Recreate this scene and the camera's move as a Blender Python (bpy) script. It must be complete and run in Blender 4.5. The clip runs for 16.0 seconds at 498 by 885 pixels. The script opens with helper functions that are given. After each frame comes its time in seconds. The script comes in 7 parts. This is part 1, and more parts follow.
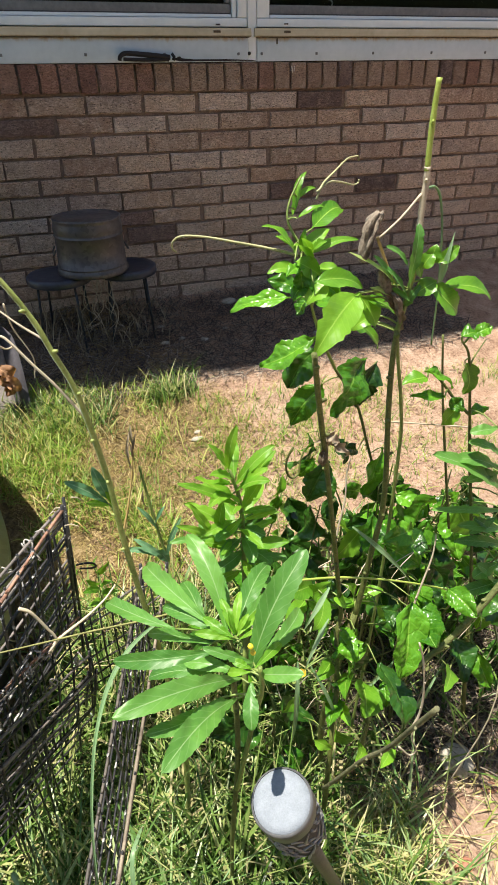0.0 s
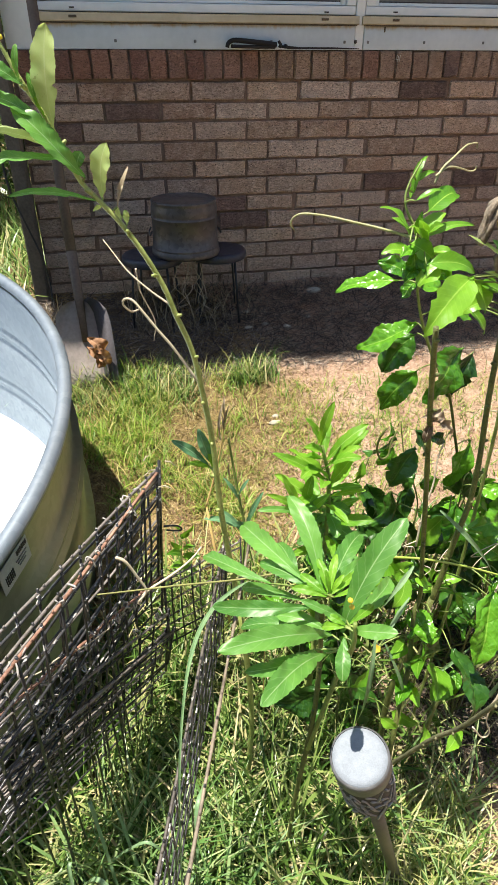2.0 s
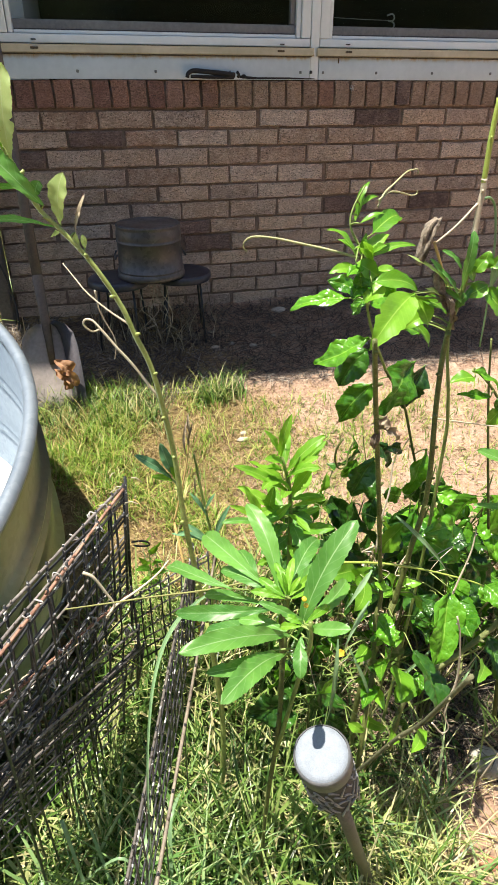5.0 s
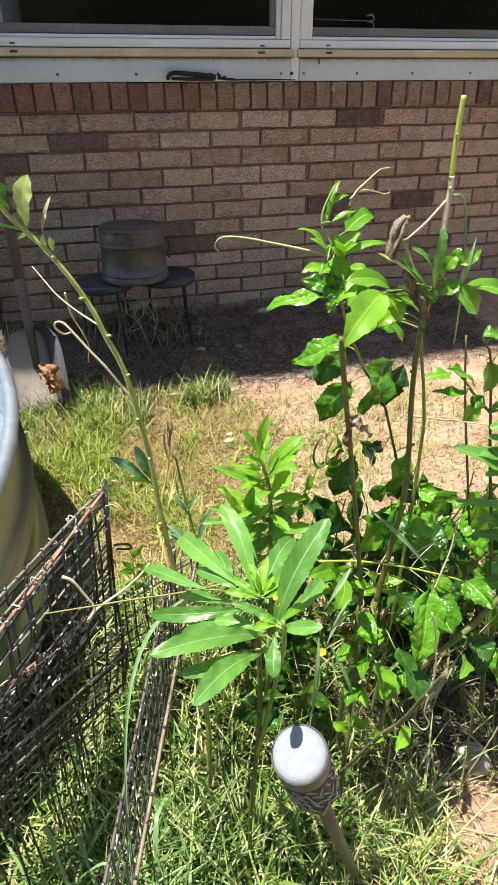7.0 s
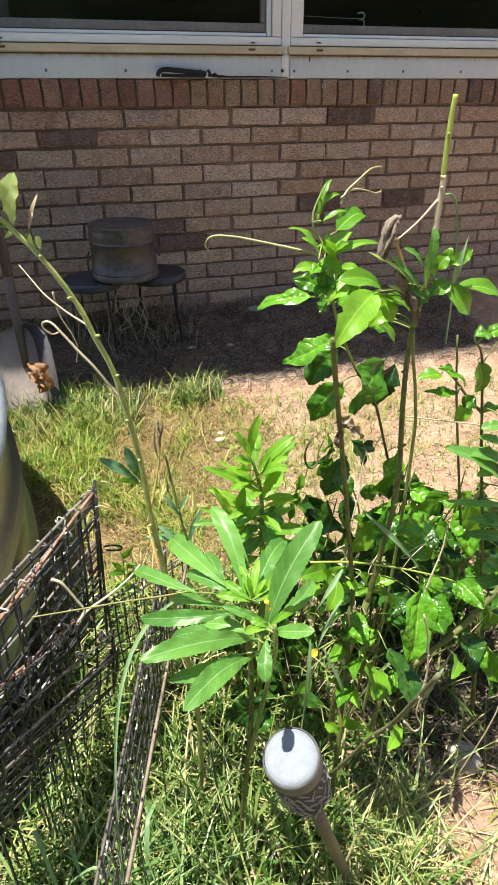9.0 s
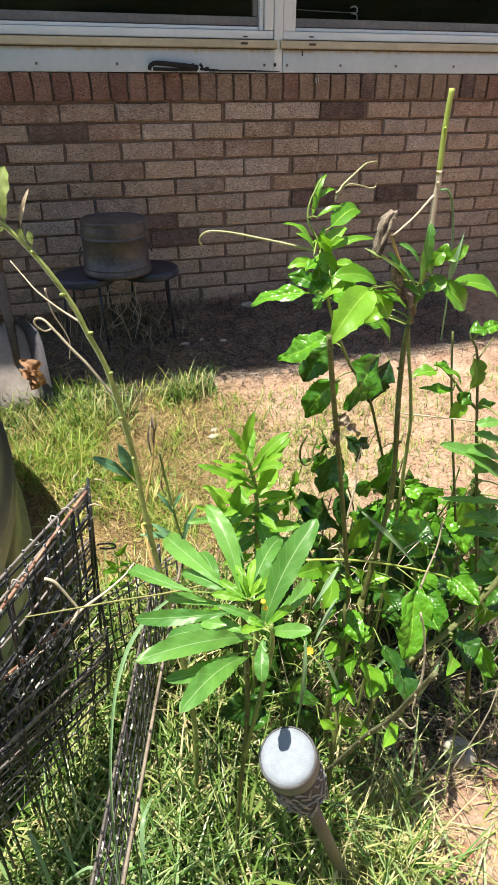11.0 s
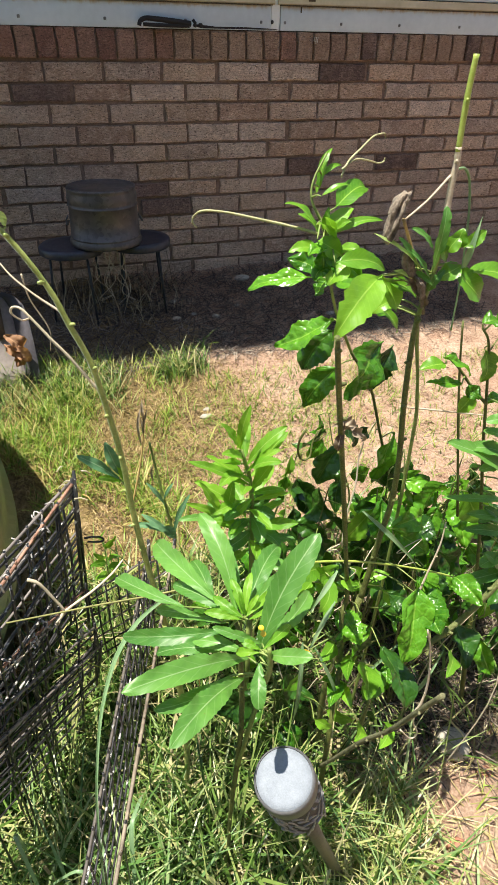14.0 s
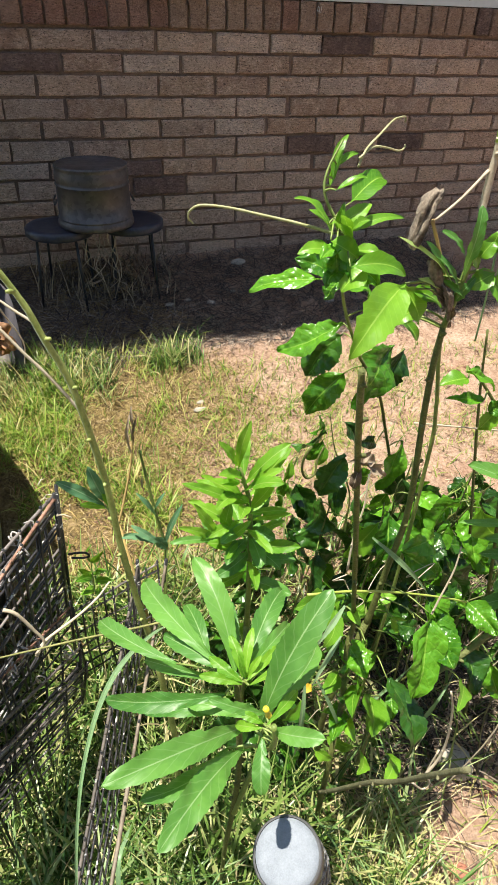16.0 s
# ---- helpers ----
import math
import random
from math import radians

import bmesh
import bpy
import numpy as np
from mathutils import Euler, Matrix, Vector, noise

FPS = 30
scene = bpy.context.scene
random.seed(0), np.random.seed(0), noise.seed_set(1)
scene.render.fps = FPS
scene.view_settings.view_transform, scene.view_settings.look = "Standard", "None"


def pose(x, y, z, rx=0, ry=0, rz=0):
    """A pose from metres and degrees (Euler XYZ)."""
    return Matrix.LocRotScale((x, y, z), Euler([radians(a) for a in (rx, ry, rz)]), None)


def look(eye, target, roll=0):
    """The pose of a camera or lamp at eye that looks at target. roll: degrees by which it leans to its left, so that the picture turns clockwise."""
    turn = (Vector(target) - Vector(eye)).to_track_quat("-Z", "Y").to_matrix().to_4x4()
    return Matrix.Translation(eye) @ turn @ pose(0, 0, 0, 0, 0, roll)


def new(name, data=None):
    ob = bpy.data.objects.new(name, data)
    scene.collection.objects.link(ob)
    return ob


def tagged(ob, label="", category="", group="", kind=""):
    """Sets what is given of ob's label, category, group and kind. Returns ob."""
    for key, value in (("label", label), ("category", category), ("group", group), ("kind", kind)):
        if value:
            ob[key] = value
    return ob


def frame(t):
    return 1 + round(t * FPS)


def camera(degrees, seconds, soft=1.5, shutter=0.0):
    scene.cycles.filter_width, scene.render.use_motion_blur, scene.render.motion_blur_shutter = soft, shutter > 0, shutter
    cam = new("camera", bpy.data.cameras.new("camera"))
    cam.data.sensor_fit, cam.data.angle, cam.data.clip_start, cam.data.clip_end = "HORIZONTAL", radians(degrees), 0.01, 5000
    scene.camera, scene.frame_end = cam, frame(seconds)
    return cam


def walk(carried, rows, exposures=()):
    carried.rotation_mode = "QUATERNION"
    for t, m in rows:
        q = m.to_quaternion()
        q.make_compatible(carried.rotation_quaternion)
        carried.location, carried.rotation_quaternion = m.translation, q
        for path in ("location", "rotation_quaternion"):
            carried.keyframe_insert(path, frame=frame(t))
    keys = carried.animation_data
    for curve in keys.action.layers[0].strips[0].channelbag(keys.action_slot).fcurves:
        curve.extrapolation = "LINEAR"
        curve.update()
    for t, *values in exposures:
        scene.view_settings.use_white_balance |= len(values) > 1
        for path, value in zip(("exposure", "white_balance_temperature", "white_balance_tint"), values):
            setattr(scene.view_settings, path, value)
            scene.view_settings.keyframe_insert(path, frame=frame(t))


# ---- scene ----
cam = camera(45.0, 16.0, soft=0.8)
PATH = [
    (0, (-0.049, -2.475, 0.851), (0.501, -0.871, -0.209), -0.7),
    (0.5, (-0.061, -2.481, 0.847), (0.429, -0.875, -0.238), -0.5),
    (1, (-0.075, -2.488, 0.844), (0.36, -0.876, -0.257), -0.3),
    (1.5, (-0.09, -2.495, 0.843), (0.281, -0.863, -0.252), -0.4),
    (2, (-0.102, -2.501, 0.845), (0.245, -0.853, -0.235), 0.1),
    (2.5, (-0.108, -2.508, 0.85), (0.224, -0.839, -0.201), -0.1),
    (3, (-0.109, -2.514, 0.852), (0.228, -0.834, -0.18), -0.0),
    (3.5, (-0.108, -2.52, 0.852), (0.25, -0.838, -0.17), 0.1),
    (4, (-0.105, -2.525, 0.853), (0.278, -0.843, -0.16), 0.1),
    (4.5, (-0.099, -2.529, 0.852), (0.319, -0.861, -0.17), 0.2),
    (5, (-0.092, -2.533, 0.852), (0.348, -0.871, -0.172), 0.1),
    (5.2, (-0.088, -2.534, 0.851), (0.358, -0.874, -0.172), 0.1),
    (7.5, (-0.071, -2.539, 0.85), (0.395, -0.882, -0.169), -0.6),
    (8, (-0.071, -2.536, 0.85), (0.396, -0.882, -0.173), -0.7),
    (8.5, (-0.07, -2.534, 0.85), (0.408, -0.883, -0.173), -0.4),
    (9, (-0.069, -2.532, 0.85), (0.421, -0.886, -0.175), -0.1),
    (11.5, (-0.07, -2.522, 0.848), (0.442, -0.897, -0.199), 0.2),
    (12, (-0.07, -2.516, 0.846), (0.443, -0.905, -0.222), 0.3),
    (12.5, (-0.067, -2.508, 0.847), (0.447, -0.91, -0.241), 0.2),
    (13, (-0.064, -2.499, 0.85), (0.461, -0.907, -0.24), 0.7),
    (13.5, (-0.061, -2.485, 0.852), (0.462, -0.898, -0.247), 0.9),
    (14, (-0.057, -2.467, 0.851), (0.465, -0.895, -0.27), 1.1),
    (14.5, (-0.053, -2.446, 0.851), (0.466, -0.885, -0.287), 1.2),
    (15, (-0.049, -2.425, 0.849), (0.468, -0.872, -0.3), 1.4),
    (15.5, (-0.043, -2.401, 0.848), (0.485, -0.861, -0.314), 1.9),
    (16, (-0.038, -2.38, 0.847), (0.496, -0.853, -0.329), 2.2),
]
EXPOSURES = [(0.0, 0.83, 6850, 6.0), (2.0, 0.98, 6850, 6.0), (5.0, 1.08, 6850, 6.0), (9.0, 1.03, 6850, 6.0), (12.5, 0.96, 6850, 6.0), (16.0, 0.85, 6850, 6.0)]
walk(cam, [(t, look(eye, target, roll)) for t, eye, target, roll in PATH], EXPOSURES)

# ---- sky and sun ----
SUN = Vector((-0.21, -0.02, 1.0)).normalized()
world = bpy.data.worlds.new("sky")
world.use_nodes = True
scene.world = world
wn = world.node_tree
sky = wn.nodes.new("ShaderNodeTexSky")
sky.sky_type = "NISHITA"
sky.sun_disc = False
sky.sun_elevation = math.asin(SUN.z)
sky.sun_rotation = math.atan2(SUN.x, SUN.y)
wn.links.new(sky.outputs[0], wn.nodes["Background"].inputs[0])
wn.nodes["Background"].inputs[1].default_value = 0.092
sun_data = bpy.data.lights.new("sun", "SUN")
sun_data.energy, sun_data.angle, sun_data.color = 5.6, radians(0.55), (1.0, 0.95, 0.87)
sun = new("sun", sun_data)
sun.matrix_world = look(SUN * 20, (0, 0, 0))


# ---- materials ----
def shader(name):
    m = bpy.data.materials.new(name)
    m.use_nodes = True
    return m, m.node_tree, m.node_tree.nodes["Principled BSDF"]


def add(nt, kind, **values):
    n = nt.nodes.new(kind)
    for key, value in values.items():
        n.inputs[key].default_value = value
    return n


def noise_at(nt, vec, scale, detail=4.0, rough=0.6):
    n = add(nt, "ShaderNodeTexNoise", Scale=scale, Detail=detail, Roughness=rough)
    nt.links.new(vec, n.inputs["Vector"])
    return n.outputs["Fac"]


def ramp(nt, fac, stops):
    r = nt.nodes.new("ShaderNodeValToRGB")
    el = r.color_ramp.elements
    while len(el) < len(stops):
        el.new(0.5)
    for e, (p, c) in zip(el, stops):
        e.position, e.color = p, (*c, 1.0)
    nt.links.new(fac, r.inputs[0])
    return r.outputs[0]


def mix(nt, fac, a, b, how="MIX"):
    n = nt.nodes.new("ShaderNodeMix")
    n.data_type, n.blend_type = "RGBA", how
    for socket, value in ((n.inputs[0], fac), (n.inputs[6], a), (n.inputs[7], b)):
        if isinstance(value, (int, float)):
            socket.default_value = value
        elif isinstance(value, tuple):
            socket.default_value = (*value, 1.0)
        else:
            nt.links.new(value, socket)
    return n.outputs[2]


def calc(nt, how, a, b=0.0, c=0.0):
    n = nt.nodes.new("ShaderNodeMath")
    n.operation = how
    for socket, value in zip(n.inputs, (a, b, c)):
        if isinstance(value, (int, float)):
            socket.default_value = value
        else:
            nt.links.new(value, socket)
    return n.outputs[0]


def bump(nt, bsdf, height, strength, distance):
    b = add(nt, "ShaderNodeBump", Strength=strength, Distance=distance)
    nt.links.new(height, b.inputs["Height"])
    nt.links.new(b.outputs[0], bsdf.inputs["Normal"])


def plain(name, dark, light, scale=30.0, rough=0.6, metal=0.0, bumps=0.3, depth=0.002, fine=8.0, vary=0.0):
    """A surface with variation at two scales, grain and relief."""
    m, nt, b = shader(name)
    pos = nt.nodes.new("ShaderNodeTexCoord").outputs["Object"]
    coarse, grain = noise_at(nt, pos, scale), noise_at(nt, pos, scale * fine, 6.0)
    both = calc(nt, "ADD", calc(nt, "MULTIPLY", coarse, 0.6), calc(nt, "MULTIPLY", grain, 0.4))
    col = ramp(nt, both, [(0.3, dark), (0.7, light)])
    if vary:
        info = nt.nodes.new("ShaderNodeObjectInfo")
        hsv = add(nt, "ShaderNodeHueSaturation")
        nt.links.new(calc(nt, "ADD", calc(nt, "MULTIPLY", info.outputs["Random"], 2 * vary), 1 - vary), hsv.inputs["Value"])
        nt.links.new(col, hsv.inputs["Color"])
        col = hsv.outputs[0]
    nt.links.new(col, b.inputs["Base Color"])
    nt.links.new(calc(nt, "ADD", calc(nt, "MULTIPLY", coarse, 0.3), rough - 0.15), b.inputs["Roughness"])
    b.inputs["Metallic"].default_value = metal
    bump(nt, b, both, bumps, depth)
    return m


def leafy(name, dark, light, rib, rough=0.42, glow=0.35, veins=22.0, crinkle=0.0, dull=0.0):
    """A leaf blade: pale rib, side veins, light that shines through."""
    m, nt, b = shader(name)
    uv = nt.nodes.new("ShaderNodeTexCoord").outputs["UV"]
    pos = nt.nodes.new("ShaderNodeTexCoord").outputs["Object"]
    sep = nt.nodes.new("ShaderNodeSeparateXYZ")
    nt.links.new(uv, sep.inputs[0])
    off = calc(nt, "ABSOLUTE", calc(nt, "SUBTRACT", sep.outputs[1], 0.5))
    wave = calc(nt, "SINE", calc(nt, "MULTIPLY", calc(nt, "SUBTRACT", sep.outputs[0], calc(nt, "MULTIPLY", off, 0.35)), veins * 6.283))
    vein = calc(nt, "GREATER_THAN", wave, 0.93)
    middle = calc(nt, "LESS_THAN", off, 0.022)
    info = nt.nodes.new("ShaderNodeObjectInfo")
    blotch = calc(nt, "ADD", calc(nt, "ADD", calc(nt, "MULTIPLY", noise_at(nt, pos, 45.0), 0.5), calc(nt, "MULTIPLY", noise_at(nt, pos, 260.0, 4.0), 0.25)), calc(nt, "MULTIPLY", info.outputs["Random"], 0.40))
    col = ramp(nt, blotch, [(0.32, dark), (0.80, light)])
    col = mix(nt, calc(nt, "MULTIPLY", vein, 0.18), col, rib)
    col = mix(nt, calc(nt, "MULTIPLY", middle, 0.75), col, rib)
    spots = calc(nt, "GREATER_THAN", noise_at(nt, pos, 160.0, 2.0), 0.74)
    col = mix(nt, calc(nt, "MULTIPLY", spots, 0.5), col, (0.16, 0.13, 0.04))
    nt.links.new(col, b.inputs["Base Color"])
    b.inputs["Roughness"].default_value = rough
    relief = calc(nt, "ADD", calc(nt, "MULTIPLY", wave, 0.03 if veins < 12 else 0.008), calc(nt, "MULTIPLY", noise_at(nt, pos, 38.0, 2.0), 0.5))
    if crinkle:
        cells = add(nt, "ShaderNodeTexVoronoi", Scale=64.0)
        warp = nt.nodes.new("ShaderNodeVectorMath")
        warp.operation = "ADD"
        wob = add(nt, "ShaderNodeTexNoise", Scale=60.0)
        nt.links.new(pos, wob.inputs["Vector"])
        sc = nt.nodes.new("ShaderNodeVectorMath")
        sc.operation = "SCALE"
        sc.inputs["Scale"].default_value = 0.012
        nt.links.new(wob.outputs["Color"], sc.inputs[0])
        nt.links.new(pos, warp.inputs[0])
        nt.links.new(sc.outputs[0], warp.inputs[1])
        nt.links.new(warp.outputs[0], cells.inputs["Vector"])
        puff = calc(nt, "SUBTRACT", 1.0, calc(nt, "POWER", cells.outputs["Distance"], 1.5))
        relief = calc(nt, "ADD", relief, calc(nt, "MULTIPLY", puff, 1.3 * crinkle))
    bump(nt, b, relief, 0.4 + 0.4 * crinkle, 0.002 + 0.004 * crinkle)
    tr = nt.nodes.new("ShaderNodeBsdfTranslucent")
    nt.links.new(mix(nt, 0.45, col, (light[0] * 1.5, light[1] * 1.35, light[2] * 0.6)), tr.inputs[0])
    ms = nt.nodes.new("ShaderNodeMixShader")
    ms.inputs[0].default_value = glow
    nt.links.new(b.outputs[0], ms.inputs[1])
    nt.links.new(tr.outputs[0], ms.inputs[2])
    nt.links.new(ms.outputs[0], nt.nodes["Material Output"].inputs[0])
    return m


def bladed(name, stops, rough=0.5, glow=0.3):
    """Grass: each blade of the mesh takes its own colour."""
    m, nt, b = shader(name)
    geo = nt.nodes.new("ShaderNodeNewGeometry")
    col = ramp(nt, geo.outputs["Random Per Island"], stops)
    nt.links.new(col, b.inputs["Base Color"])
    b.inputs["Roughness"].default_value = rough
    tr = nt.nodes.new("ShaderNodeBsdfTranslucent")
    nt.links.new(col, tr.inputs[0])
    ms = nt.nodes.new("ShaderNodeMixShader")
    ms.inputs[0].default_value = glow
    nt.links.new(b.outputs[0], ms.inputs[1])
    nt.links.new(tr.outputs[0], ms.inputs[2])
    nt.links.new(ms.outputs[0], nt.nodes["Material Output"].inputs[0])
    return m


def bricky(name, tones, light):
    """Rough wire-cut clay brick; each brick takes its own tone, with pale mortar smears and pits."""
    m, nt, b = shader(name)
    pos = nt.nodes.new("ShaderNodeTexCoord").outputs["Object"]
    info = nt.nodes.new("ShaderNodeObjectInfo")
    shift = nt.nodes.new("ShaderNodeVectorMath")
    shift.operation = "ADD"
    scl = nt.nodes.new("ShaderNodeVectorMath")
    scl.operation = "SCALE"
    nt.links.new(info.outputs["Location"], scl.inputs[0])
    scl.inputs["Scale"].default_value = 3.7
    nt.links.new(pos, shift.inputs[0])
    nt.links.new(scl.outputs[0], shift.inputs[1])
    pos = shift.outputs[0]
    flat = nt.nodes.new("ShaderNodeMapping")
    flat.inputs["Scale"].default_value = (1.0, 1.0, 2.6)
    nt.links.new(pos, flat.inputs[0])
    col = ramp(nt, info.outputs["Random"], [(i / (len(tones) - 1), t) for i, t in enumerate(tones)])
    grain = noise_at(nt, pos, 300.0, 6.0, 0.75)
    drag = noise_at(nt, flat.outputs[0], 75.0, 6.0, 0.7)
    patch = noise_at(nt, pos, 24.0, 5.0, 0.65)
    pale = nt.nodes.new("ShaderNodeClamp")
    nt.links.new(calc(nt, "MULTIPLY", calc(nt, "SUBTRACT", calc(nt, "ADD", calc(nt, "MULTIPLY", patch, 0.55), calc(nt, "MULTIPLY", drag, 0.45)), 0.46), 4.5), pale.inputs[0])
    col = mix(nt, calc(nt, "MULTIPLY", pale.outputs[0], 0.75), col, light)
    grime = nt.nodes.new("ShaderNodeClamp")
    nt.links.new(calc(nt, "MULTIPLY", calc(nt, "SUBTRACT", noise_at(nt, pos, 15.0, 4.0, 0.7), 0.52), 5.0), grime.inputs[0])
    col = mix(nt, calc(nt, "MULTIPLY", grime.outputs[0], 0.38), col, (0.17, 0.105, 0.082))
    pits = calc(nt, "LESS_THAN", noise_at(nt, flat.outputs[0], 110.0, 4.0), 0.385)
    col = mix(nt, calc(nt, "MULTIPLY", pits, 0.7), col, (0.06, 0.042, 0.034))
    hsv = add(nt, "ShaderNodeHueSaturation")
    nt.links.new(calc(nt, "ADD", calc(nt, "MULTIPLY", calc(nt, "ADD", calc(nt, "MULTIPLY", grain, 0.5), calc(nt, "MULTIPLY", drag, 0.5)), 2.4), -0.15), hsv.inputs["Value"])
    nt.links.new(col, hsv.inputs["Color"])
    nt.links.new(hsv.outputs[0], b.inputs["Base Color"])
    b.inputs["Roughness"].default_value = 0.9
    bump(nt, b, calc(nt, "ADD", calc(nt, "MULTIPLY", grain, 0.5), calc(nt, "ADD", drag, calc(nt, "MULTIPLY", patch, 0.8))), 1.0, 0.012)
    return m


def soil():
    """Reddish dry soil with thatch where the grass is thin."""
    m, nt, b = shader("soil")
    pos = nt.nodes.new("ShaderNodeTexCoord").outputs["Object"]
    big, mid, fine = noise_at(nt, pos, 3.0), noise_at(nt, pos, 14.0, 6.0), noise_at(nt, pos, 120.0, 6.0, 0.7)
    earth = ramp(nt, calc(nt, "ADD", calc(nt, "MULTIPLY", mid, 0.45), calc(nt, "MULTIPLY", fine, 0.55)), [(0.36, (0.16, 0.084, 0.054)), (0.46, (0.41, 0.261, 0.182)), (0.56, (0.565, 0.390, 0.288)), (0.68, (0.68, 0.510, 0.402))])
    rust = nt.nodes.new("ShaderNodeClamp")
    nt.links.new(calc(nt, "MULTIPLY", calc(nt, "SUBTRACT", noise_at(nt, pos, 6.0, 5.0, 0.65), 0.52), 5.0), rust.inputs[0])
    earth = mix(nt, calc(nt, "MULTIPLY", rust.outputs[0], 0.55), earth, mix(nt, fine, (0.26, 0.115, 0.065), (0.52, 0.30, 0.20)))
    thatch = ramp(nt, calc(nt, "ADD", calc(nt, "MULTIPLY", mid, 0.4), calc(nt, "MULTIPLY", fine, 0.6)), [(0.34, (0.055, 0.038, 0.016)), (0.46, (0.20, 0.135, 0.06)), (0.56, (0.33, 0.235, 0.105)), (0.68, (0.48, 0.35, 0.20))])
    sep = nt.nodes.new("ShaderNodeSeparateXYZ")
    nt.links.new(pos, sep.inputs[0])
    side = calc(nt, "MULTIPLY", calc(nt, "SUBTRACT", 0.27, sep.outputs[0]), 4.5)
    cover = nt.nodes.new("ShaderNodeClamp")
    wander = calc(nt, "MULTIPLY", calc(nt, "SUBTRACT", noise_at(nt, pos, 0.7, 3.0), 0.5), 9.0)
    nt.links.new(calc(nt, "ADD", calc(nt, "ADD", side, wander), calc(nt, "MULTIPLY", calc(nt, "SUBTRACT", mid, 0.5), 3.0)), cover.inputs[0])
    col = mix(nt, cover.outputs[0], earth, thatch)
    nt.links.new(col, b.inputs["Base Color"])
    b.inputs["Roughness"].default_value = 0.95
    bump(nt, b, calc(nt, "ADD", mid, calc(nt, "MULTIPLY", fine, 0.9)), 1.0, 0.018)
    return m


def zinc(name, dark, light, rough, streak, metal=0.8):
    """Galvanised sheet with spangle and run marks."""
    m, nt, b = shader(name)
    pos = nt.nodes.new("ShaderNodeTexCoord").outputs["Object"]
    cells = add(nt, "ShaderNodeTexVoronoi", Scale=70.0)
    nt.links.new(pos, cells.inputs["Vector"])
    sq = nt.nodes.new("ShaderNodeMapping")
    sq.inputs["Scale"].default_value = (14.0, 14.0, 0.8)
    nt.links.new(pos, sq.inputs[0])
    runs = noise_at(nt, sq.outputs[0], 1.0, 5.0)
    sep = nt.nodes.new("ShaderNodeSeparateColor")
    nt.links.new(cells.outputs["Color"], sep.inputs[0])
    fac = calc(nt, "ADD", calc(nt, "MULTIPLY", sep.outputs[0], 0.25), calc(nt, "MULTIPLY", runs, streak))
    nt.links.new(ramp(nt, fac, [(0.15, dark), (0.75, light)]), b.inputs["Base Color"])
    b.inputs["Metallic"].default_value = metal
    nt.links.new(calc(nt, "ADD", calc(nt, "MULTIPLY", runs, 0.3), rough - 0.15), b.inputs["Roughness"])
    bump(nt, b, noise_at(nt, pos, 9.0, 3.0), 0.25, 0.006)
    return m


SOIL = soil()
BRICK = bricky("brick_face", [(0.40, 0.265, 0.19), (0.60, 0.45, 0.345), (0.44, 0.325, 0.26), (0.66, 0.485, 0.36), (0.50, 0.34, 0.24), (0.56, 0.44, 0.36), (0.44, 0.285, 0.205), (0.64, 0.50, 0.40)], (0.76, 0.62, 0.505))
BRICK_DARK = bricky("brick_dark", [(0.125, 0.085, 0.074), (0.24, 0.155, 0.128)], (0.40, 0.29, 0.24))
BRICK_RED = bricky("brick_red", [(0.29, 0.145, 0.10), (0.35, 0.19, 0.135), (0.25, 0.125, 0.095), (0.38, 0.235, 0.175), (0.29, 0.16, 0.115)], (0.45, 0.265, 0.205))
BRICK_TAN = bricky("brick_tan", [(0.34, 0.225, 0.16), (0.40, 0.28, 0.205), (0.30, 0.195, 0.142)], (0.52, 0.40, 0.31))
BRICK_PALE = bricky("brick_pale", [(0.60, 0.46, 0.37), (0.68, 0.53, 0.43)], (0.86, 0.73, 0.61))
MORTAR = plain("mortar", (0.17, 0.115, 0.09), (0.38, 0.275, 0.22), 60, 0.95, bumps=0.9, depth=0.005)
WHITE = plain("white_paint", (0.64, 0.72, 0.76), (0.76, 0.83, 0.86), 5, 0.45, bumps=0.1, depth=0.001)
CREAM = plain("yellowed_vinyl", (0.42, 0.37, 0.235), (0.60, 0.54, 0.385), 6, 0.5, bumps=0.1, depth=0.001)
APRON = plain("stained_paint", (0.47, 0.555, 0.605), (0.60, 0.685, 0.735), 5, 0.45, bumps=0.1, depth=0.001)
ant = APRON.node_tree
apos = ant.nodes.new("ShaderNodeTexCoord").outputs["Object"]
asep = ant.nodes.new("ShaderNodeSeparateXYZ")
ant.links.new(apos, asep.inputs[0])
run = ant.nodes.new("ShaderNodeMapping")
run.inputs["Scale"].default_value = (1.0, 1.0, 0.25)
ant.links.new(apos, run.inputs[0])
drip = noise_at(ant, run.outputs[0], 28.0, 5.0, 0.7)
rusty = ant.nodes.new("ShaderNodeClamp")
ant.links.new(calc(ant, "MULTIPLY", calc(ant, "SUBTRACT", calc(ant, "ADD", asep.outputs[2], calc(ant, "MULTIPLY", drip, 0.05)), 0.090), 60.0), rusty.inputs[0])
absdf = ant.nodes["Principled BSDF"]
ant.links.new(mix(ant, rusty.outputs[0], absdf.inputs["Base Color"].links[0].from_socket, (0.42, 0.30, 0.14)), absdf.inputs["Base Color"])
SLOT = plain("dirty_brown", (0.030, 0.022, 0.012), (0.13, 0.095, 0.055), 60, 0.8)
CHALK = plain("chalk", (0.62, 0.60, 0.57), (0.76, 0.74, 0.70), 60, 0.9)
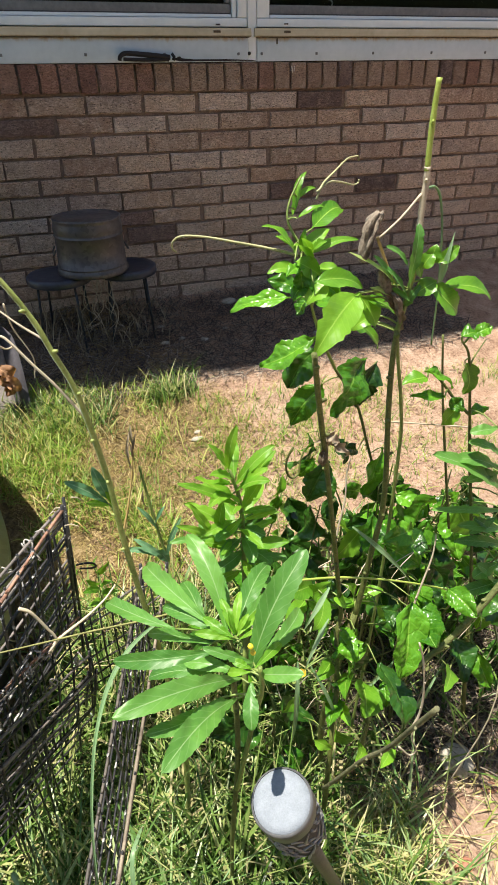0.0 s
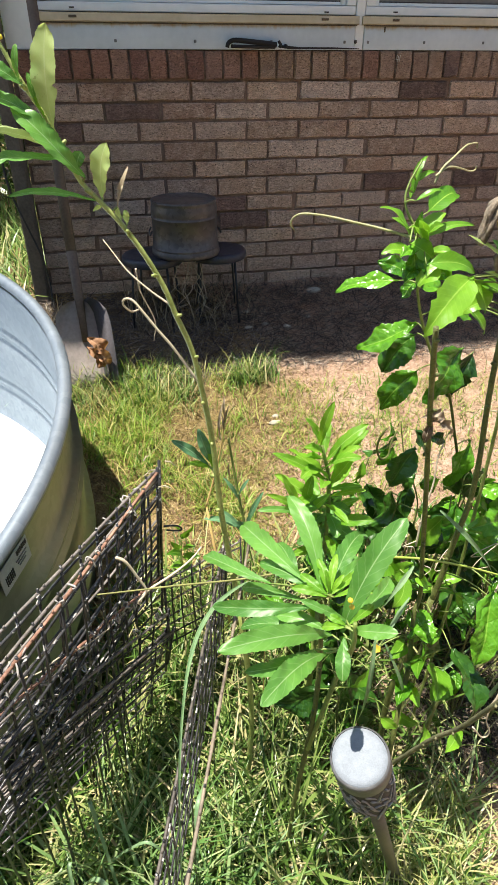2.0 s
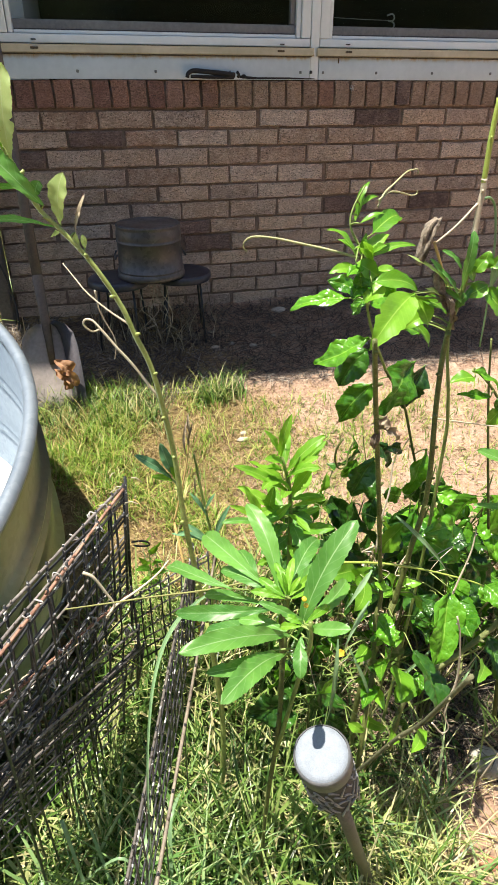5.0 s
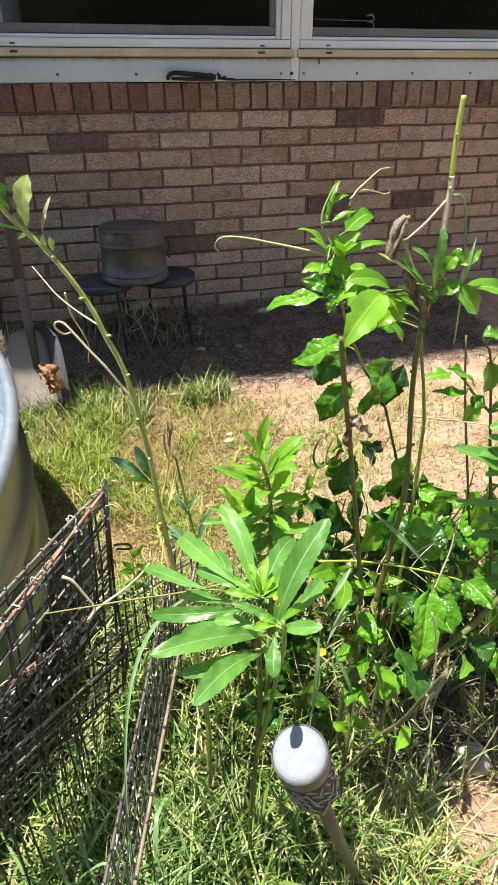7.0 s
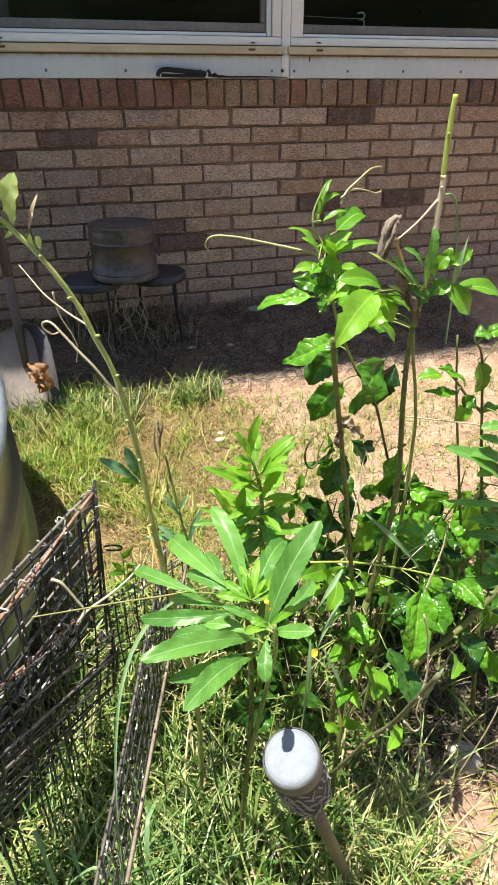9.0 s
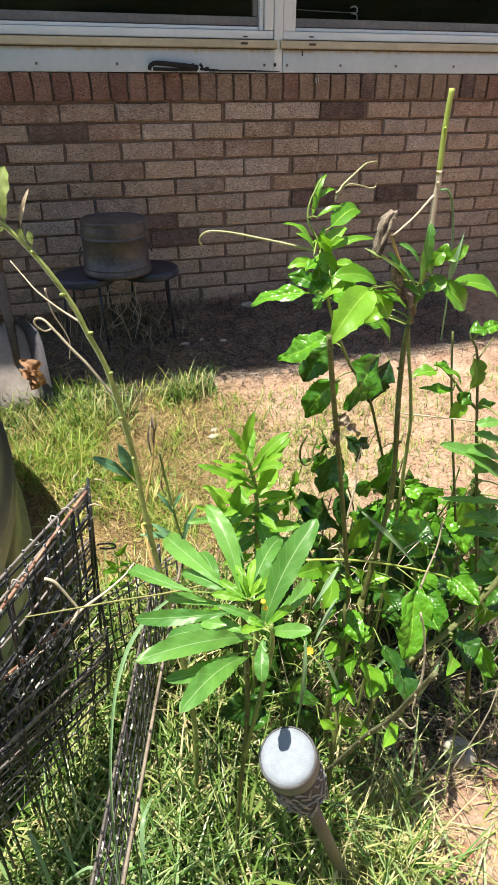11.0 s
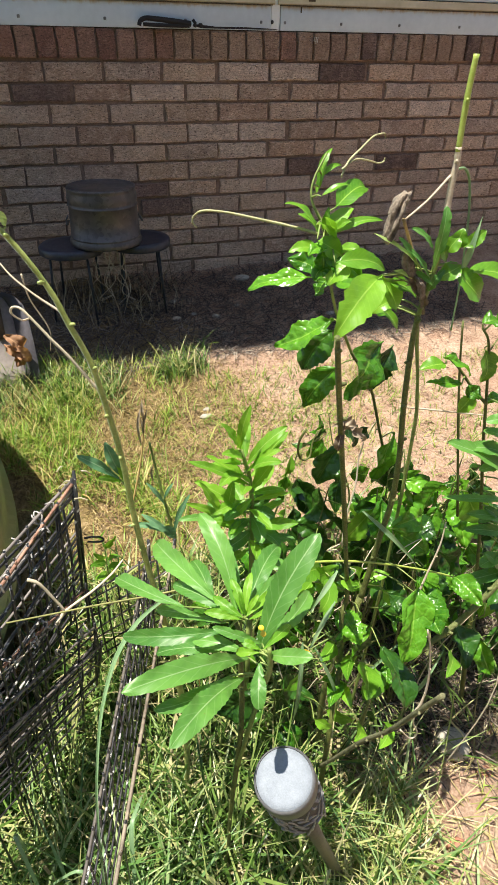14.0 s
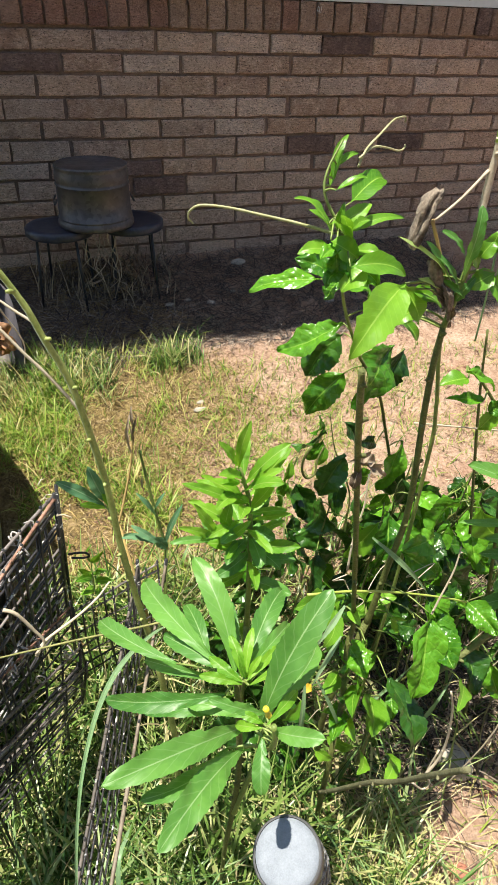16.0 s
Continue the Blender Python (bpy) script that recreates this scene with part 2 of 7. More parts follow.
GREY_VINYL = plain("window_track", (0.10, 0.11, 0.12), (0.2, 0.21, 0.22), 10, 0.5)
# near-black colour stands in for the lack of light behind the glass
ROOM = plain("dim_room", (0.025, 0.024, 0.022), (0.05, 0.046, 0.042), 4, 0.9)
ROOF = plain("soffit_paint", (0.55, 0.54, 0.5), (0.68, 0.66, 0.62), 5, 0.7)
OLD_WOOD = plain("weathered_wood", (0.07, 0.062, 0.052), (0.17, 0.15, 0.13), 18, 0.9, bumps=0.9, depth=0.004)
HEDGE = plain("hedge_green", (0.015, 0.03, 0.01), (0.05, 0.08, 0.025), 3, 0.9)
HANDLE = plain("shovel_wood", (0.075, 0.055, 0.042), (0.16, 0.12, 0.095), 20, 0.75)
STEEL = plain("worn_steel", (0.24, 0.205, 0.20), (0.40, 0.35, 0.34), 12, 0.7, metal=0.1, bumps=0.4)
NAVY = plain("navy_paint", (0.016, 0.019, 0.032), (0.050, 0.056, 0.084), 40, 0.42)
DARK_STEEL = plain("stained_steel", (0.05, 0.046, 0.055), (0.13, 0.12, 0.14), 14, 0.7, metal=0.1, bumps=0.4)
BLACK = plain("black_paint", (0.012, 0.013, 0.017), (0.035, 0.037, 0.045), 20, 0.5)
SAW_BLACK = plain("dull_black", (0.006, 0.006, 0.007), (0.018, 0.017, 0.018), 40, 0.75)
WIRE = plain("black_wire", (0.010, 0.010, 0.011), (0.050, 0.048, 0.052), 60, 0.36)
wnt = WIRE.node_tree
wpos = wnt.nodes.new("ShaderNodeTexCoord").outputs["Object"]
# pale specks serve as bare metal and as painted glints
chips = calc(wnt, "GREATER_THAN", noise_at(wnt, wpos, 85.0, 3.0), 0.625)
wbsdf = wnt.nodes["Principled BSDF"]
wnt.links.new(mix(wnt, chips, wbsdf.inputs["Base Color"].links[0].from_socket, (0.40, 0.39, 0.38)), wbsdf.inputs["Base Color"])
WIRE_WORN = plain("worn_wire", (0.065, 0.054, 0.050), (0.31, 0.275, 0.26), 30, 0.5, metal=0.2)
TAN_WIRE = plain("bleached_wire", (0.06, 0.045, 0.034), (0.30, 0.245, 0.185), 30, 0.6)
DARK_WIRE = plain("dull_wire", (0.035, 0.030, 0.027), (0.17, 0.145, 0.125), 30, 0.6)
TIE = plain("pale_tie", (0.24, 0.22, 0.21), (0.50, 0.47, 0.45), 60, 0.6)
RUST = plain("rusty_wire", (0.10, 0.042, 0.026), (0.44, 0.25, 0.18), 30, 0.85)
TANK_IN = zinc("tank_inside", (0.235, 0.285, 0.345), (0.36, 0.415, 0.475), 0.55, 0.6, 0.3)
# same zinc made paler, with the sun on the bottom put into the colour
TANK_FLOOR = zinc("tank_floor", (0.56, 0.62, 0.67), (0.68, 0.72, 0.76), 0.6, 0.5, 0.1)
TANK_RIM = zinc("tank_rim", (0.19, 0.225, 0.27), (0.29, 0.33, 0.38), 0.42, 0.5, 0.45)
TANK_OUT = zinc("tank_outside", (0.235, 0.255, 0.20), (0.32, 0.345, 0.275), 0.34, 0.3, 0.75)
POT = zinc("old_zinc", (0.066, 0.060, 0.064), (0.170, 0.156, 0.160), 0.45, 0.42, 0.35)
PAPER = plain("paper_tag", (0.38, 0.41, 0.42), (0.52, 0.54, 0.55), 20, 0.7)
INK = plain("ink", (0.02, 0.02, 0.025), (0.04, 0.04, 0.045), 20, 0.7)
LAMP_TOP = plain("frosted_lens", (0.165, 0.185, 0.22), (0.265, 0.29, 0.335), 90, 0.9)
LAMP_GREY = plain("lamp_plastic", (0.06, 0.06, 0.063), (0.13, 0.13, 0.135), 40, 0.5)
LAMP_BAND = plain("lamp_relief", (0.18, 0.18, 0.18), (0.32, 0.32, 0.32), 60, 0.5)
STAKE = plain("stake_plastic", (0.075, 0.066, 0.050), (0.19, 0.168, 0.13), 40, 0.6)
STONE = plain("pale_stone", (0.27, 0.24, 0.20), (0.48, 0.44, 0.38), 25, 0.9, bumps=0.6, depth=0.004)
RED_CLAY = plain("red_clay", (0.24, 0.09, 0.055), (0.46, 0.21, 0.14), 40, 0.9, bumps=0.6, depth=0.003)
STEM = plain("green_stem", (0.09, 0.14, 0.03), (0.27, 0.34, 0.09), 45, 0.5, bumps=0.5)
LEAN_STEM = plain("smooth_stem", (0.16, 0.21, 0.045), (0.40, 0.45, 0.15), 45, 0.45, bumps=0.4)
PALE_STEM = plain("pale_stem", (0.25, 0.34, 0.045), (0.42, 0.50, 0.12), 60, 0.45)
DARK_STEM = plain("woody_stem", (0.036, 0.046, 0.011), (0.175, 0.20, 0.05), 55, 0.65, bumps=0.9, depth=0.003)
BRANCH = plain("green_bark", (0.08, 0.10, 0.03), (0.24, 0.26, 0.10), 40, 0.75, bumps=0.9, depth=0.003)
DEAD = plain("dead_bark", (0.055, 0.055, 0.022), (0.25, 0.24, 0.13), 40, 0.85, bumps=1.0, depth=0.003)
TENDRIL = plain("tendril", (0.26, 0.27, 0.12), (0.50, 0.48, 0.28), 60, 0.6)
STALK = plain("olive_stalk", (0.09, 0.095, 0.03), (0.34, 0.33, 0.12), 40, 0.6)
TWIG = plain("dry_twig", (0.38, 0.31, 0.22), (0.62, 0.54, 0.42), 60, 0.8)
TAN = plain("tan_stalk", (0.42, 0.27, 0.09), (0.58, 0.42, 0.18), 60, 0.7)
BUD = plain("yellow_bud", (0.60, 0.46, 0.02), (0.80, 0.66, 0.06), 80, 0.6)
WEED_LEAF = leafy("weed_leaf", (0.065, 0.200, 0.038), (0.160, 0.37, 0.070), (0.33, 0.50, 0.22), 0.40, 0.40, 9.0)
WEED_YOUNG = leafy("young_weed_leaf", (0.11, 0.31, 0.022), (0.25, 0.50, 0.045), (0.42, 0.60, 0.16), 0.45, 0.5, 9.0)
# paler than WEED_LEAF: light through the blade is put into the colour
PALE_LEAF = leafy("pale_leaf", (0.30, 0.44, 0.13), (0.48, 0.60, 0.26), (0.56, 0.66, 0.36), 0.5, 0.6)
BLUE_LEAF = leafy("blue_green_leaf", (0.065, 0.18, 0.085), (0.16, 0.33, 0.17), (0.36, 0.48, 0.30), 0.5, 0.3)
VINE_LEAF = leafy("vine_leaf", (0.026, 0.120, 0.010), (0.135, 0.36, 0.026), (0.24, 0.44, 0.06), 0.27, 0.32, 8.0, 0.8)
# vine leaf again, darkened to stand in for shade inside the foliage
SHADED_LEAF = leafy("inner_vine_leaf", (0.010, 0.040, 0.006), (0.040, 0.125, 0.014), (0.10, 0.20, 0.035), 0.30, 0.15, 8.0, 0.7)
VINE_YOUNG = leafy("young_vine_leaf", (0.070, 0.225, 0.016), (0.20, 0.42, 0.035), (0.36, 0.58, 0.1), 0.34, 0.38, 12.0, 0.35)
DRY_LEAF = leafy("dry_leaf", (0.10, 0.070, 0.048), (0.40, 0.32, 0.235), (0.46, 0.38, 0.30), 0.85, 0.15, 14.0, 0.8)
HUSK = plain("dry_husk", (0.035, 0.025, 0.019), (0.40, 0.325, 0.25), 110, 0.9, bumps=0.9, depth=0.004, fine=3.0)
YELLOW_LEAF = leafy("yellow_leaf", (0.45, 0.28, 0.02), (0.75, 0.5, 0.05), (0.6, 0.5, 0.1), 0.6, 0.3, 14.0)
BROWN_LEAF = leafy("brown_leaf", (0.13, 0.055, 0.025), (0.40, 0.22, 0.12), (0.5, 0.3, 0.16), 0.7, 0.25, 14.0, 0.8)
STRAP = leafy("strap_blade", (0.15, 0.27, 0.13), (0.30, 0.44, 0.25), (0.34, 0.48, 0.28), 0.42, 0.3, 2.0)
GRASS = bladed("grass", [(0.0, (0.022, 0.055, 0.010)), (0.22, (0.065, 0.140, 0.024)), (0.48, (0.145, 0.245, 0.052)), (0.72, (0.28, 0.35, 0.11)), (0.88, (0.44, 0.43, 0.20)), (1.0, (0.54, 0.46, 0.26))], 0.38, 0.25)
MAT_GRASS = bladed("matted_grass", [(0.0, (0.020, 0.026, 0.008)), (0.35, (0.065, 0.085, 0.024)), (0.65, (0.19, 0.175, 0.065)), (1.0, (0.46, 0.37, 0.19))], 0.6, 0.15)
LAWN = bladed("lawn", [(0.0, (0.075, 0.18, 0.018)), (0.3, (0.17, 0.30, 0.035)), (0.55, (0.30, 0.41, 0.065)), (0.75, (0.42, 0.42, 0.12)), (1.0, (0.54, 0.42, 0.20))], 0.45, 0.3)
THATCH = bladed("thatch", [(0.0, (0.070, 0.045, 0.018)), (0.35, (0.20, 0.135, 0.050)), (0.6, (0.30, 0.23, 0.075)), (0.85, (0.38, 0.27, 0.125)), (1.0, (0.50, 0.38, 0.21))], 0.8, 0.15)
PALE_GRASS = bladed("pale_grass", [(0.0, (0.12, 0.20, 0.04)), (0.4, (0.27, 0.34, 0.09)), (0.7, (0.44, 0.43, 0.18)), (1.0, (0.60, 0.52, 0.30))], 0.45, 0.3)
LONG = bladed("long_grass", [(0.0, (0.10, 0.22, 0.055)), (0.5, (0.21, 0.34, 0.12)), (1.0, (0.42, 0.50, 0.25))], 0.38, 0.3)
STRAW = bladed("straw", [(0.0, (0.10, 0.075, 0.045)), (0.5, (0.28, 0.22, 0.14)), (1.0, (0.54, 0.46, 0.31))], 0.8, 0.1)
FRONT_STRAW = bladed("yellow_straw", [(0.0, (0.22, 0.22, 0.07)), (0.35, (0.38, 0.31, 0.13)), (0.7, (0.52, 0.42, 0.21)), (1.0, (0.68, 0.58, 0.37))], 0.7, 0.2)
# straw for the sunny soil, its brightness put into the colour
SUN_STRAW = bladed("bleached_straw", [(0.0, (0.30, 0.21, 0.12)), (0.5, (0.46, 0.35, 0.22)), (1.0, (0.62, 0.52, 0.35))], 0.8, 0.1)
# straw litter darkened by colour to deepen the shade under the eave
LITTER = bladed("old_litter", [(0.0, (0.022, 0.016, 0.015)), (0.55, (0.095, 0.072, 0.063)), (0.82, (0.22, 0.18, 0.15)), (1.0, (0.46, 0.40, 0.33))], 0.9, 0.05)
# dead vine litter, with the shade under the vine put into its colour
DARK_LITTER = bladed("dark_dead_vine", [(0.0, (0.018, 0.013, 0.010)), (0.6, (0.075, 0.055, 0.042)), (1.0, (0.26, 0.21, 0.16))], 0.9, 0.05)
GLASS, gnt, gb = shader("window_glass")
gb.inputs["Base Color"].default_value = (0.9, 0.93, 0.95, 1)
gb.inputs["Roughness"].default_value = 0.02
gb.inputs["Transmission Weight"].default_value = 1.0
gb.inputs["IOR"].default_value = 1.45


# ---- building helpers ----
def thing(name, at, label, category, group="", kind=""):
    ob = new(name)
    ob.location = at
    ob.empty_display_size = 0.05
    return tagged(ob, label, category, group, kind)


def root_of(ob):
    while ob.parent:
        ob = ob.parent
    return ob


def part(name, bm, material, parent=None, label="", smooth=True):
    """Links a bmesh, given in world places, as one mesh under its thing."""
    me = bpy.data.meshes.new(name)
    if parent:
        bmesh.ops.translate(bm, verts=bm.verts, vec=-Vector(root_of(parent).location))
    bm.to_mesh(me)
    bm.free()
    me.materials.append(material)
    me.polygons.foreach_set("use_smooth", [smooth] * len(me.polygons))
    ob = new(name, me)
    if parent:
        ob.parent = parent
    return tagged(ob, label) if label else ob


def mesh_of(name, verts, faces, material, smooth=True):
    me = bpy.data.meshes.new(name)
    me.from_pydata(verts, [], faces)
    me.materials.append(material)
    me.polygons.foreach_set("use_smooth", [smooth] * len(me.polygons))
    return new(name, me)


def box(lo, hi, edge=0.003, bm=None):
    bm = bm or bmesh.new()
    made = bmesh.ops.create_cube(bm, size=1.0)["verts"]
    lo, hi = Vector(lo), Vector(hi)
    for v in made:
        v.co = Vector([(a + b) / 2 + c * (b - a) for a, b, c in zip(lo, hi, v.co)])
    if edge:
        es = list({e for v in made for e in v.link_edges})
        bmesh.ops.bevel(bm, geom=es, offset=edge, segments=2, profile=0.6, affect="EDGES")
    return bm


def tube(points, r0, r1, sides=8, bm=None, wobble=0.0, seed=0):
    """A round rod along points, tapering from r0 to r1, closed at both ends."""
    bm = bm or bmesh.new()
    rnd = random.Random(seed)
    pts = [Vector(p) for p in points]
    rings, side = [], None
    for i, p in enumerate(pts):
        d = (pts[min(i + 1, len(pts) - 1)] - pts[max(i - 1, 0)]).normalized()
        side = d.orthogonal() if side is None else side - d * side.dot(d)
        side.normalize()
        up = d.cross(side)
        r = (r0 + (r1 - r0) * i / max(1, len(pts) - 1)) * (1 + wobble * rnd.uniform(-1, 1))
        rings.append([bm.verts.new(p + (side * math.cos(a) + up * math.sin(a)) * r) for a in [2 * math.pi * k / sides for k in range(sides)]])
    for a, b in zip(rings, rings[1:]):
        for k in range(sides):
            bm.faces.new((a[k], a[(k + 1) % sides], b[(k + 1) % sides], b[k]))
    bm.faces.new(rings[0][::-1])
    bm.faces.new(rings[-1])
    return bm


def smooth_line(points, steps=5):
    """Catmull-Rom through the points."""
    p = [Vector(q) for q in points]
    p = [p[0] * 2 - p[1], *p, p[-1] * 2 - p[-2]]
    out = []
    for i in range(1, len(p) - 2):
        for s in range(steps):
            t = s / steps
            out.append(0.5 * (2 * p[i] + (p[i + 1] - p[i - 1]) * t + (2 * p[i - 1] - 5 * p[i] + 4 * p[i + 1] - p[i + 2]) * t * t + (3 * p[i] - p[i - 1] - 3 * p[i + 1] + p[i + 2]) * t ** 3))
    return out + [p[-2]]


def lathe(profile, centre, sides=48, bm=None, arc=1.0):
    """Turns a profile of (radius, height) about a vertical axis."""
    bm = bm or bmesh.new()
    c = Vector(centre)
    rings = [[bm.verts.new(c + Vector((r * math.cos(a), r * math.sin(a), z))) for a in [2 * math.pi * k / sides for k in range(sides)]] for r, z in profile]
    for a, b in zip(rings, rings[1:]):
        for k in range(sides):
            bm.faces.new((a[k], a[(k + 1) % sides], b[(k + 1) % sides], b[k]))
    return bm


def ground_z(x, y):
    yy = max(-2.75, min(0.0, y))
    z = 0.03 + 0.19 * yy
    v = Vector((x, y, 0))
    if (x + 1.146) ** 2 + (y + 1.31) ** 2 < 0.89 ** 2:
        return z - 0.07
    return z + 0.016 * noise.noise(v * 3.1) + 0.007 * noise.noise(v * 11.0)


# ---- ground: one sheet to the horizon ----
def spread(lo, hi, step, far):
    mid = list(np.arange(lo, hi, step))
    left = [lo - step * 1.35 ** k for k in range(1, 30) if step * 1.35 ** k < far]
    right = [mid[-1] + step * 1.35 ** k for k in range(1, 30) if step * 1.35 ** k < far]
    return left[::-1] + mid + right


gx, gy = spread(-3.4, 1.9, 0.021, 60), spread(-3.1, 0.3, 0.021, 60)
nx = len(gx)
verts = []
for y in gy:
    for x in gx:
        near = 1.0 if (-1.3 < x < 2.0 and -3.0 < y < 0.3) else 0.0
        z = ground_z(x, y) + near * (0.0025 * noise.noise(Vector((x * 45, y * 45, 2))) + 0.003 * noise.noise(Vector((x * 22, y * 22, 5))))
        verts.append((x, y, z))
faces = [(j * nx + i, j * nx + i + 1, (j + 1) * nx + i + 1, (j + 1) * nx + i) for j in range(len(gy) - 1) for i in range(nx - 1)]
ground = mesh_of("ground", verts, faces, SOIL)
tagged(ground, "sloping reddish dry soil with thin patchy grass", "ground", kind="structure")

# ---- house ----
X0, X1 = -0.40, 5.0
BED0, PITCH = 0.772, 0.2015
BEDS = [0.772, 0.7075, 0.646, 0.578, 0.511, 0.4495, 0.3805, 0.3205, 0.2515, 0.194, 0.132, 0.070, 0.008, -0.055, -0.118]
SILL = 0.866
wall = thing("wall_north", (0.8, 0.1, 0.0), "brown brick house wall with rowlock sill course below the windows", "wall", kind="structure")
part("backing", box((X0, 0.0120, -0.5), (X1, 0.22, SILL - 0.002), 0), MORTAR, wall, "sandy mortar in the joints", smooth=False)
part("corner_board", box((X0, 0.004, SILL), (-0.303, 0.12, 2.3), 0.002), WHITE, wall, "white painted board")
part("upper_wall", box((X0, 0.01, 1.96), (X1, 0.2, 2.4), 0), WHITE, wall, "white painted boards", smooth=False)
part("end_wall", box((X1 - 0.2, 0.21, -0.5), (X1, 3.0, 2.4), 0), WHITE, wall, "white painted boards", smooth=False)
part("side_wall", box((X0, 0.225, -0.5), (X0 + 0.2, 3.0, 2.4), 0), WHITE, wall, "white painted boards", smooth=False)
part("room_back", box((X0, 3.0, -0.5), (X1, 3.1, 2.4), 0), ROOM, wall, "inner wall coloured near black so the room looks dim", smooth=False)
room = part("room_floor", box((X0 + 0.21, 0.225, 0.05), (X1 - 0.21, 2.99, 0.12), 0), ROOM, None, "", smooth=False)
tagged(room, "room floor behind the windows, coloured near black to look dim", "floor", kind="structure")
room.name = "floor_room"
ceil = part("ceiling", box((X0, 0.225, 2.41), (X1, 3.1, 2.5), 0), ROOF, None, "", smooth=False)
tagged(ceil, "plain ceiling over the room", "ceiling", kind="structure")
eave = part("roof_eave", box((X0 - 0.5, -0.63, 2.42), (X1 + 0.5, 0.21, 2.62), 0.01), ROOF, None)
tagged(eave, "painted roof eave that shades the wall", "roof", kind="structure")


def window(name, x0, x1, label, nails):
    """A white vinyl window: apron board, sloped yellowed sill, stepped frame, dark track and panes."""
    w = thing(name, (x0, 0.02, SILL), label, "window", kind="structure")
    part("apron", box((x0 - 0.001, -0.004, SILL + 0.001), (x1 + 0.001, 0.03, 0.940), 0.002), APRON, w, "white painted apron board with small nails")
    bm = bmesh.new()
    prof = [(-0.010, 0.9425), (-0.014, 0.946), (-0.010, 0.9685), (0.05, 0.9712), (0.05, 0.9425)]
    a = [bm.verts.new((x0 - 0.012, y, z)) for y, z in prof]
    b = [bm.verts.new((x1 + 0.012, y, z)) for y, z in prof]
    for k in range(5):
        bm.faces.new((a[k], a[(k + 1) % 5], b[(k + 1) % 5], b[k]))
    bm.faces.new(a[::-1]), bm.faces.new(b)
    bmesh.ops.recalc_face_normals(bm, faces=bm.faces)
    part("window_sill", bm, CREAM, w, "yellowed vinyl sill", smooth=False)
    fr = part("window_frame", box((x0, 0.002, 0.972), (x1, 0.05, 0.998), 0.003), WHITE, w)
    for lo, hi in (((x0, 0.002, 0.9995), (x0 + 0.034, 0.05, 1.95)), ((x1 - 0.034, 0.002, 0.9995), (x1, 0.05, 1.95)), ((x0 + 0.036, 0.002, 1.91), (x1 - 0.036, 0.05, 1.95)),
                   ((x0 + 0.036, 0.012, 0.9995), (x0 + 0.052, 0.05, 1.905)), ((x1 - 0.052, 0.012, 0.9995), (x1 - 0.036, 0.05, 1.905)), ((x0 + 0.054, 0.014, 0.9995), (x1 - 0.054, 0.05, 1.010))):
        part("frame_bar", box(lo, hi, 0.002), WHITE, fr)
    part("track", box((x0 + 0.054, 0.022, 1.0115), (x1 - 0.054, 0.05, 1.040), 0.002), GREY_VINYL, w, "dark screen track")
    part("jamb", box((x1 - 0.072, 0.024, 1.0415), (x1 - 0.054, 0.05, 1.90), 0.002), GREY_VINYL, w, "grey inner jamb")
    pane = part("pane", box((x0 + 0.054, 0.034, 1.0415), (x1 - 0.074, 0.038, 1.90), 0), GLASS, w, "dark reflecting glass", smooth=False)
    pane.visible_shadow = False
    for nx_ in nails:
        part("nail", box((nx_ - 0.0045, -0.0065, 0.8865), (nx_ + 0.0045, -0.003, 0.8955), 0.002), GREY_VINYL, w, "dull nail head")
    for nx_, nz, wide in ((x0 + 0.105, 0.982, 0.016), (x1 - 0.117, 0.979, 0.016)):
        part("weep_slot", box((nx_, -0.001, nz - 0.002), (nx_ + wide, 0.004, nz + 0.002), 0), INK, w, "dark weep slot", smooth=False)
    for nx_ in (x0 + 0.100, x1 - 0.130):
        part("sill_slot", box((nx_, -0.0145, 0.954), (nx_ + 0.026, -0.009, 0.961), 0.001), SLOT, w, "worn slot in the sill", smooth=False)
    # dark strip stands in for the shadow line between sill and apron
    part("drip_edge", box((x0 - 0.004, -0.0135, 0.9402), (x1 + 0.004, 0.02, 0.9423), 0), SLOT, w, "dark strip painted in as the shadow line below the sill", smooth=False)
    # solid black strip along the lower edge of the track
    part("track_gap", box((x0 + 0.0545, 0.0205, 1.0102), (x1 - 0.0545, 0.03, 1.0135), 0), INK, w, "black strip under the screen", smooth=False)
    return w


window("window_1", -0.287, 0.812, "white vinyl window with dark glass and a yellowed sill", (-0.042, 0.230, 0.502, 0.776))
window("window_2", 0.850, 2.6, "wide white vinyl window with dark glass and a yellowed sill", (0.866, 1.087, 1.328, 1.592, 1.85, 2.1, 2.36))
window("window_3", 2.64, 4.3, "white vinyl window with dark glass beside the others", (2.9, 3.3, 3.8))
mull_first = None
for x0, x1 in ((0.8145, 0.8475), (2.603, 2.637)):
    mull = part("trim", box((x0, -0.0005, SILL + 0.001), (x1, 0.06, 1.955), 0.002), WHITE)
    tagged(mull, "white painted strip between the windows", "trim", kind="structure")
    mull_first = mull if x0 < 1 else mull_first
screw = part("trim_screw", tube([(0.818, -0.004, 0.892), (0.818, 0.001, 0.892)], 0.006, 0.006, 10), INK, mull_first, "dark screw head")
part("far_board", box((4.32, 0.004, SILL), (X1, 0.12, 1.96), 0.002), WHITE, wall, "white painted board")
part("room_ceiling_edge", box((X0, 0.12, 1.93), (X1, 0.2, 1.959), 0), ROOF, wall, smooth=False)

drip = part("rust_drip", box((0.924, -0.0062, 0.921), (0.929, -0.003, 0.9385), 0.001), SLOT, wall, "dark rusty drip below the sill")
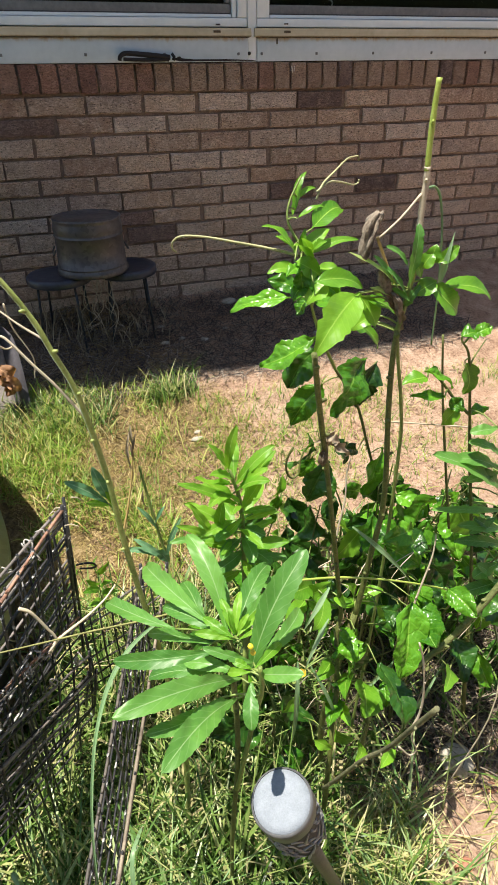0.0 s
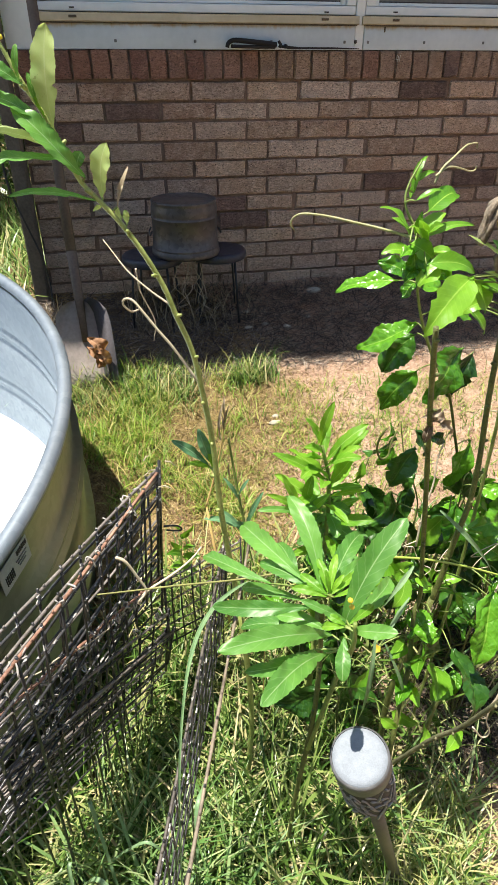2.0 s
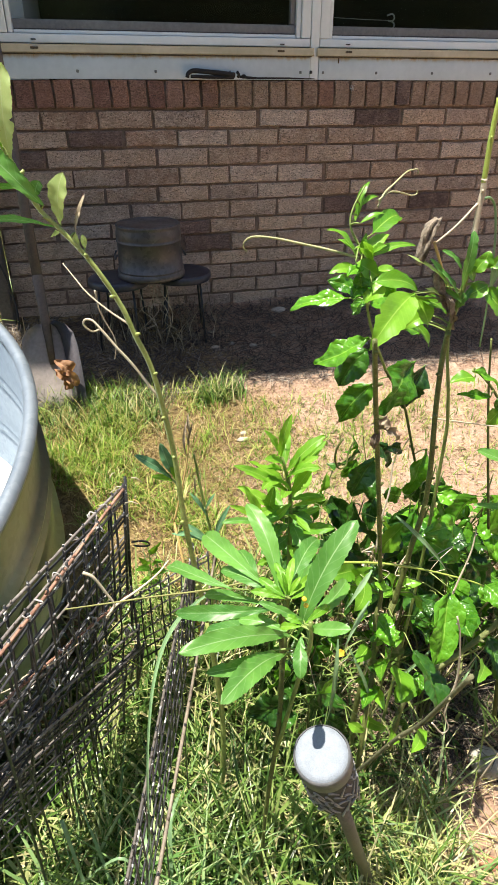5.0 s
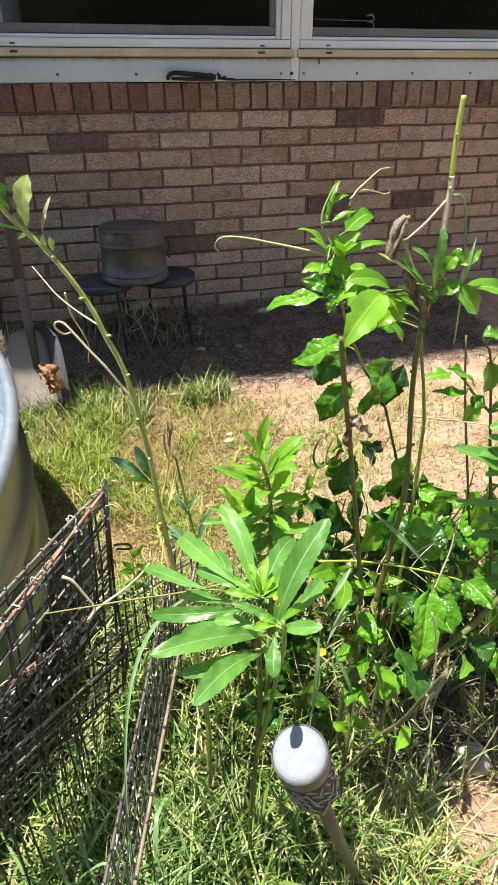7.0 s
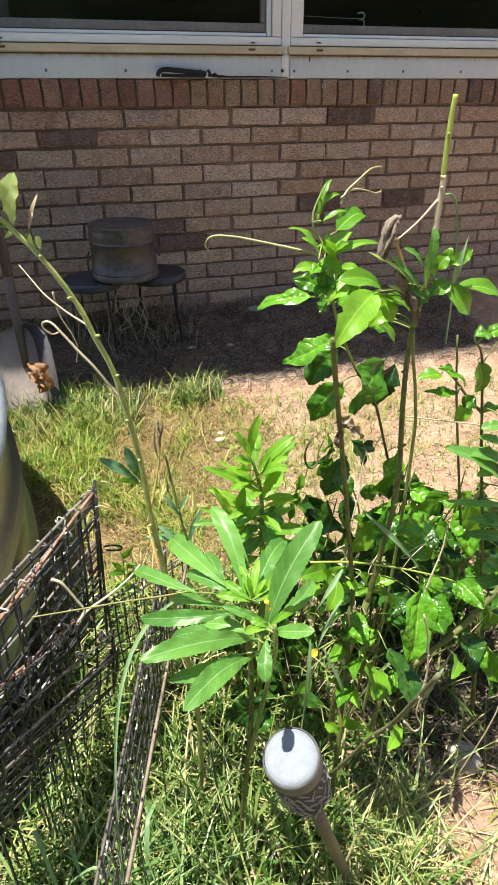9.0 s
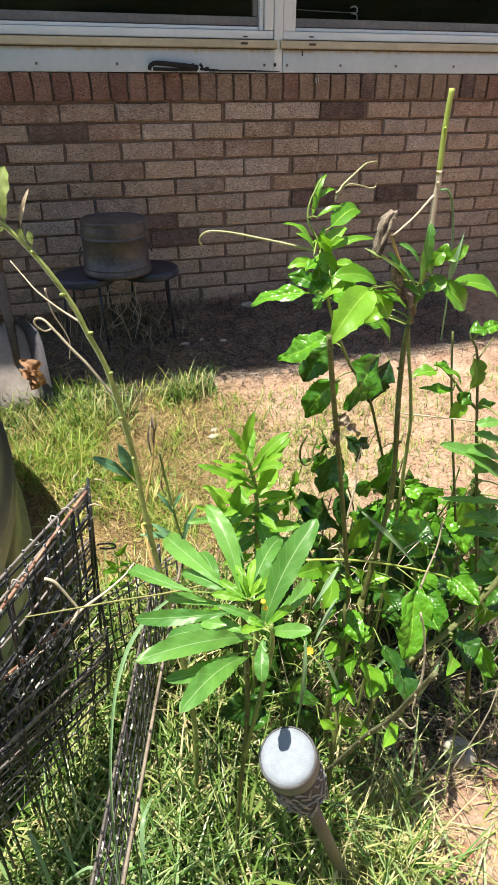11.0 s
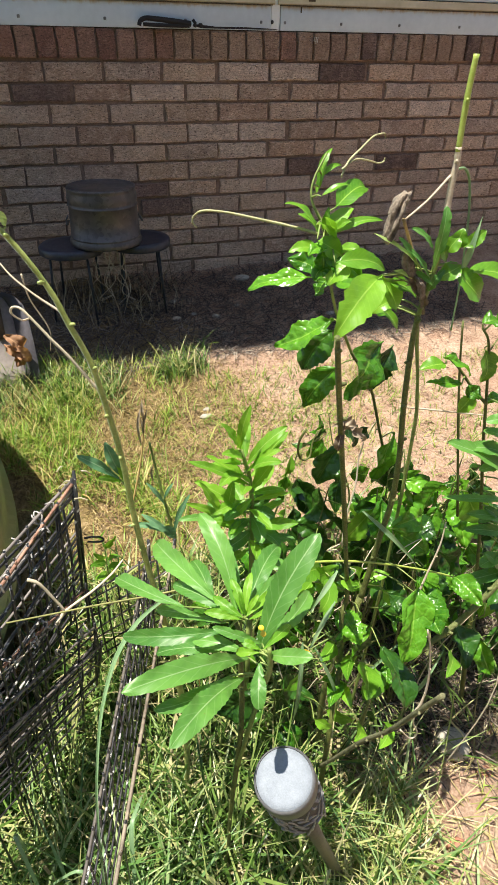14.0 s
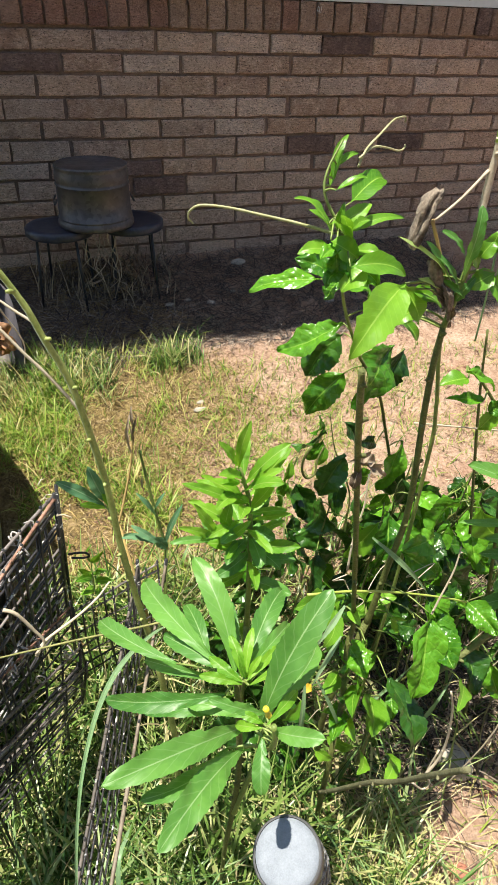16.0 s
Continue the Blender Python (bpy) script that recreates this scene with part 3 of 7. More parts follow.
for a, b in (((0.984, 0.852), (0.980, 0.838)), ((0.980, 0.838), (0.990, 0.838)), ((0.989, 0.850), (0.988, 0.830)), ((0.996, 0.852), (0.994, 0.832))):
    part("chalk_stroke", tube([(a[0], -0.0105, a[1]), (b[0], -0.0105, b[1])], 0.0013, 0.0011, 6), CHALK, wall, "white chalk mark on a brick")

# thin tubes for an unidentified pale curl in window_2
cord = thing("blind_cord", (1.15, 0.075, 1.05), "pale curled shape with a thin line behind the window glass", "cord")
part("loop", tube(smooth_line([(1.148, 0.075, 1.082), (1.168, 0.075, 1.086), (1.178, 0.075, 1.076), (1.172, 0.075, 1.066), (1.155, 0.075, 1.064), (1.172, 0.075, 1.062), (1.180, 0.075, 1.052), (1.176, 0.075, 1.040)], 4), 0.0030, 0.0026, 6), PAPER, cord)
part("string", tube([(0.93, 0.075, 1.070), (1.05, 0.075, 1.067), (1.155, 0.075, 1.066)], 0.0012, 0.0012, 5), PAPER, cord)

post = thing("wooden_post", (-0.428, -0.03, -0.1), "weathered grey wooden post at the corner of the brick wall", "post")
part("shaft", box((-0.452, -0.075, -0.15), (-0.404, 0.03, 2.3), 0.006), OLD_WOOD, post)

# unseen hedge, added to darken the window reflections and cut low sky light
bm = bmesh.new()
rows = [[bm.verts.new((x, -9.0 + 0.8 * noise.noise(Vector((x * 0.5, z, 0))) + 0.3 * noise.noise(Vector((x * 2, z * 2, 4))), z + (0.9 * noise.noise(Vector((x * 0.6, 0, 9))) if z > 2.5 else 0))) for x in np.linspace(-30, 30, 121)] for z in np.linspace(-1.2, 4.0, 10)]
for p, q in zip(rows, rows[1:]):
    for k in range(120):
        bm.faces.new((p[k + 1], p[k], q[k], q[k + 1]))
hedge = part("hedge", bm, HEDGE, None)
tagged(hedge, "unseen hedge added to darken window reflections and block low sky", "hedge", kind="structure")


cable = thing("cable", (-0.44, -0.10, -0.05), "thin black cable hanging past the wooden post", "cable")
part("cord", tube(smooth_line([(-0.475, -0.10, 0.80), (-0.470, -0.10, 0.64), (-0.468, -0.10, 0.47), (-0.435, -0.10, 0.34), (-0.40, -0.10, 0.22), (-0.385, -0.10, 0.08), (-0.40, -0.10, -0.03)], 5), 0.004, 0.004, 8), BLACK, cable)


# ---- round stock tank ----
def stock_tank():
    # two feet deep and six feet across, standing on the slope and tilted with it
    cx, cy, base, r = -1.1456, -1.308, -0.2537, 0.914
    rim = base + 0.540
    t = thing("stock_tank", (cx, cy, base), "large round galvanised stock tank with rolled rim, sunlit inside", "stock tank")
    out = [(r - 0.03, base), (r - 0.018, base + 0.02)]
    for z0 in (rim - 0.383, rim - 0.183):
        out += [(r - 0.018, z0 - 0.032), (r - 0.004, z0 - 0.024), (r - 0.003, z0 - 0.016), (r - 0.018, z0 - 0.006), (r - 0.018, z0 + 0.006), (r - 0.004, z0 + 0.016), (r - 0.003, z0 + 0.024), (r - 0.018, z0 + 0.032)]
    out += [(r - 0.018, rim - 0.014)]
    part("shell", lathe(out, (cx, cy, 0), 160), TANK_OUT, t, "dull greenish galvanised outside with raised bands")
    part("bottom", lathe([(0.001, base + 0.012), (r - 0.10, base + 0.014), (r - 0.036, base + 0.028)], (cx, cy, 0), 160), TANK_FLOOR, t, "bottom in paler zinc that stands in for strong sun")
    inn = [(r - 0.036, base + 0.028), (r - 0.028, base + 0.045)]
    for z0 in (rim - 0.383, rim - 0.183):
        inn += [(r - 0.024, z0 - 0.03), (r - 0.017, z0 - 0.02), (r - 0.024, z0 - 0.008), (r - 0.024, z0 + 0.008), (r - 0.017, z0 + 0.02), (r - 0.024, z0 + 0.03)]
    inn += [(r - 0.024, rim - 0.014)]
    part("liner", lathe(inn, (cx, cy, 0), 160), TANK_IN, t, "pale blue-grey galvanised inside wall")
    ring = [(r - 0.012 + 0.0145 * math.cos(a), rim + 0.0145 * math.sin(a)) for a in [2 * math.pi * k / 12 for k in range(13)]]
    part("rim", lathe(ring, (cx, cy, 0), 160), TANK_RIM, t, "rolled galvanised rim")
    a = -0.412
    er, et = Vector((math.cos(a), math.sin(a), 0)), Vector((-math.sin(a), math.cos(a), 0))
    def label_at(u, z, w, h, lift, mat, nm, par, lab=""):
        bm = bmesh.new()
        p = Vector((cx, cy, z)) + er * (r - 0.0165 + lift) + et * u
        vs = [bm.verts.new(p + et * (s * w / 2) + Vector((0, 0, q * h / 2)) + er * d) for d in (0, -0.0012) for s, q in ((-1, -1), (1, -1), (1, 1), (-1, 1))]
        for f in ((0, 1, 2, 3), (7, 6, 5, 4), (0, 4, 5, 1), (1, 5, 6, 2), (2, 6, 7, 3), (3, 7, 4, 0)):
            bm.faces.new([vs[i] for i in f])
        return part(nm, bm, mat, par, lab, smooth=False)
    tag = label_at(0.0, rim - 0.064, 0.084, 0.054, 0.002, PAPER, "price_tag", t, "pale paper price tag")
    for k in range(6):
        label_at(-0.031 + 0.0042 * k, rim - 0.070, 0.0016 + 0.0012 * (k % 2), 0.020, 0.0035, INK, "printed_bar", tag)
    for k in range(6):
        label_at(0.010 + 0.0052 * k, rim - 0.047, 0.0036, 0.009, 0.0035, INK, "printed_bar", tag)
    for k in range(3):
        label_at(0.018, rim - 0.060 - 0.007 * k, 0.032 - 0.006 * k, 0.0022, 0.0035, GREY_VINYL, "printed_bar", tag)
    rnd = random.Random(14)
    for k in range(30):
        b = a + rnd.uniform(-0.2, 1.3)
        q = r - 0.045 - 0.16 * rnd.random() ** 3
        p = Vector((cx + q * math.cos(b), cy + q * math.sin(b), base + 0.0225))
        part("grit", box(p - Vector((rnd.uniform(0.001, 0.004), rnd.uniform(0.001, 0.004), 0.005)), p + Vector((0.002, 0.0015, 0.001)), 0), DARK_STEEL, t, "dark grit on the bottom", smooth=False)

    t.rotation_euler = (math.atan(0.155), 0, 0)


stock_tank()


# ---- folded wire pen ----
def wire_panel(pen, a, b, top, low, lean, top_mat, upright=0.028, rails=0.06, seed=1, feet=4, sag=0.004, rise=0.0, thick=0.0024, wire=0.0017, worn=0.22):
    """One panel of welded wire: worn top wire, rails, and uprights of which some reach the ground."""
    rnd = random.Random(seed)
    a, b = Vector((*a, 0)), Vector((*b, 0))
    d = b - a
    length = d.length
    d.normalize()
    side = Vector((-d.y, d.x, 0)) * lean
    def at(s, z):
        k = (top - z) / (top - low)
        return a + d * s + Vector((0, 0, z + rise * s / length)) + side * k
    def bent(z, wob):
        return smooth_line([at(length * q / 5, z + rnd.uniform(-wob, wob)) for q in range(6)], 2)
    n = int(length / upright)
    line = bent(top, sag * 0.6)
    bm = tube(line, thick, thick, 6, None, 0.12, seed)
    for q in range(n):
        p = at(length * (q + rnd.random()) / n, top)
        tube([p, p + Vector((0.001, 0, 0.003)), p + Vector((0.002, 0.001, 0.005))], thick * 0.85, 0.0008, 5, bm)
    panel = part("panel", bm, top_mat, pen, "wire mesh panel with a worn top wire")
    part("end_wire", tube([at(0, top + 0.012), at(0, low)], 0.0026, 0.0026, 6), WIRE, panel)
    for i in range(1, n + 1):
        s = length * i / n + rnd.uniform(-0.004, 0.004)
        foot = at(s, low)
        if i % feet == 0:
            foot = foot + Vector((rnd.uniform(-0.01, 0.01), 0, min(0.0, ground_z(foot.x, foot.y) - low)))
        part("upright_wire", tube([at(s, top + 0.006), at(s, (top + low) / 2) + Vector((rnd.uniform(-0.005, 0.005), 0, 0)), foot], wire, wire, 5), WIRE, panel)
    z = top - 0.016
    while z > low:
        part("rail_wire", tube(bent(z, sag), wire, wire, 5), WIRE_WORN if rnd.random() < worn else WIRE, panel)
        z -= rails * rnd.uniform(0.6, 1.2)
    return at, length


def wire_ties(pen, at, length, z, count, seed):
    """Pale twisted ties knotted round a wire."""
    rnd = random.Random(seed)
    for k in range(count):
        p = at(length * rnd.uniform(0.05, 0.85), z)
        pts = [p + Vector((rnd.uniform(-0.007, 0.007), rnd.uniform(-0.007, 0.007), rnd.uniform(-0.011, 0.009))) for q in range(5)]
        part("wire_tie", tube(smooth_line(pts, 3), 0.0014, 0.001, 5), TIE, pen, "pale twisted wire tie")


pen = thing("wire_pen", (-0.16, -1.9, -0.33), "folded black wire pet pen with rusty wires in grass", "wire pen")
END = (-0.080, -1.695)
at_a, len_a = wire_panel(pen, END, (-0.320, -2.04), 0.290, 0.02, -0.018, WIRE_WORN, 0.040, 0.042, 1, wire=0.0021)
at_b, len_b = wire_panel(pen, (-0.084, -1.708), (-0.310, -2.115), 0.286, 0.03, -0.02, RUST, 0.045, 0.05, 2, wire=0.0021)
wire_panel(pen, (-0.082, -1.700), (-0.312, -2.075), 0.278, 0.06, -0.02, WIRE_WORN, 0.05, 0.06, 3, wire=0.0019)
at_e, len_e = wire_panel(pen, (-0.094, -1.71), (-0.307, -2.06), 0.066, -0.06, -0.01, RUST, 0.040, 0.042, 4, rise=0.155)
at_f, len_f = wire_panel(pen, (-0.090, -1.75), (-0.320, -2.06), 0.010, -0.16, -0.02, WIRE_WORN, 0.042, 0.045, 5, rise=0.150)
wire_panel(pen, (-0.085, -1.765), (-0.315, -2.07), -0.020, -0.12, -0.02, WIRE_WORN, 0.05, 0.05, 13, rise=0.145)
wire_panel(pen, (-0.128, -1.775), (-0.345, -2.05), -0.085, -0.25, -0.02, WIRE_WORN, 0.04, 0.038, 14, rise=0.13)
wire_panel(pen, (-0.100, -1.745), (-0.330, -2.06), -0.045, -0.14, -0.02, WIRE_WORN, 0.05, 0.05, 6, rise=0.13)
wire_panel(pen, (-0.092, -1.704), (0.048, -1.716), 0.042, -0.14, 0.0, WIRE_WORN, 0.017, 0.034, 8, 3, 0.003, 0.085, 0.0017)
wire_panel(pen, (0.012, -1.78), (-0.157, -2.31), 0.200, 0.03, -0.004, DARK_WIRE, 0.026, 0.040, 7, 6, 0.002, 0.0, 0.0019, 0.0014, 0.0)
wire_panel(pen, (0.050, -1.79), (-0.128, -2.31), 0.200, 0.165, -0.004, TAN_WIRE, 0.075, 0.04, 9, 9, 0.001, 0.0, 0.0021, 0.0013)
for at_p, len_p, z_p, n_p, sd_p in ((at_a, len_a, 0.288, 5, 1), (at_b, len_b, 0.285, 9, 2), (at_e, len_e, 0.061, 10, 3), (at_f, len_f, 0.028, 7, 4), (at_b, len_b, 0.12, 6, 5)):
    wire_ties(pen, at_p, len_p, z_p, n_p, sd_p)


rnd = random.Random(77)
latch = part("latch", tube(smooth_line([(-0.082, -1.695, 0.165), (-0.068, -1.697, 0.166), (-0.056, -1.698, 0.163), (-0.052, -1.698, 0.155), (-0.062, -1.697, 0.153), (-0.078, -1.696, 0.157)], 3), 0.0017, 0.0017, 6), WIRE, pen, "black spring latch")
for k in range(12):
    p = Vector((-0.082, -1.695, 0.285)) + Vector((rnd.uniform(-0.025, 0.02), rnd.uniform(-0.03, 0.02), rnd.uniform(-0.03, 0.012)))
    q = p + Vector((rnd.uniform(-0.02, 0.02), rnd.uniform(-0.02, 0.02), rnd.uniform(-0.02, 0.006)))
    part("straw_bit", tube([p, (p + q) / 2 + Vector((0, 0, 0.004)), q], 0.0012, 0.0007, 5), TAN if k % 3 == 0 else TWIG, pen, "caught bit of dry straw")


# ---- garden light ----
def garden_light():
    top, foot = Vector((0.074, -2.198, 0.263)), Vector((0.247, -2.098, -0.36))
    g = thing("solar_garden_light", foot, "leaning solar garden light with bright round top and scrollwork band", "garden light")
    d = (foot - top).normalized()
    zz = -d
    yy = (Vector((0.12, 1.0, 0.3)) - zz * zz.dot(Vector((0.12, 1.0, 0.3)))).normalized()
    turn = Matrix((yy.cross(zz), yy, zz)).transposed().to_4x4()
    def put(bm):
        bmesh.ops.transform(bm, matrix=Matrix.Translation(top) @ turn, verts=bm.verts)
        return bm
    r = 0.0292
    lens = put(lathe([(0.00001, 0.0012), (r * 0.35, 0.0012), (r * 0.7, 0.001), (r * 0.93, 0.0), (r * 0.95, -0.004)], (0, 0, 0), 48))
    part("lens", lens, LAMP_TOP, g, "bright frosted round top")
    part("cap", put(lathe([(r * 0.951, -0.0005), (r, -0.001), (r * 1.03, -0.003), (r * 1.03, -0.024), (r * 0.98, -0.026)], (0, 0, 0), 48)), LAMP_GREY, g, "dark grey cap ring")
    part("shade", put(lathe([(r * 0.985, -0.0265), (r * 0.985, -0.05), (r * 0.97, -0.088), (r * 0.93, -0.106), (r * 0.8, -0.117), (0.012, -0.121), (0.0005, -0.122)], (0, 0, 0), 48)), INK, g, "black lamp body")
    rnd = random.Random(4)
    for k in range(84):
        a = 2.4 * k
        z = -0.031 - 0.072 * (k + 0.5) / 84
        rad = r * 0.985 + 0.0002
        sl, wide, arch = rnd.choice((-1, 1)) * rnd.uniform(0.5, 1), rnd.uniform(0.10, 0.24), rnd.uniform(-0.006, 0.006)
        pts = [(rad * math.cos(a + s * wide), rad * math.sin(a + s * wide), z + sl * 0.011 * s + arch * s * s) for s in (-1, -0.66, -0.33, 0, 0.33, 0.66, 1)]
        part("relief", put(tube(pts, 0.0016, 0.0006, 5)), LAMP_BAND, g, "grey scrollwork")
    part("stake", tube([top + d * 0.12, top + d * 0.3, foot], 0.0095, 0.0085, 12), STAKE, g, "grey plastic stake")


garden_light()


# ---- stools and bucket by the wall ----
def stool(at, turn, label):
    x, y = at
    z = ground_z(x, y) - 0.004
    seat = 0.232
    s = thing("plant_stool", (x, y, z), label, "stool", "stools by the wall")
    part("seat", lathe([(0.0005, seat + 0.004), (0.085, seat + 0.004), (0.106, seat + 0.005), (0.112, seat), (0.112, seat - 0.020), (0.108, seat - 0.024), (0.0005, seat - 0.022)], (x, y, 0), 40), NAVY, s, "round dark blue seat")
    for k in range(4):
        a = turn + math.pi / 2 * k
        c, q = math.cos(a), math.sin(a)
        fx, fy = x + 0.108 * c, y + 0.108 * q
        part("leg", tube([(x + 0.088 * c, y + 0.088 * q, seat - 0.008), (fx, fy, ground_z(fx, fy) - 0.004)], 0.0042, 0.0042, 8), BLACK, s)


stool((0.010, -0.245), 0.5, "small metal stool with dark blue seat under a bucket")
stool((0.250, -0.225), 0.7, "small metal stool with dark blue seat beside its twin")


def bucket():
    x, y, z = 0.132, -0.262, 0.2385
    b = thing("galvanised_bucket", (x, y, z), "old dull galvanised bucket upside down across two stools", "bucket")
    prof = [(0.113, z), (0.1205, z + 0.001), (0.1240, z + 0.007), (0.1235, z + 0.016), (0.1195, z + 0.024), (0.1180, z + 0.027), (0.1205, z + 0.029), (0.1205, z + 0.031), (0.1178, z + 0.033),
            (0.1150, z + 0.128), (0.1178, z + 0.130), (0.1178, z + 0.132), (0.1148, z + 0.134), (0.1160, z + 0.142), (0.1172, z + 0.152), (0.1162, z + 0.163), (0.1140, z + 0.172), (0.1138, z + 0.180), (0.1152, z + 0.182), (0.1152, z + 0.186), (0.1128, z + 0.1885)]
    part("body", lathe(prof, (x, y, 0), 56), POT, b, "banded dull zinc body")
    part("bottom_plate", lathe([(0.1128, z + 0.1884), (0.109, z + 0.1875), (0.107, z + 0.184), (0.0005, z + 0.183)], (x, y, 0), 56), POT, b, "round sunken bottom plate")
    for s in (-1, 1):
        part("handle", tube(smooth_line([(x + s * 0.119, y - 0.03, z + 0.09), (x + s * 0.126, y - 0.03, z + 0.075), (x + s * 0.127, y, z + 0.07), (x + s * 0.126, y + 0.03, z + 0.075), (x + s * 0.119, y + 0.03, z + 0.09)], 4), 0.003, 0.003, 6), POT, b, "wire ring handle")


bucket()


# ---- shovel ----
def shovel():
    foot, top = Vector((-0.243, -0.645, -0.105)), Vector((-0.296, -0.022, 1.22))
    s = thing("scoop_shovel", foot, "old square scoop shovel leaning on the window, blade on soil", "shovel")
    d = (top - foot).normalized()
    side = Vector((1, 0.1, 0))
    side = (side - d * side.dot(d)).normalized()
    n = side.cross(d)
    if n.y > 0:
        n = -n
    rows = [(0.0, 1.0), (0.06, 1.0), (0.14, 1.0), (0.22, 0.98), (0.262, 0.90), (0.290, 0.66), (0.305, 0.30)]
    shape = [(-0.090, 0.022), (-0.080, 0.007), (-0.066, 0.0), (-0.03, 0.0), (0.0, 0.005), (0.028, 0.0), (0.044, 0.004), (0.053, 0.020), (0.086, 0.075)]
    def sheet(c0, c1):
        bm = bmesh.new()
        grid = []
        for layer in (0.0, -0.0025):
            for h, k in rows:
                grid.append([bm.verts.new(foot + d * h + side * (u * k) + n * (v * (0.5 + 0.5 * min(1, h / 0.1)) + layer)) for u, v in shape[c0:c1 + 1]])
        m, q = len(rows), c1 - c0
        for j in range(m - 1):
            for i in range(q):
                bm.faces.new((grid[j][i], grid[j][i + 1], grid[j + 1][i + 1], grid[j + 1][i]))
                bm.faces.new((grid[m + j][i], grid[m + j + 1][i], grid[m + j + 1][i + 1], grid[m + j][i + 1]))
            bm.faces.new((grid[j][0], grid[j + 1][0], grid[m + j + 1][0], grid[m + j][0]))
            bm.faces.new((grid[j + 1][q], grid[j][q], grid[m + j][q], grid[m + j + 1][q]))
        for i in range(q):
            bm.faces.new((grid[0][i + 1], grid[0][i], grid[m][i], grid[m][i + 1]))
            bm.faces.new((grid[m - 1][i], grid[m - 1][i + 1], grid[2 * m - 1][i + 1], grid[2 * m - 1][i]))
        bmesh.ops.recalc_face_normals(bm, faces=bm.faces)
        return bm
    part("blade", sheet(0, 6), STEEL, s, "worn dusty steel scoop")
    # side coloured darker than the blade to stand in for its shade
    part("side_wall", sheet(6, 8), DARK_STEEL, s, "raised side darkened to look shaded")
    part("socket", tube([foot + d * 0.17 + n * 0.006, foot + d * 0.25 + n * 0.010, foot + d * 0.30 + n * 0.010, foot + d * 0.46 + n * 0.006], 0.010, 0.0172, 14), HANDLE, s, "dark rusty steel socket")
    part("grip", tube([top - d * 0.16, top - d * 0.05, top + d * 0.004], 0.0185, 0.0185, 14), BLACK, s, "black grip")
    part("handle", tube([foot + d * 0.44 + n * 0.006, foot + d * 0.8, top], 0.0165, 0.0160, 14), HANDLE, s, "dark worn wooden handle")


shovel()


# ---- folding saw on the sill ----
def sill_saw():
    z = SILL + 0.003
    k = thing("pruning_saw", (0.44, -0.03, z), "pruning saw with a black handle lying on the brick sill", "saw")
    bm = tube(smooth_line([(0.338, -0.030, z + 0.004), (0.343, -0.030, z + 0.017), (0.362, -0.030, z + 0.025), (0.40, -0.030, z + 0.023), (0.46, -0.030, z + 0.018), (0.515, -0.030, z + 0.012)], 5), 0.007, 0.0085, 10)
    part("handle", bm, SAW_BLACK, k, "black curved handle")
    part("lower_grip", tube(smooth_line([(0.352, -0.030, z + 0.008), (0.42, -0.030, z + 0.006), (0.51, -0.030, z + 0.006)], 4), 0.0055, 0.006, 8), SAW_BLACK, k)
    part("guard", tube([(0.522, -0.030, z + 0.024), (0.530, -0.030, z + 0.014), (0.526, -0.03, z + 0.004)], 0.005, 0.006, 8), SAW_BLACK, k)
    part("pivot", tube([(0.548, -0.037, z + 0.008), (0.548, -0.022, z + 0.008)], 0.007, 0.007, 12), SAW_BLACK, k)
    bm = bmesh.new()
    pts = [(0.53, z + 0.012), (0.60, z + 0.006), (0.72, z + 0.006), (0.82, z + 0.003), (0.835, z - 0.0), (0.70, z), (0.56, z), (0.53, z + 0.004)]
    f = [bm.verts.new((x, -0.0306, q)) for x, q in pts]
    g = [bm.verts.new((x, -0.0292, q)) for x, q in pts]
    bm.faces.new(f), bm.faces.new(g[::-1])
    for i in range(len(pts)):
        j = (i + 1) % len(pts)
        bm.faces.new((f[j], f[i], g[i], g[j]))
    part("saw_blade", bm, SAW_BLACK, k, "narrow dark blade", smooth=False)


sill_saw()


# ---- plants ----
HELD, RUNS = [], []


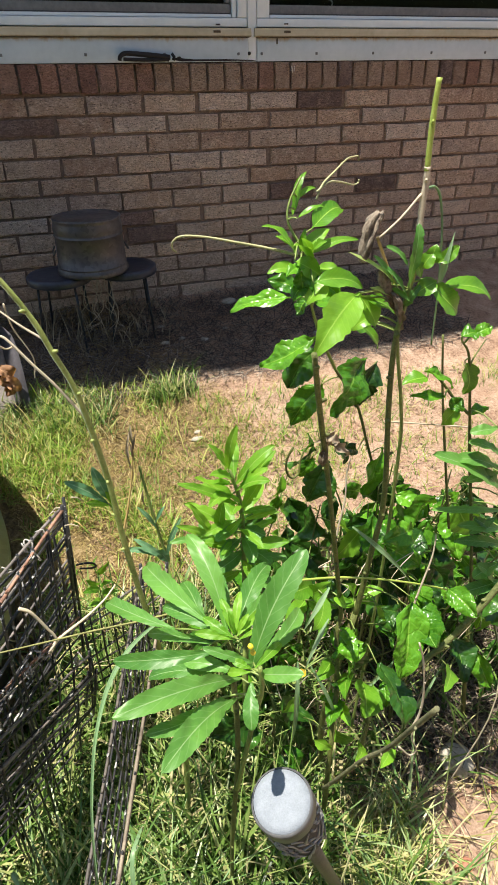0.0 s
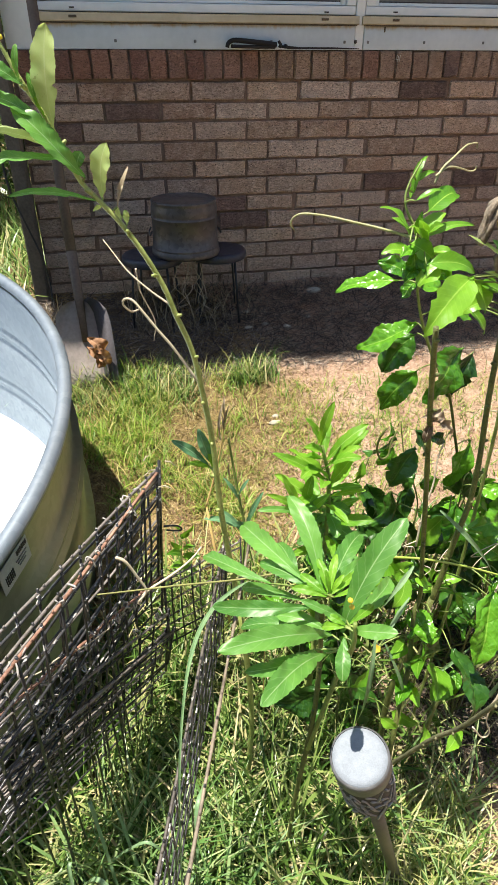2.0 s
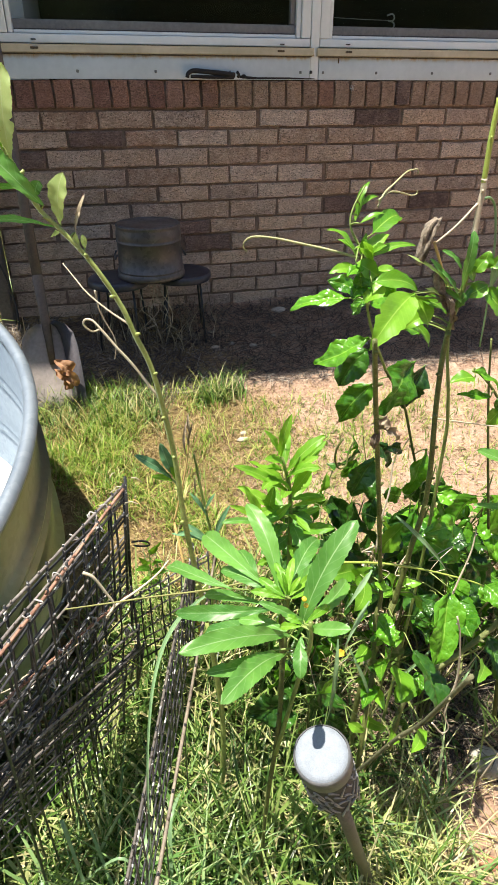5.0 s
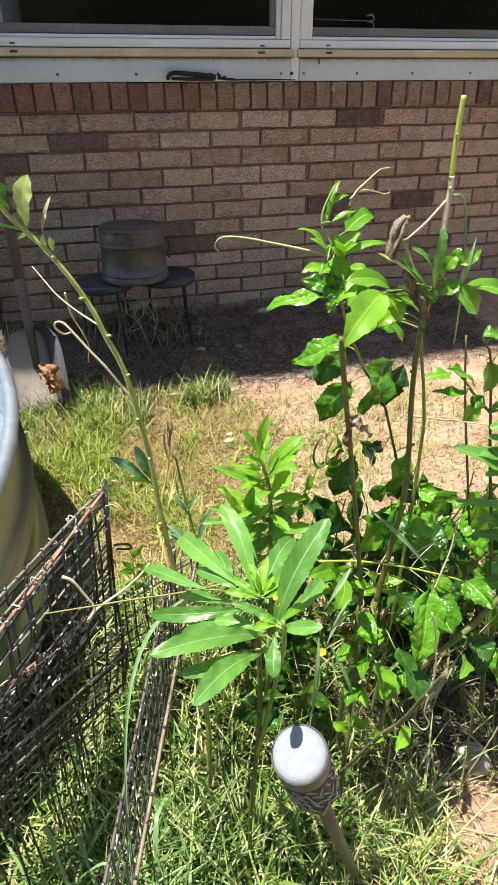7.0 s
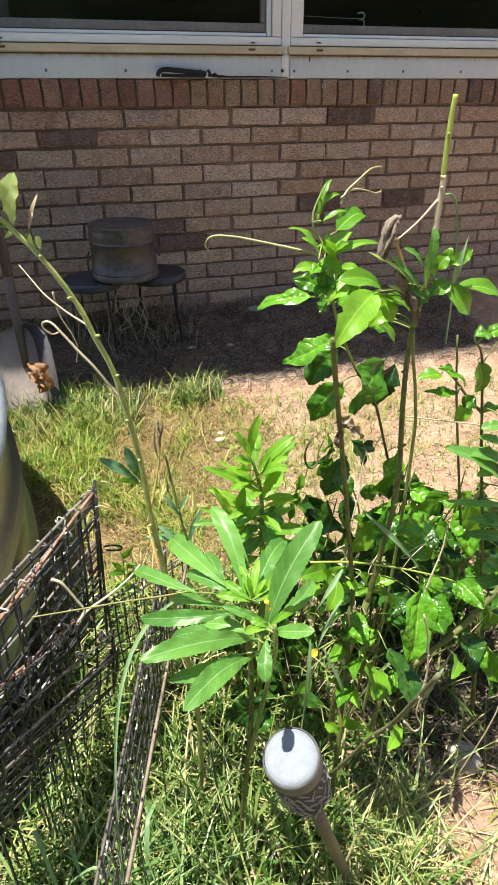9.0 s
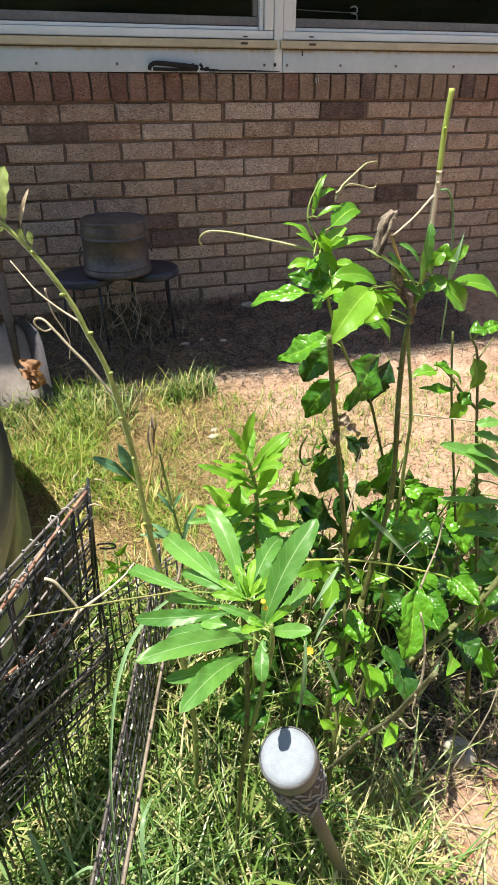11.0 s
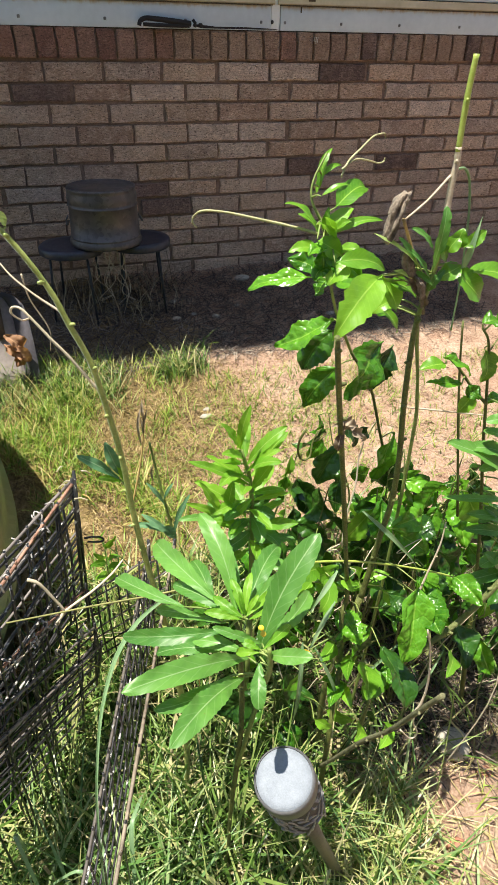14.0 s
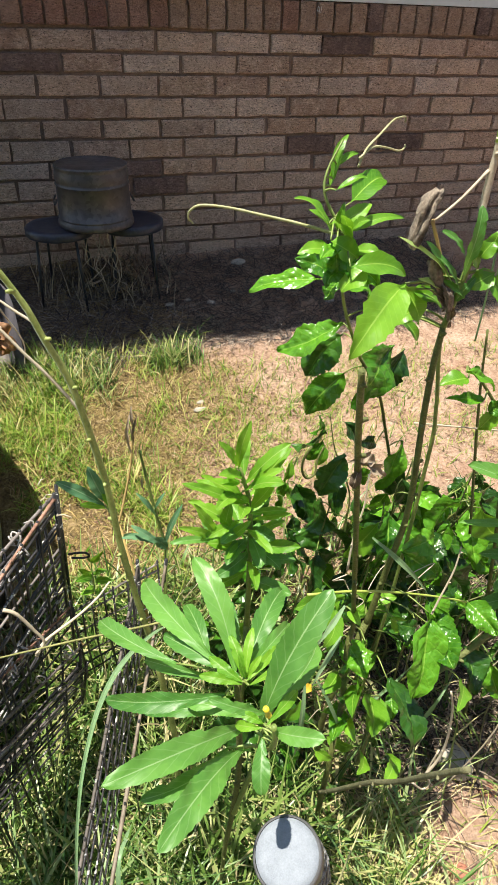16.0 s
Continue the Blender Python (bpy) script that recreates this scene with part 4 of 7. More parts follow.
def leaf(plant, material, base, tip, width, sag=0.10, fold=0.28, wavy=0.12, face=(-0.12, -0.55, 0.85), name="leaf"):
    """A leaf blade from base to tip: folded, arched, toothed or puckered, here and there bitten."""
    base, tip = Vector(base), Vector(tip)
    if name == "leaf" and material is not STRAP:
        HELD.append((plant, base))
    seed = int(abs(base.x * 7919 + tip.z * 104729 + tip.x * 31337) * 1000) % 100003
    rnd = random.Random(seed)
    along = tip - base
    length = along.length
    along.normalize()
    glossy = material in (VINE_LEAF, VINE_YOUNG, SHADED_LEAF)
    crinkled = material in (VINE_LEAF, SHADED_LEAF)
    strap = material is STRAP
    toothed = material in (WEED_LEAF, PALE_LEAF, BLUE_LEAF, WEED_YOUNG)
    loose = 1.8 if glossy else 1.0
    up = Vector(face) + Vector((rnd.uniform(-0.25, 0.25), rnd.uniform(-0.2, 0.2), 0)) * loose
    up = (up - along * up.dot(along)).normalized()
    side = along.cross(up)
    n = 24 if crinkled else 34 if toothed else 16
    across = (-1, -0.8, -0.6, -0.4, -0.2, 0, 0.2, 0.4, 0.6, 0.8, 1) if crinkled else (-1, -0.66, -0.33, 0, 0.33, 0.66, 1)
    m = len(across) - 1
    if toothed:
        width *= 0.80
    wave = wavy * (2.2 if crinkled else 1.0)
    ph, ph2 = rnd.uniform(0, 6.28), rnd.uniform(0, 6.28)
    twist = rnd.uniform(-0.3, 0.3) * loose
    sweep = 0.0 if strap else rnd.uniform(-0.05, 0.05) * loose
    hook = 0.0 if strap else rnd.uniform(0.0, 0.10) * loose
    bites = [(rnd.uniform(0.25, 0.9), rnd.choice((-1, 1)), rnd.uniform(0.15, 0.45), rnd.uniform(0.02, 0.05)) for q in range(rnd.choice((0, 0, 0, 1, 1, 2)))] if (glossy or toothed) else []
    bm = bmesh.new()
    uv = bm.loops.layers.uv.new("UVMap")
    rows = []
    for i in range(n + 1):
        s = i / n
        if strap:
            w = 0.38 * min(1.0, 3 * s + 0.3) * min(1.0, 1.6 * (1 - s) + 0.02)
        elif glossy:
            w = 0.02 + 0.5 * max(0.0, math.sin(math.pi * min(1.0, max(0.0, (s - 0.06) / 0.94)) ** 0.75)) ** 0.75
        elif toothed and material is not WEED_LEAF:
            w = 0.045 + 0.455 * max(0.0, math.sin(math.pi * min(1.0, s) ** 1.45)) ** 0.72
        elif toothed:
            w = 0.5 * min(1.0, 0.12 + 0.88 * (s / 0.5) ** 0.9) * math.sqrt(max(0.0, 1 - max(0.0, (s - 0.62) / 0.38) ** 2.2))
        else:
            w = 0.03 + 0.48 * max(0.0, math.sin(math.pi * min(1.0, s) ** 1.15)) ** 0.85
        w *= width * (1 + (0.018 if toothed else 0.06) * rnd.uniform(-1, 1))
        if toothed and 0 < i < n:
            w *= 1.035 if i % 2 else 0.965
        if glossy and 0 < i < n:
            w *= 1.03 if i % 2 else 0.97
        if i == n:
            w = width * 0.012
        c = base + along * (length * s) + up * (length * (sag * (4 * s * (1 - s)) + hook * math.sin(math.pi * s) * (s - 0.35))) + side * (length * sweep * 4 * s * (1 - s))
        ta = twist * s
        sd = side * math.cos(ta) + up * math.sin(ta)
        uu = up * math.cos(ta) - side * math.sin(ta)
        row = []
        for v in across:
            lift = fold * abs(v) * w + wave * width * (abs(v) ** 1.5) * 0.5 * math.sin(ph + s * (13 if v > 0 else 10) + v)
            if toothed:
                lift += width * 0.05 * math.sin(ph2 + s * 26 + 3 * v) * abs(v)
            if crinkled:
                lift += width * 0.09 * noise.noise(Vector((s * 3, v * 1.5, ph))) + width * 0.125 * abs(math.sin(math.pi * (s * 6.5 - abs(v) * 1.6))) * min(1.0, 3 * abs(v)) * (1.1 - abs(v))
            cut = 1.0
            for bs, side_of, deep, span in bites:
                if v * side_of > 0 and abs(s - bs) < span:
                    cut = min(cut, 1 - deep * (1 - ((s - bs) / span) ** 2))
            row.append(bm.verts.new(c + sd * (v * w * cut) + uu * lift))
        rows.append(row)
    for i in range(n):
        for k in range(m):
            f = bm.faces.new((rows[i][k], rows[i][k + 1], rows[i + 1][k + 1], rows[i + 1][k]))
            for loop, (a, b) in zip(f.loops, ((i, k), (i, k + 1), (i + 1, k + 1), (i + 1, k))):
                loop[uv].uv = (a / n, b / m)
    return part(name, bm, material, plant)


def stem(plant, name, material, points, r0, r1, nodes=False):
    """A stem through the points; with nodes, small knobs where leaves have dropped."""
    line = smooth_line(points, 5) if len(points) > 2 else points
    if not name.startswith(("tendril", "dry", "grass", "dead", "twig", "stalk", "strand")):
        RUNS.extend(Vector(p) for p in line)
    bm = tube(line, r0, r1, 8, None, 0.05, len(points))
    if nodes:
        rnd = random.Random(len(points) * 13 + int(abs(points[0][0]) * 1000))
        gap = 0.0
        for a, b in zip(line, line[1:]):
            gap += (b - a).length
            if gap > 0.045:
                gap = 0.0
                d = Vector((rnd.uniform(-1, 1), rnd.uniform(-1, 0.2), rnd.uniform(0, 0.5))).normalized()
                tube([a, a + d * r0 * 1.1, a + d * r0 * 1.9], r0 * 0.7, r0 * 0.4, 6, bm)
    return part(name, bm, material, plant)


def bud(plant, at, r):
    bm = bmesh.new()
    bmesh.ops.create_icosphere(bm, subdivisions=2, radius=r)
    for v in bm.verts:
        v.co = v.co * (1 + 0.15 * noise.noise(v.co * 400)) + Vector(at)
    part("bud", bm, BUD, plant, "tiny yellow flower bud")


weed = thing("broad_leaf_weed", (0.065, -2.03, -0.335), "green broad-leaved weed with long lance leaves and yellow buds", "plant")
stem(weed, "stem", DARK_STEM, [(0.065, -2.03, -0.375), (0.06, -2.06, -0.1), (0.062, -2.1, 0.2), (0.054, -2.112, 0.40)], 0.0034, 0.0032, True)
stem(weed, "stem", STEM, [(0.062, -2.09, 0.1), (0.075, -2.12, 0.28), (0.066, -2.166, 0.39), (0.062, -2.172, 0.43)], 0.003, 0.002)
leaf(weed, WEED_LEAF, (0.052, -2.110, 0.410), (0.039, -2.030, 0.466), 0.025)
leaf(weed, WEED_LEAF, (0.038, -2.100, 0.416), (0.001, -1.980, 0.391), 0.028)
leaf(weed, WEED_LEAF, (0.010, -2.080, 0.396), (-0.047, -1.990, 0.363), 0.021)
leaf(weed, WEED_LEAF, (0.041, -2.120, 0.399), (-0.052, -2.090, 0.388), 0.020)
leaf(weed, WEED_LEAF, (0.055, -2.140, 0.379), (-0.060, -2.178, 0.432), 0.025)
leaf(weed, WEED_LEAF, (0.034, -2.150, 0.374), (-0.038, -2.180, 0.401), 0.018)
leaf(weed, WEED_LEAF, (0.047, -2.150, 0.366), (-0.032, -2.217, 0.406), 0.027)
leaf(weed, WEED_LEAF, (0.061, -2.150, 0.393), (0.127, -2.115, 0.491), 0.031)
leaf(weed, WEED_LEAF, (0.061, -2.110, 0.403), (0.119, -2.040, 0.408), 0.025)
leaf(weed, WEED_LEAF, (0.055, -2.120, 0.414), (0.115, -2.070, 0.398), 0.016)
leaf(weed, WEED_LEAF, (0.057, -2.105, 0.403), (0.063, -2.040, 0.414), 0.021)
leaf(weed, WEED_LEAF, (0.062, -2.165, 0.413), (0.092, -2.194, 0.435), 0.017)
leaf(weed, WEED_LEAF, (0.057, -2.165, 0.404), (0.046, -2.196, 0.386), 0.017)
leaf(weed, WEED_LEAF, (0.064, -2.150, 0.408), (0.022, -2.140, 0.434), 0.011)
leaf(weed, WEED_LEAF, (0.055, -2.115, 0.409), (0.005, -2.050, 0.398), 0.018)
leaf(weed, WEED_LEAF, (0.040, -2.100, 0.386), (-0.013, -2.040, 0.355), 0.015)
leaf(weed, WEED_LEAF, (0.055, -2.130, 0.374), (0.012, -2.100, 0.371), 0.018)
leaf(weed, WEED_LEAF, (0.052, -2.120, 0.366), (-0.022, -2.080, 0.338), 0.019)
leaf(weed, WEED_LEAF, (0.037, -2.090, 0.394), (0.032, -2.020, 0.394), 0.018)
leaf(weed, WEED_LEAF, (0.073, -2.100, 0.385), (0.105, -2.040, 0.372), 0.019)
leaf(weed, WEED_LEAF, (0.070, -2.140, 0.392), (0.135, -2.090, 0.389), 0.020)
leaf(weed, WEED_YOUNG, (0.056, -2.120, 0.412), (0.053, -2.090, 0.433), 0.011)
leaf(weed, WEED_YOUNG, (0.058, -2.120, 0.413), (0.073, -2.090, 0.434), 0.010)
leaf(weed, WEED_YOUNG, (0.057, -2.125, 0.417), (0.094, -2.100, 0.414), 0.011)
leaf(weed, WEED_YOUNG, (0.054, -2.125, 0.417), (0.033, -2.100, 0.425), 0.012)
leaf(weed, WEED_YOUNG, (0.053, -2.125, 0.415), (0.022, -2.110, 0.419), 0.011)
leaf(weed, WEED_YOUNG, (0.057, -2.130, 0.419), (0.097, -2.110, 0.400), 0.010)
leaf(weed, WEED_YOUNG, (0.059, -2.160, 0.414), (0.044, -2.150, 0.420), 0.009)
leaf(weed, WEED_YOUNG, (0.059, -2.165, 0.420), (0.094, -2.140, 0.410), 0.011)
leaf(weed, WEED_YOUNG, (0.056, -2.165, 0.418), (0.040, -2.150, 0.406), 0.010)
leaf(weed, WEED_YOUNG, (0.058, -2.120, 0.413), (0.053, -2.115, 0.441), 0.006)
leaf(weed, WEED_YOUNG, (0.059, -2.120, 0.413), (0.072, -2.115, 0.431), 0.007)
weed_b = thing("broad_leaf_weed", (0.165, -1.80, -0.3), "smaller green broad-leaved weed behind the taller one", "plant")
stem(weed_b, "stem", STEM, [(0.173, -1.800, 0.032), (0.162, -1.830, 0.195), (0.159, -1.830, 0.318), (0.144, -1.830, 0.386)], 0.0050, 0.0024)
stem(weed_b, "stem", STEM, [(0.165, -1.80, -0.31), (0.173, -1.800, 0.039)], 0.006, 0.005)
leaf(weed_b, WEED_YOUNG, (0.142, -1.830, 0.386), (0.153, -1.840, 0.462), 0.017)
leaf(weed_b, WEED_YOUNG, (0.138, -1.830, 0.387), (0.110, -1.850, 0.447), 0.017)
leaf(weed_b, WEED_YOUNG, (0.150, -1.830, 0.358), (0.206, -1.840, 0.419), 0.023)
leaf(weed_b, WEED_YOUNG, (0.156, -1.830, 0.351), (0.188, -1.860, 0.399), 0.018)
leaf(weed_b, WEED_YOUNG, (0.156, -1.830, 0.324), (0.065, -1.860, 0.404), 0.019)
leaf(weed_b, WEED_YOUNG, (0.161, -1.830, 0.320), (0.092, -1.840, 0.393), 0.025)
leaf(weed_b, WEED_YOUNG, (0.163, -1.830, 0.326), (0.211, -1.830, 0.404), 0.020)
leaf(weed_b, WEED_YOUNG, (0.159, -1.830, 0.318), (0.180, -1.860, 0.385), 0.020)
leaf(weed_b, WEED_YOUNG, (0.117, -1.830, 0.281), (0.080, -1.850, 0.361), 0.016)
leaf(weed_b, WEED_YOUNG, (0.124, -1.830, 0.282), (0.130, -1.840, 0.344), 0.020)
leaf(weed_b, WEED_YOUNG, (0.119, -1.830, 0.272), (0.058, -1.860, 0.337), 0.014)
leaf(weed_b, WEED_LEAF, (0.119, -1.830, 0.268), (0.050, -1.840, 0.293), 0.013)
leaf(weed_b, WEED_YOUNG, (0.126, -1.830, 0.268), (0.151, -1.860, 0.323), 0.016)
leaf(weed_b, WEED_YOUNG, (0.164, -1.830, 0.294), (0.205, -1.860, 0.321), 0.014)
leaf(weed_b, WEED_LEAF, (0.161, -1.830, 0.288), (0.111, -1.860, 0.295), 0.020)
leaf(weed_b, WEED_LEAF, (0.164, -1.830, 0.280), (0.185, -1.860, 0.282), 0.023)
leaf(weed_b, WEED_LEAF, (0.160, -1.830, 0.265), (0.161, -1.880, 0.255), 0.025)
leaf(weed_b, WEED_LEAF, (0.158, -1.830, 0.260), (0.113, -1.880, 0.276), 0.024)
leaf(weed_b, WEED_LEAF, (0.162, -1.830, 0.242), (0.192, -1.870, 0.233), 0.027)
leaf(weed_b, WEED_LEAF, (0.160, -1.830, 0.237), (0.103, -1.870, 0.246), 0.025)
leaf(weed_b, WEED_YOUNG, (0.147, -1.830, 0.371), (0.109, -1.860, 0.407), 0.019)
leaf(weed_b, WEED_YOUNG, (0.150, -1.830, 0.341), (0.099, -1.880, 0.372), 0.023)
rnd = random.Random(61)
for k in range(10, 34):
    z = 0.10 + 0.27 * k / 34
    a = 2.4 * k
    out = Vector((math.cos(a), 0.7 * math.sin(a) - 0.2, rnd.uniform(0.05, 0.75))).normalized()
    base = Vector((0.165 - 0.018 * k / 34, -1.828, z))
    ln = rnd.uniform(0.065, 0.105) * (1.15 - 0.4 * k / 34)
    leaf(weed_b, WEED_YOUNG if k > 16 or k % 3 == 0 else WEED_LEAF, base + out * 0.006, base + out * ln, ln * rnd.uniform(0.22, 0.30), face=(out.x * -0.3, -0.5, 0.9))
lean = thing("leaning_weed", (0.02, -1.9, -0.3), "tall leaning weed, bare below, narrow leaves and yellow buds above", "plant")
stem(lean, "stem", LEAN_STEM, [(0.012, -1.900, 0.156), (-0.005, -1.900, 0.287), (-0.014, -1.900, 0.371), (-0.020, -1.900, 0.458), (-0.032, -1.900, 0.543), (-0.040, -1.899, 0.582), (-0.053, -1.897, 0.617), (-0.063, -1.895, 0.647), (-0.079, -1.893, 0.679), (-0.096, -1.891, 0.706), (-0.115, -1.887, 0.729), (-0.134, -1.883, 0.752), (-0.151, -1.879, 0.794), (-0.170, -1.874, 0.828), (-0.183, -1.870, 0.856)], 0.0038, 0.0017, nodes=True)
stem(lean, "stem", LEAN_STEM, [(0.02, -1.9, -0.35), (0.03, -1.9, -0.1), (0.012, -1.900, 0.159)], 0.005, 0.0046)
leaf(lean, PALE_LEAF, (-0.148, -1.885, 0.791), (-0.142, -1.885, 0.868), 0.030)
leaf(lean, PALE_LEAF, (-0.113, -1.885, 0.733), (-0.104, -1.885, 0.780), 0.025)
leaf(lean, WEED_LEAF, (-0.127, -1.885, 0.751), (-0.181, -1.885, 0.810), 0.026)
leaf(lean, WEED_LEAF, (-0.154, -1.885, 0.795), (-0.210, -1.885, 0.820), 0.018)
leaf(lean, PALE_LEAF, (-0.148, -1.885, 0.773), (-0.216, -1.885, 0.790), 0.015)
leaf(lean, WEED_YOUNG, (-0.151, -1.885, 0.788), (-0.178, -1.885, 0.805), 0.012)
leaf(lean, WEED_YOUNG, (-0.154, -1.885, 0.801), (-0.156, -1.885, 0.832), 0.010)
leaf(lean, WEED_LEAF, (-0.158, -1.885, 0.808), (-0.163, -1.885, 0.834), 0.008)
leaf(lean, WEED_LEAF, (-0.139, -1.885, 0.767), (-0.219, -1.885, 0.765), 0.015)
leaf(lean, WEED_LEAF, (-0.115, -1.885, 0.729), (-0.197, -1.885, 0.737), 0.011)
leaf(lean, WEED_LEAF, (-0.168, -1.885, 0.825), (-0.201, -1.885, 0.842), 0.017)
leaf(lean, WEED_LEAF, (-0.170, -1.885, 0.828), (-0.168, -1.885, 0.854), 0.007)
leaf(lean, WEED_LEAF, (-0.161, -1.885, 0.817), (-0.153, -1.885, 0.841), 0.010)
leaf(lean, WEED_LEAF, (-0.133, -1.885, 0.758), (-0.127, -1.885, 0.773), 0.016)
leaf(lean, DRY_LEAF, (-0.101, -1.885, 0.724), (-0.087, -1.885, 0.760), 0.005)
leaf(lean, PALE_LEAF, (-0.099, -1.885, 0.706), (-0.101, -1.885, 0.725), 0.008)
leaf(lean, PALE_LEAF, (-0.112, -1.885, 0.726), (-0.124, -1.885, 0.721), 0.009)
leaf(lean, PALE_LEAF, (-0.093, -1.885, 0.708), (-0.094, -1.885, 0.722), 0.008)
leaf(lean, BLUE_LEAF, (-0.024, -1.885, 0.414), (-0.068, -1.885, 0.457), 0.015)
leaf(lean, BLUE_LEAF, (-0.020, -1.885, 0.417), (-0.035, -1.885, 0.469), 0.017)
leaf(lean, WEED_YOUNG, (-0.016, -1.885, 0.406), (-0.022, -1.885, 0.449), 0.013)
leaf(lean, WEED_YOUNG, (-0.019, -1.885, 0.409), (-0.049, -1.885, 0.421), 0.010)
bud(lean, (-0.183, -1.870, 0.862), 0.0022)
bud(lean, (-0.186, -1.870, 0.864), 0.0022)
bud(lean, (-0.181, -1.870, 0.859), 0.0022)
bud(lean, (-0.186, -1.870, 0.856), 0.0022)
stem(lean, "dry_tendril", TWIG, [(-0.032, -1.880, 0.530), (-0.055, -1.875, 0.569), (-0.072, -1.870, 0.592), (-0.086, -1.865, 0.612), (-0.096, -1.860, 0.624), (-0.104, -1.855, 0.624), (-0.106, -1.850, 0.616), (-0.098, -1.845, 0.606), (-0.089, -1.840, 0.606)], 0.0017, 0.0010)
stem(lean, "dry_tendril", TWIG, [(-0.057, -1.880, 0.623), (-0.078, -1.870, 0.638), (-0.097, -1.860, 0.655), (-0.108, -1.850, 0.669), (-0.119, -1.840, 0.684)], 0.0013, 0.0006)
stem(lean, "dry_tendril", TWIG, [(-0.089, -1.860, 0.658), (-0.086, -1.853, 0.630), (-0.073, -1.847, 0.594), (-0.076, -1.840, 0.567)], 0.0010, 0.0005)
bud(weed, (0.052, -2.178, 0.467), 0.0024)
bud(weed, (0.054, -2.178, 0.459), 0.0024)
tall = thing("tall_broken_weed", (0.3, -1.9, -0.3), "tall weed with a bare pale green broken tip and dried leaves", "plant")
stem(tall, "stem", DARK_STEM, [(0.304, -1.930, 0.149), (0.311, -1.930, 0.207), (0.318, -1.930, 0.272), (0.326, -1.930, 0.332), (0.325, -1.930, 0.399), (0.317, -1.930, 0.486), (0.313, -1.930, 0.555), (0.314, -1.930, 0.601)], 0.0044, 0.0032, nodes=True)
stem(tall, "stem", DARK_STEM, [(0.29, -1.9, -0.345), (0.27, -1.92, -0.1), (0.303, -1.930, 0.152)], 0.0055, 0.0048)
stem(tall, "stem", STEM, [(0.314, -1.930, 0.599), (0.321, -1.930, 0.637), (0.327, -1.930, 0.679), (0.325, -1.930, 0.715)], 0.0031, 0.0030)
stem(tall, "dry_sheath", TWIG, [(0.325, -1.930, 0.710), (0.325, -1.930, 0.720), (0.325, -1.930, 0.731), (0.325, -1.930, 0.741), (0.326, -1.930, 0.753), (0.325, -1.930, 0.767)], 0.0033, 0.0031, nodes=True)
stem(tall, "stem", PALE_STEM, [(0.325, -1.930, 0.763), (0.324, -1.930, 0.793), (0.324, -1.930, 0.820), (0.325, -1.930, 0.841)], 0.0030, 0.0027, nodes=True)
stem(tall, "stem", STEM, [(0.352, -1.88, -0.345), (0.366, -1.89, 0.10), (0.361, -1.900, 0.401), (0.352, -1.903, 0.483), (0.336, -1.907, 0.550), (0.328, -1.910, 0.589)], 0.0028, 0.0020)
leaf(tall, WEED_LEAF, (0.318, -1.935, 0.650), (0.321, -1.935, 0.715), 0.016)
leaf(tall, WEED_LEAF, (0.299, -1.935, 0.653), (0.272, -1.935, 0.688), 0.010)
leaf(tall, WEED_LEAF, (0.319, -1.935, 0.637), (0.278, -1.935, 0.680), 0.011)
leaf(tall, PALE_LEAF, (0.311, -1.935, 0.644), (0.243, -1.935, 0.694), 0.008)
leaf(tall, WEED_LEAF, (0.317, -1.935, 0.668), (0.285, -1.935, 0.696), 0.010)
leaf(tall, VINE_YOUNG, (0.346, -1.935, 0.651), (0.387, -1.935, 0.613), 0.028)
leaf(tall, VINE_YOUNG, (0.359, -1.935, 0.647), (0.430, -1.935, 0.623), 0.022)
leaf(tall, VINE_YOUNG, (0.353, -1.935, 0.653), (0.325, -1.935, 0.640), 0.019)
leaf(tall, VINE_YOUNG, (0.331, -1.935, 0.668), (0.344, -1.935, 0.685), 0.016)
leaf(tall, WEED_LEAF, (0.336, -1.935, 0.654), (0.317, -1.935, 0.629), 0.011)
leaf(tall, VINE_YOUNG, (0.350, -1.935, 0.672), (0.374, -1.935, 0.688), 0.014)
leaf(tall, VINE_YOUNG, (0.343, -1.935, 0.672), (0.346, -1.935, 0.692), 0.017)
leaf(tall, VINE_YOUNG, (0.332, -1.935, 0.659), (0.317, -1.935, 0.678), 0.015)
leaf(tall, STRAP, (0.356, -1.935, 0.648), (0.366, -1.935, 0.704), 0.009)
leaf(tall, WEED_LEAF, (0.326, -1.935, 0.631), (0.294, -1.935, 0.653), 0.009)
leaf(tall, PALE_LEAF, (0.313, -1.935, 0.626), (0.271, -1.935, 0.655), 0.012)
stem(tall, "dry_stalk", TWIG, [(0.322, -1.930, 0.742), (0.302, -1.930, 0.721), (0.279, -1.930, 0.703)], 0.0015, 0.0012)
stem(tall, "dry_stalk", TAN, [(0.277, -1.930, 0.704), (0.291, -1.930, 0.676), (0.307, -1.930, 0.644), (0.316, -1.930, 0.627)], 0.0018, 0.0015)
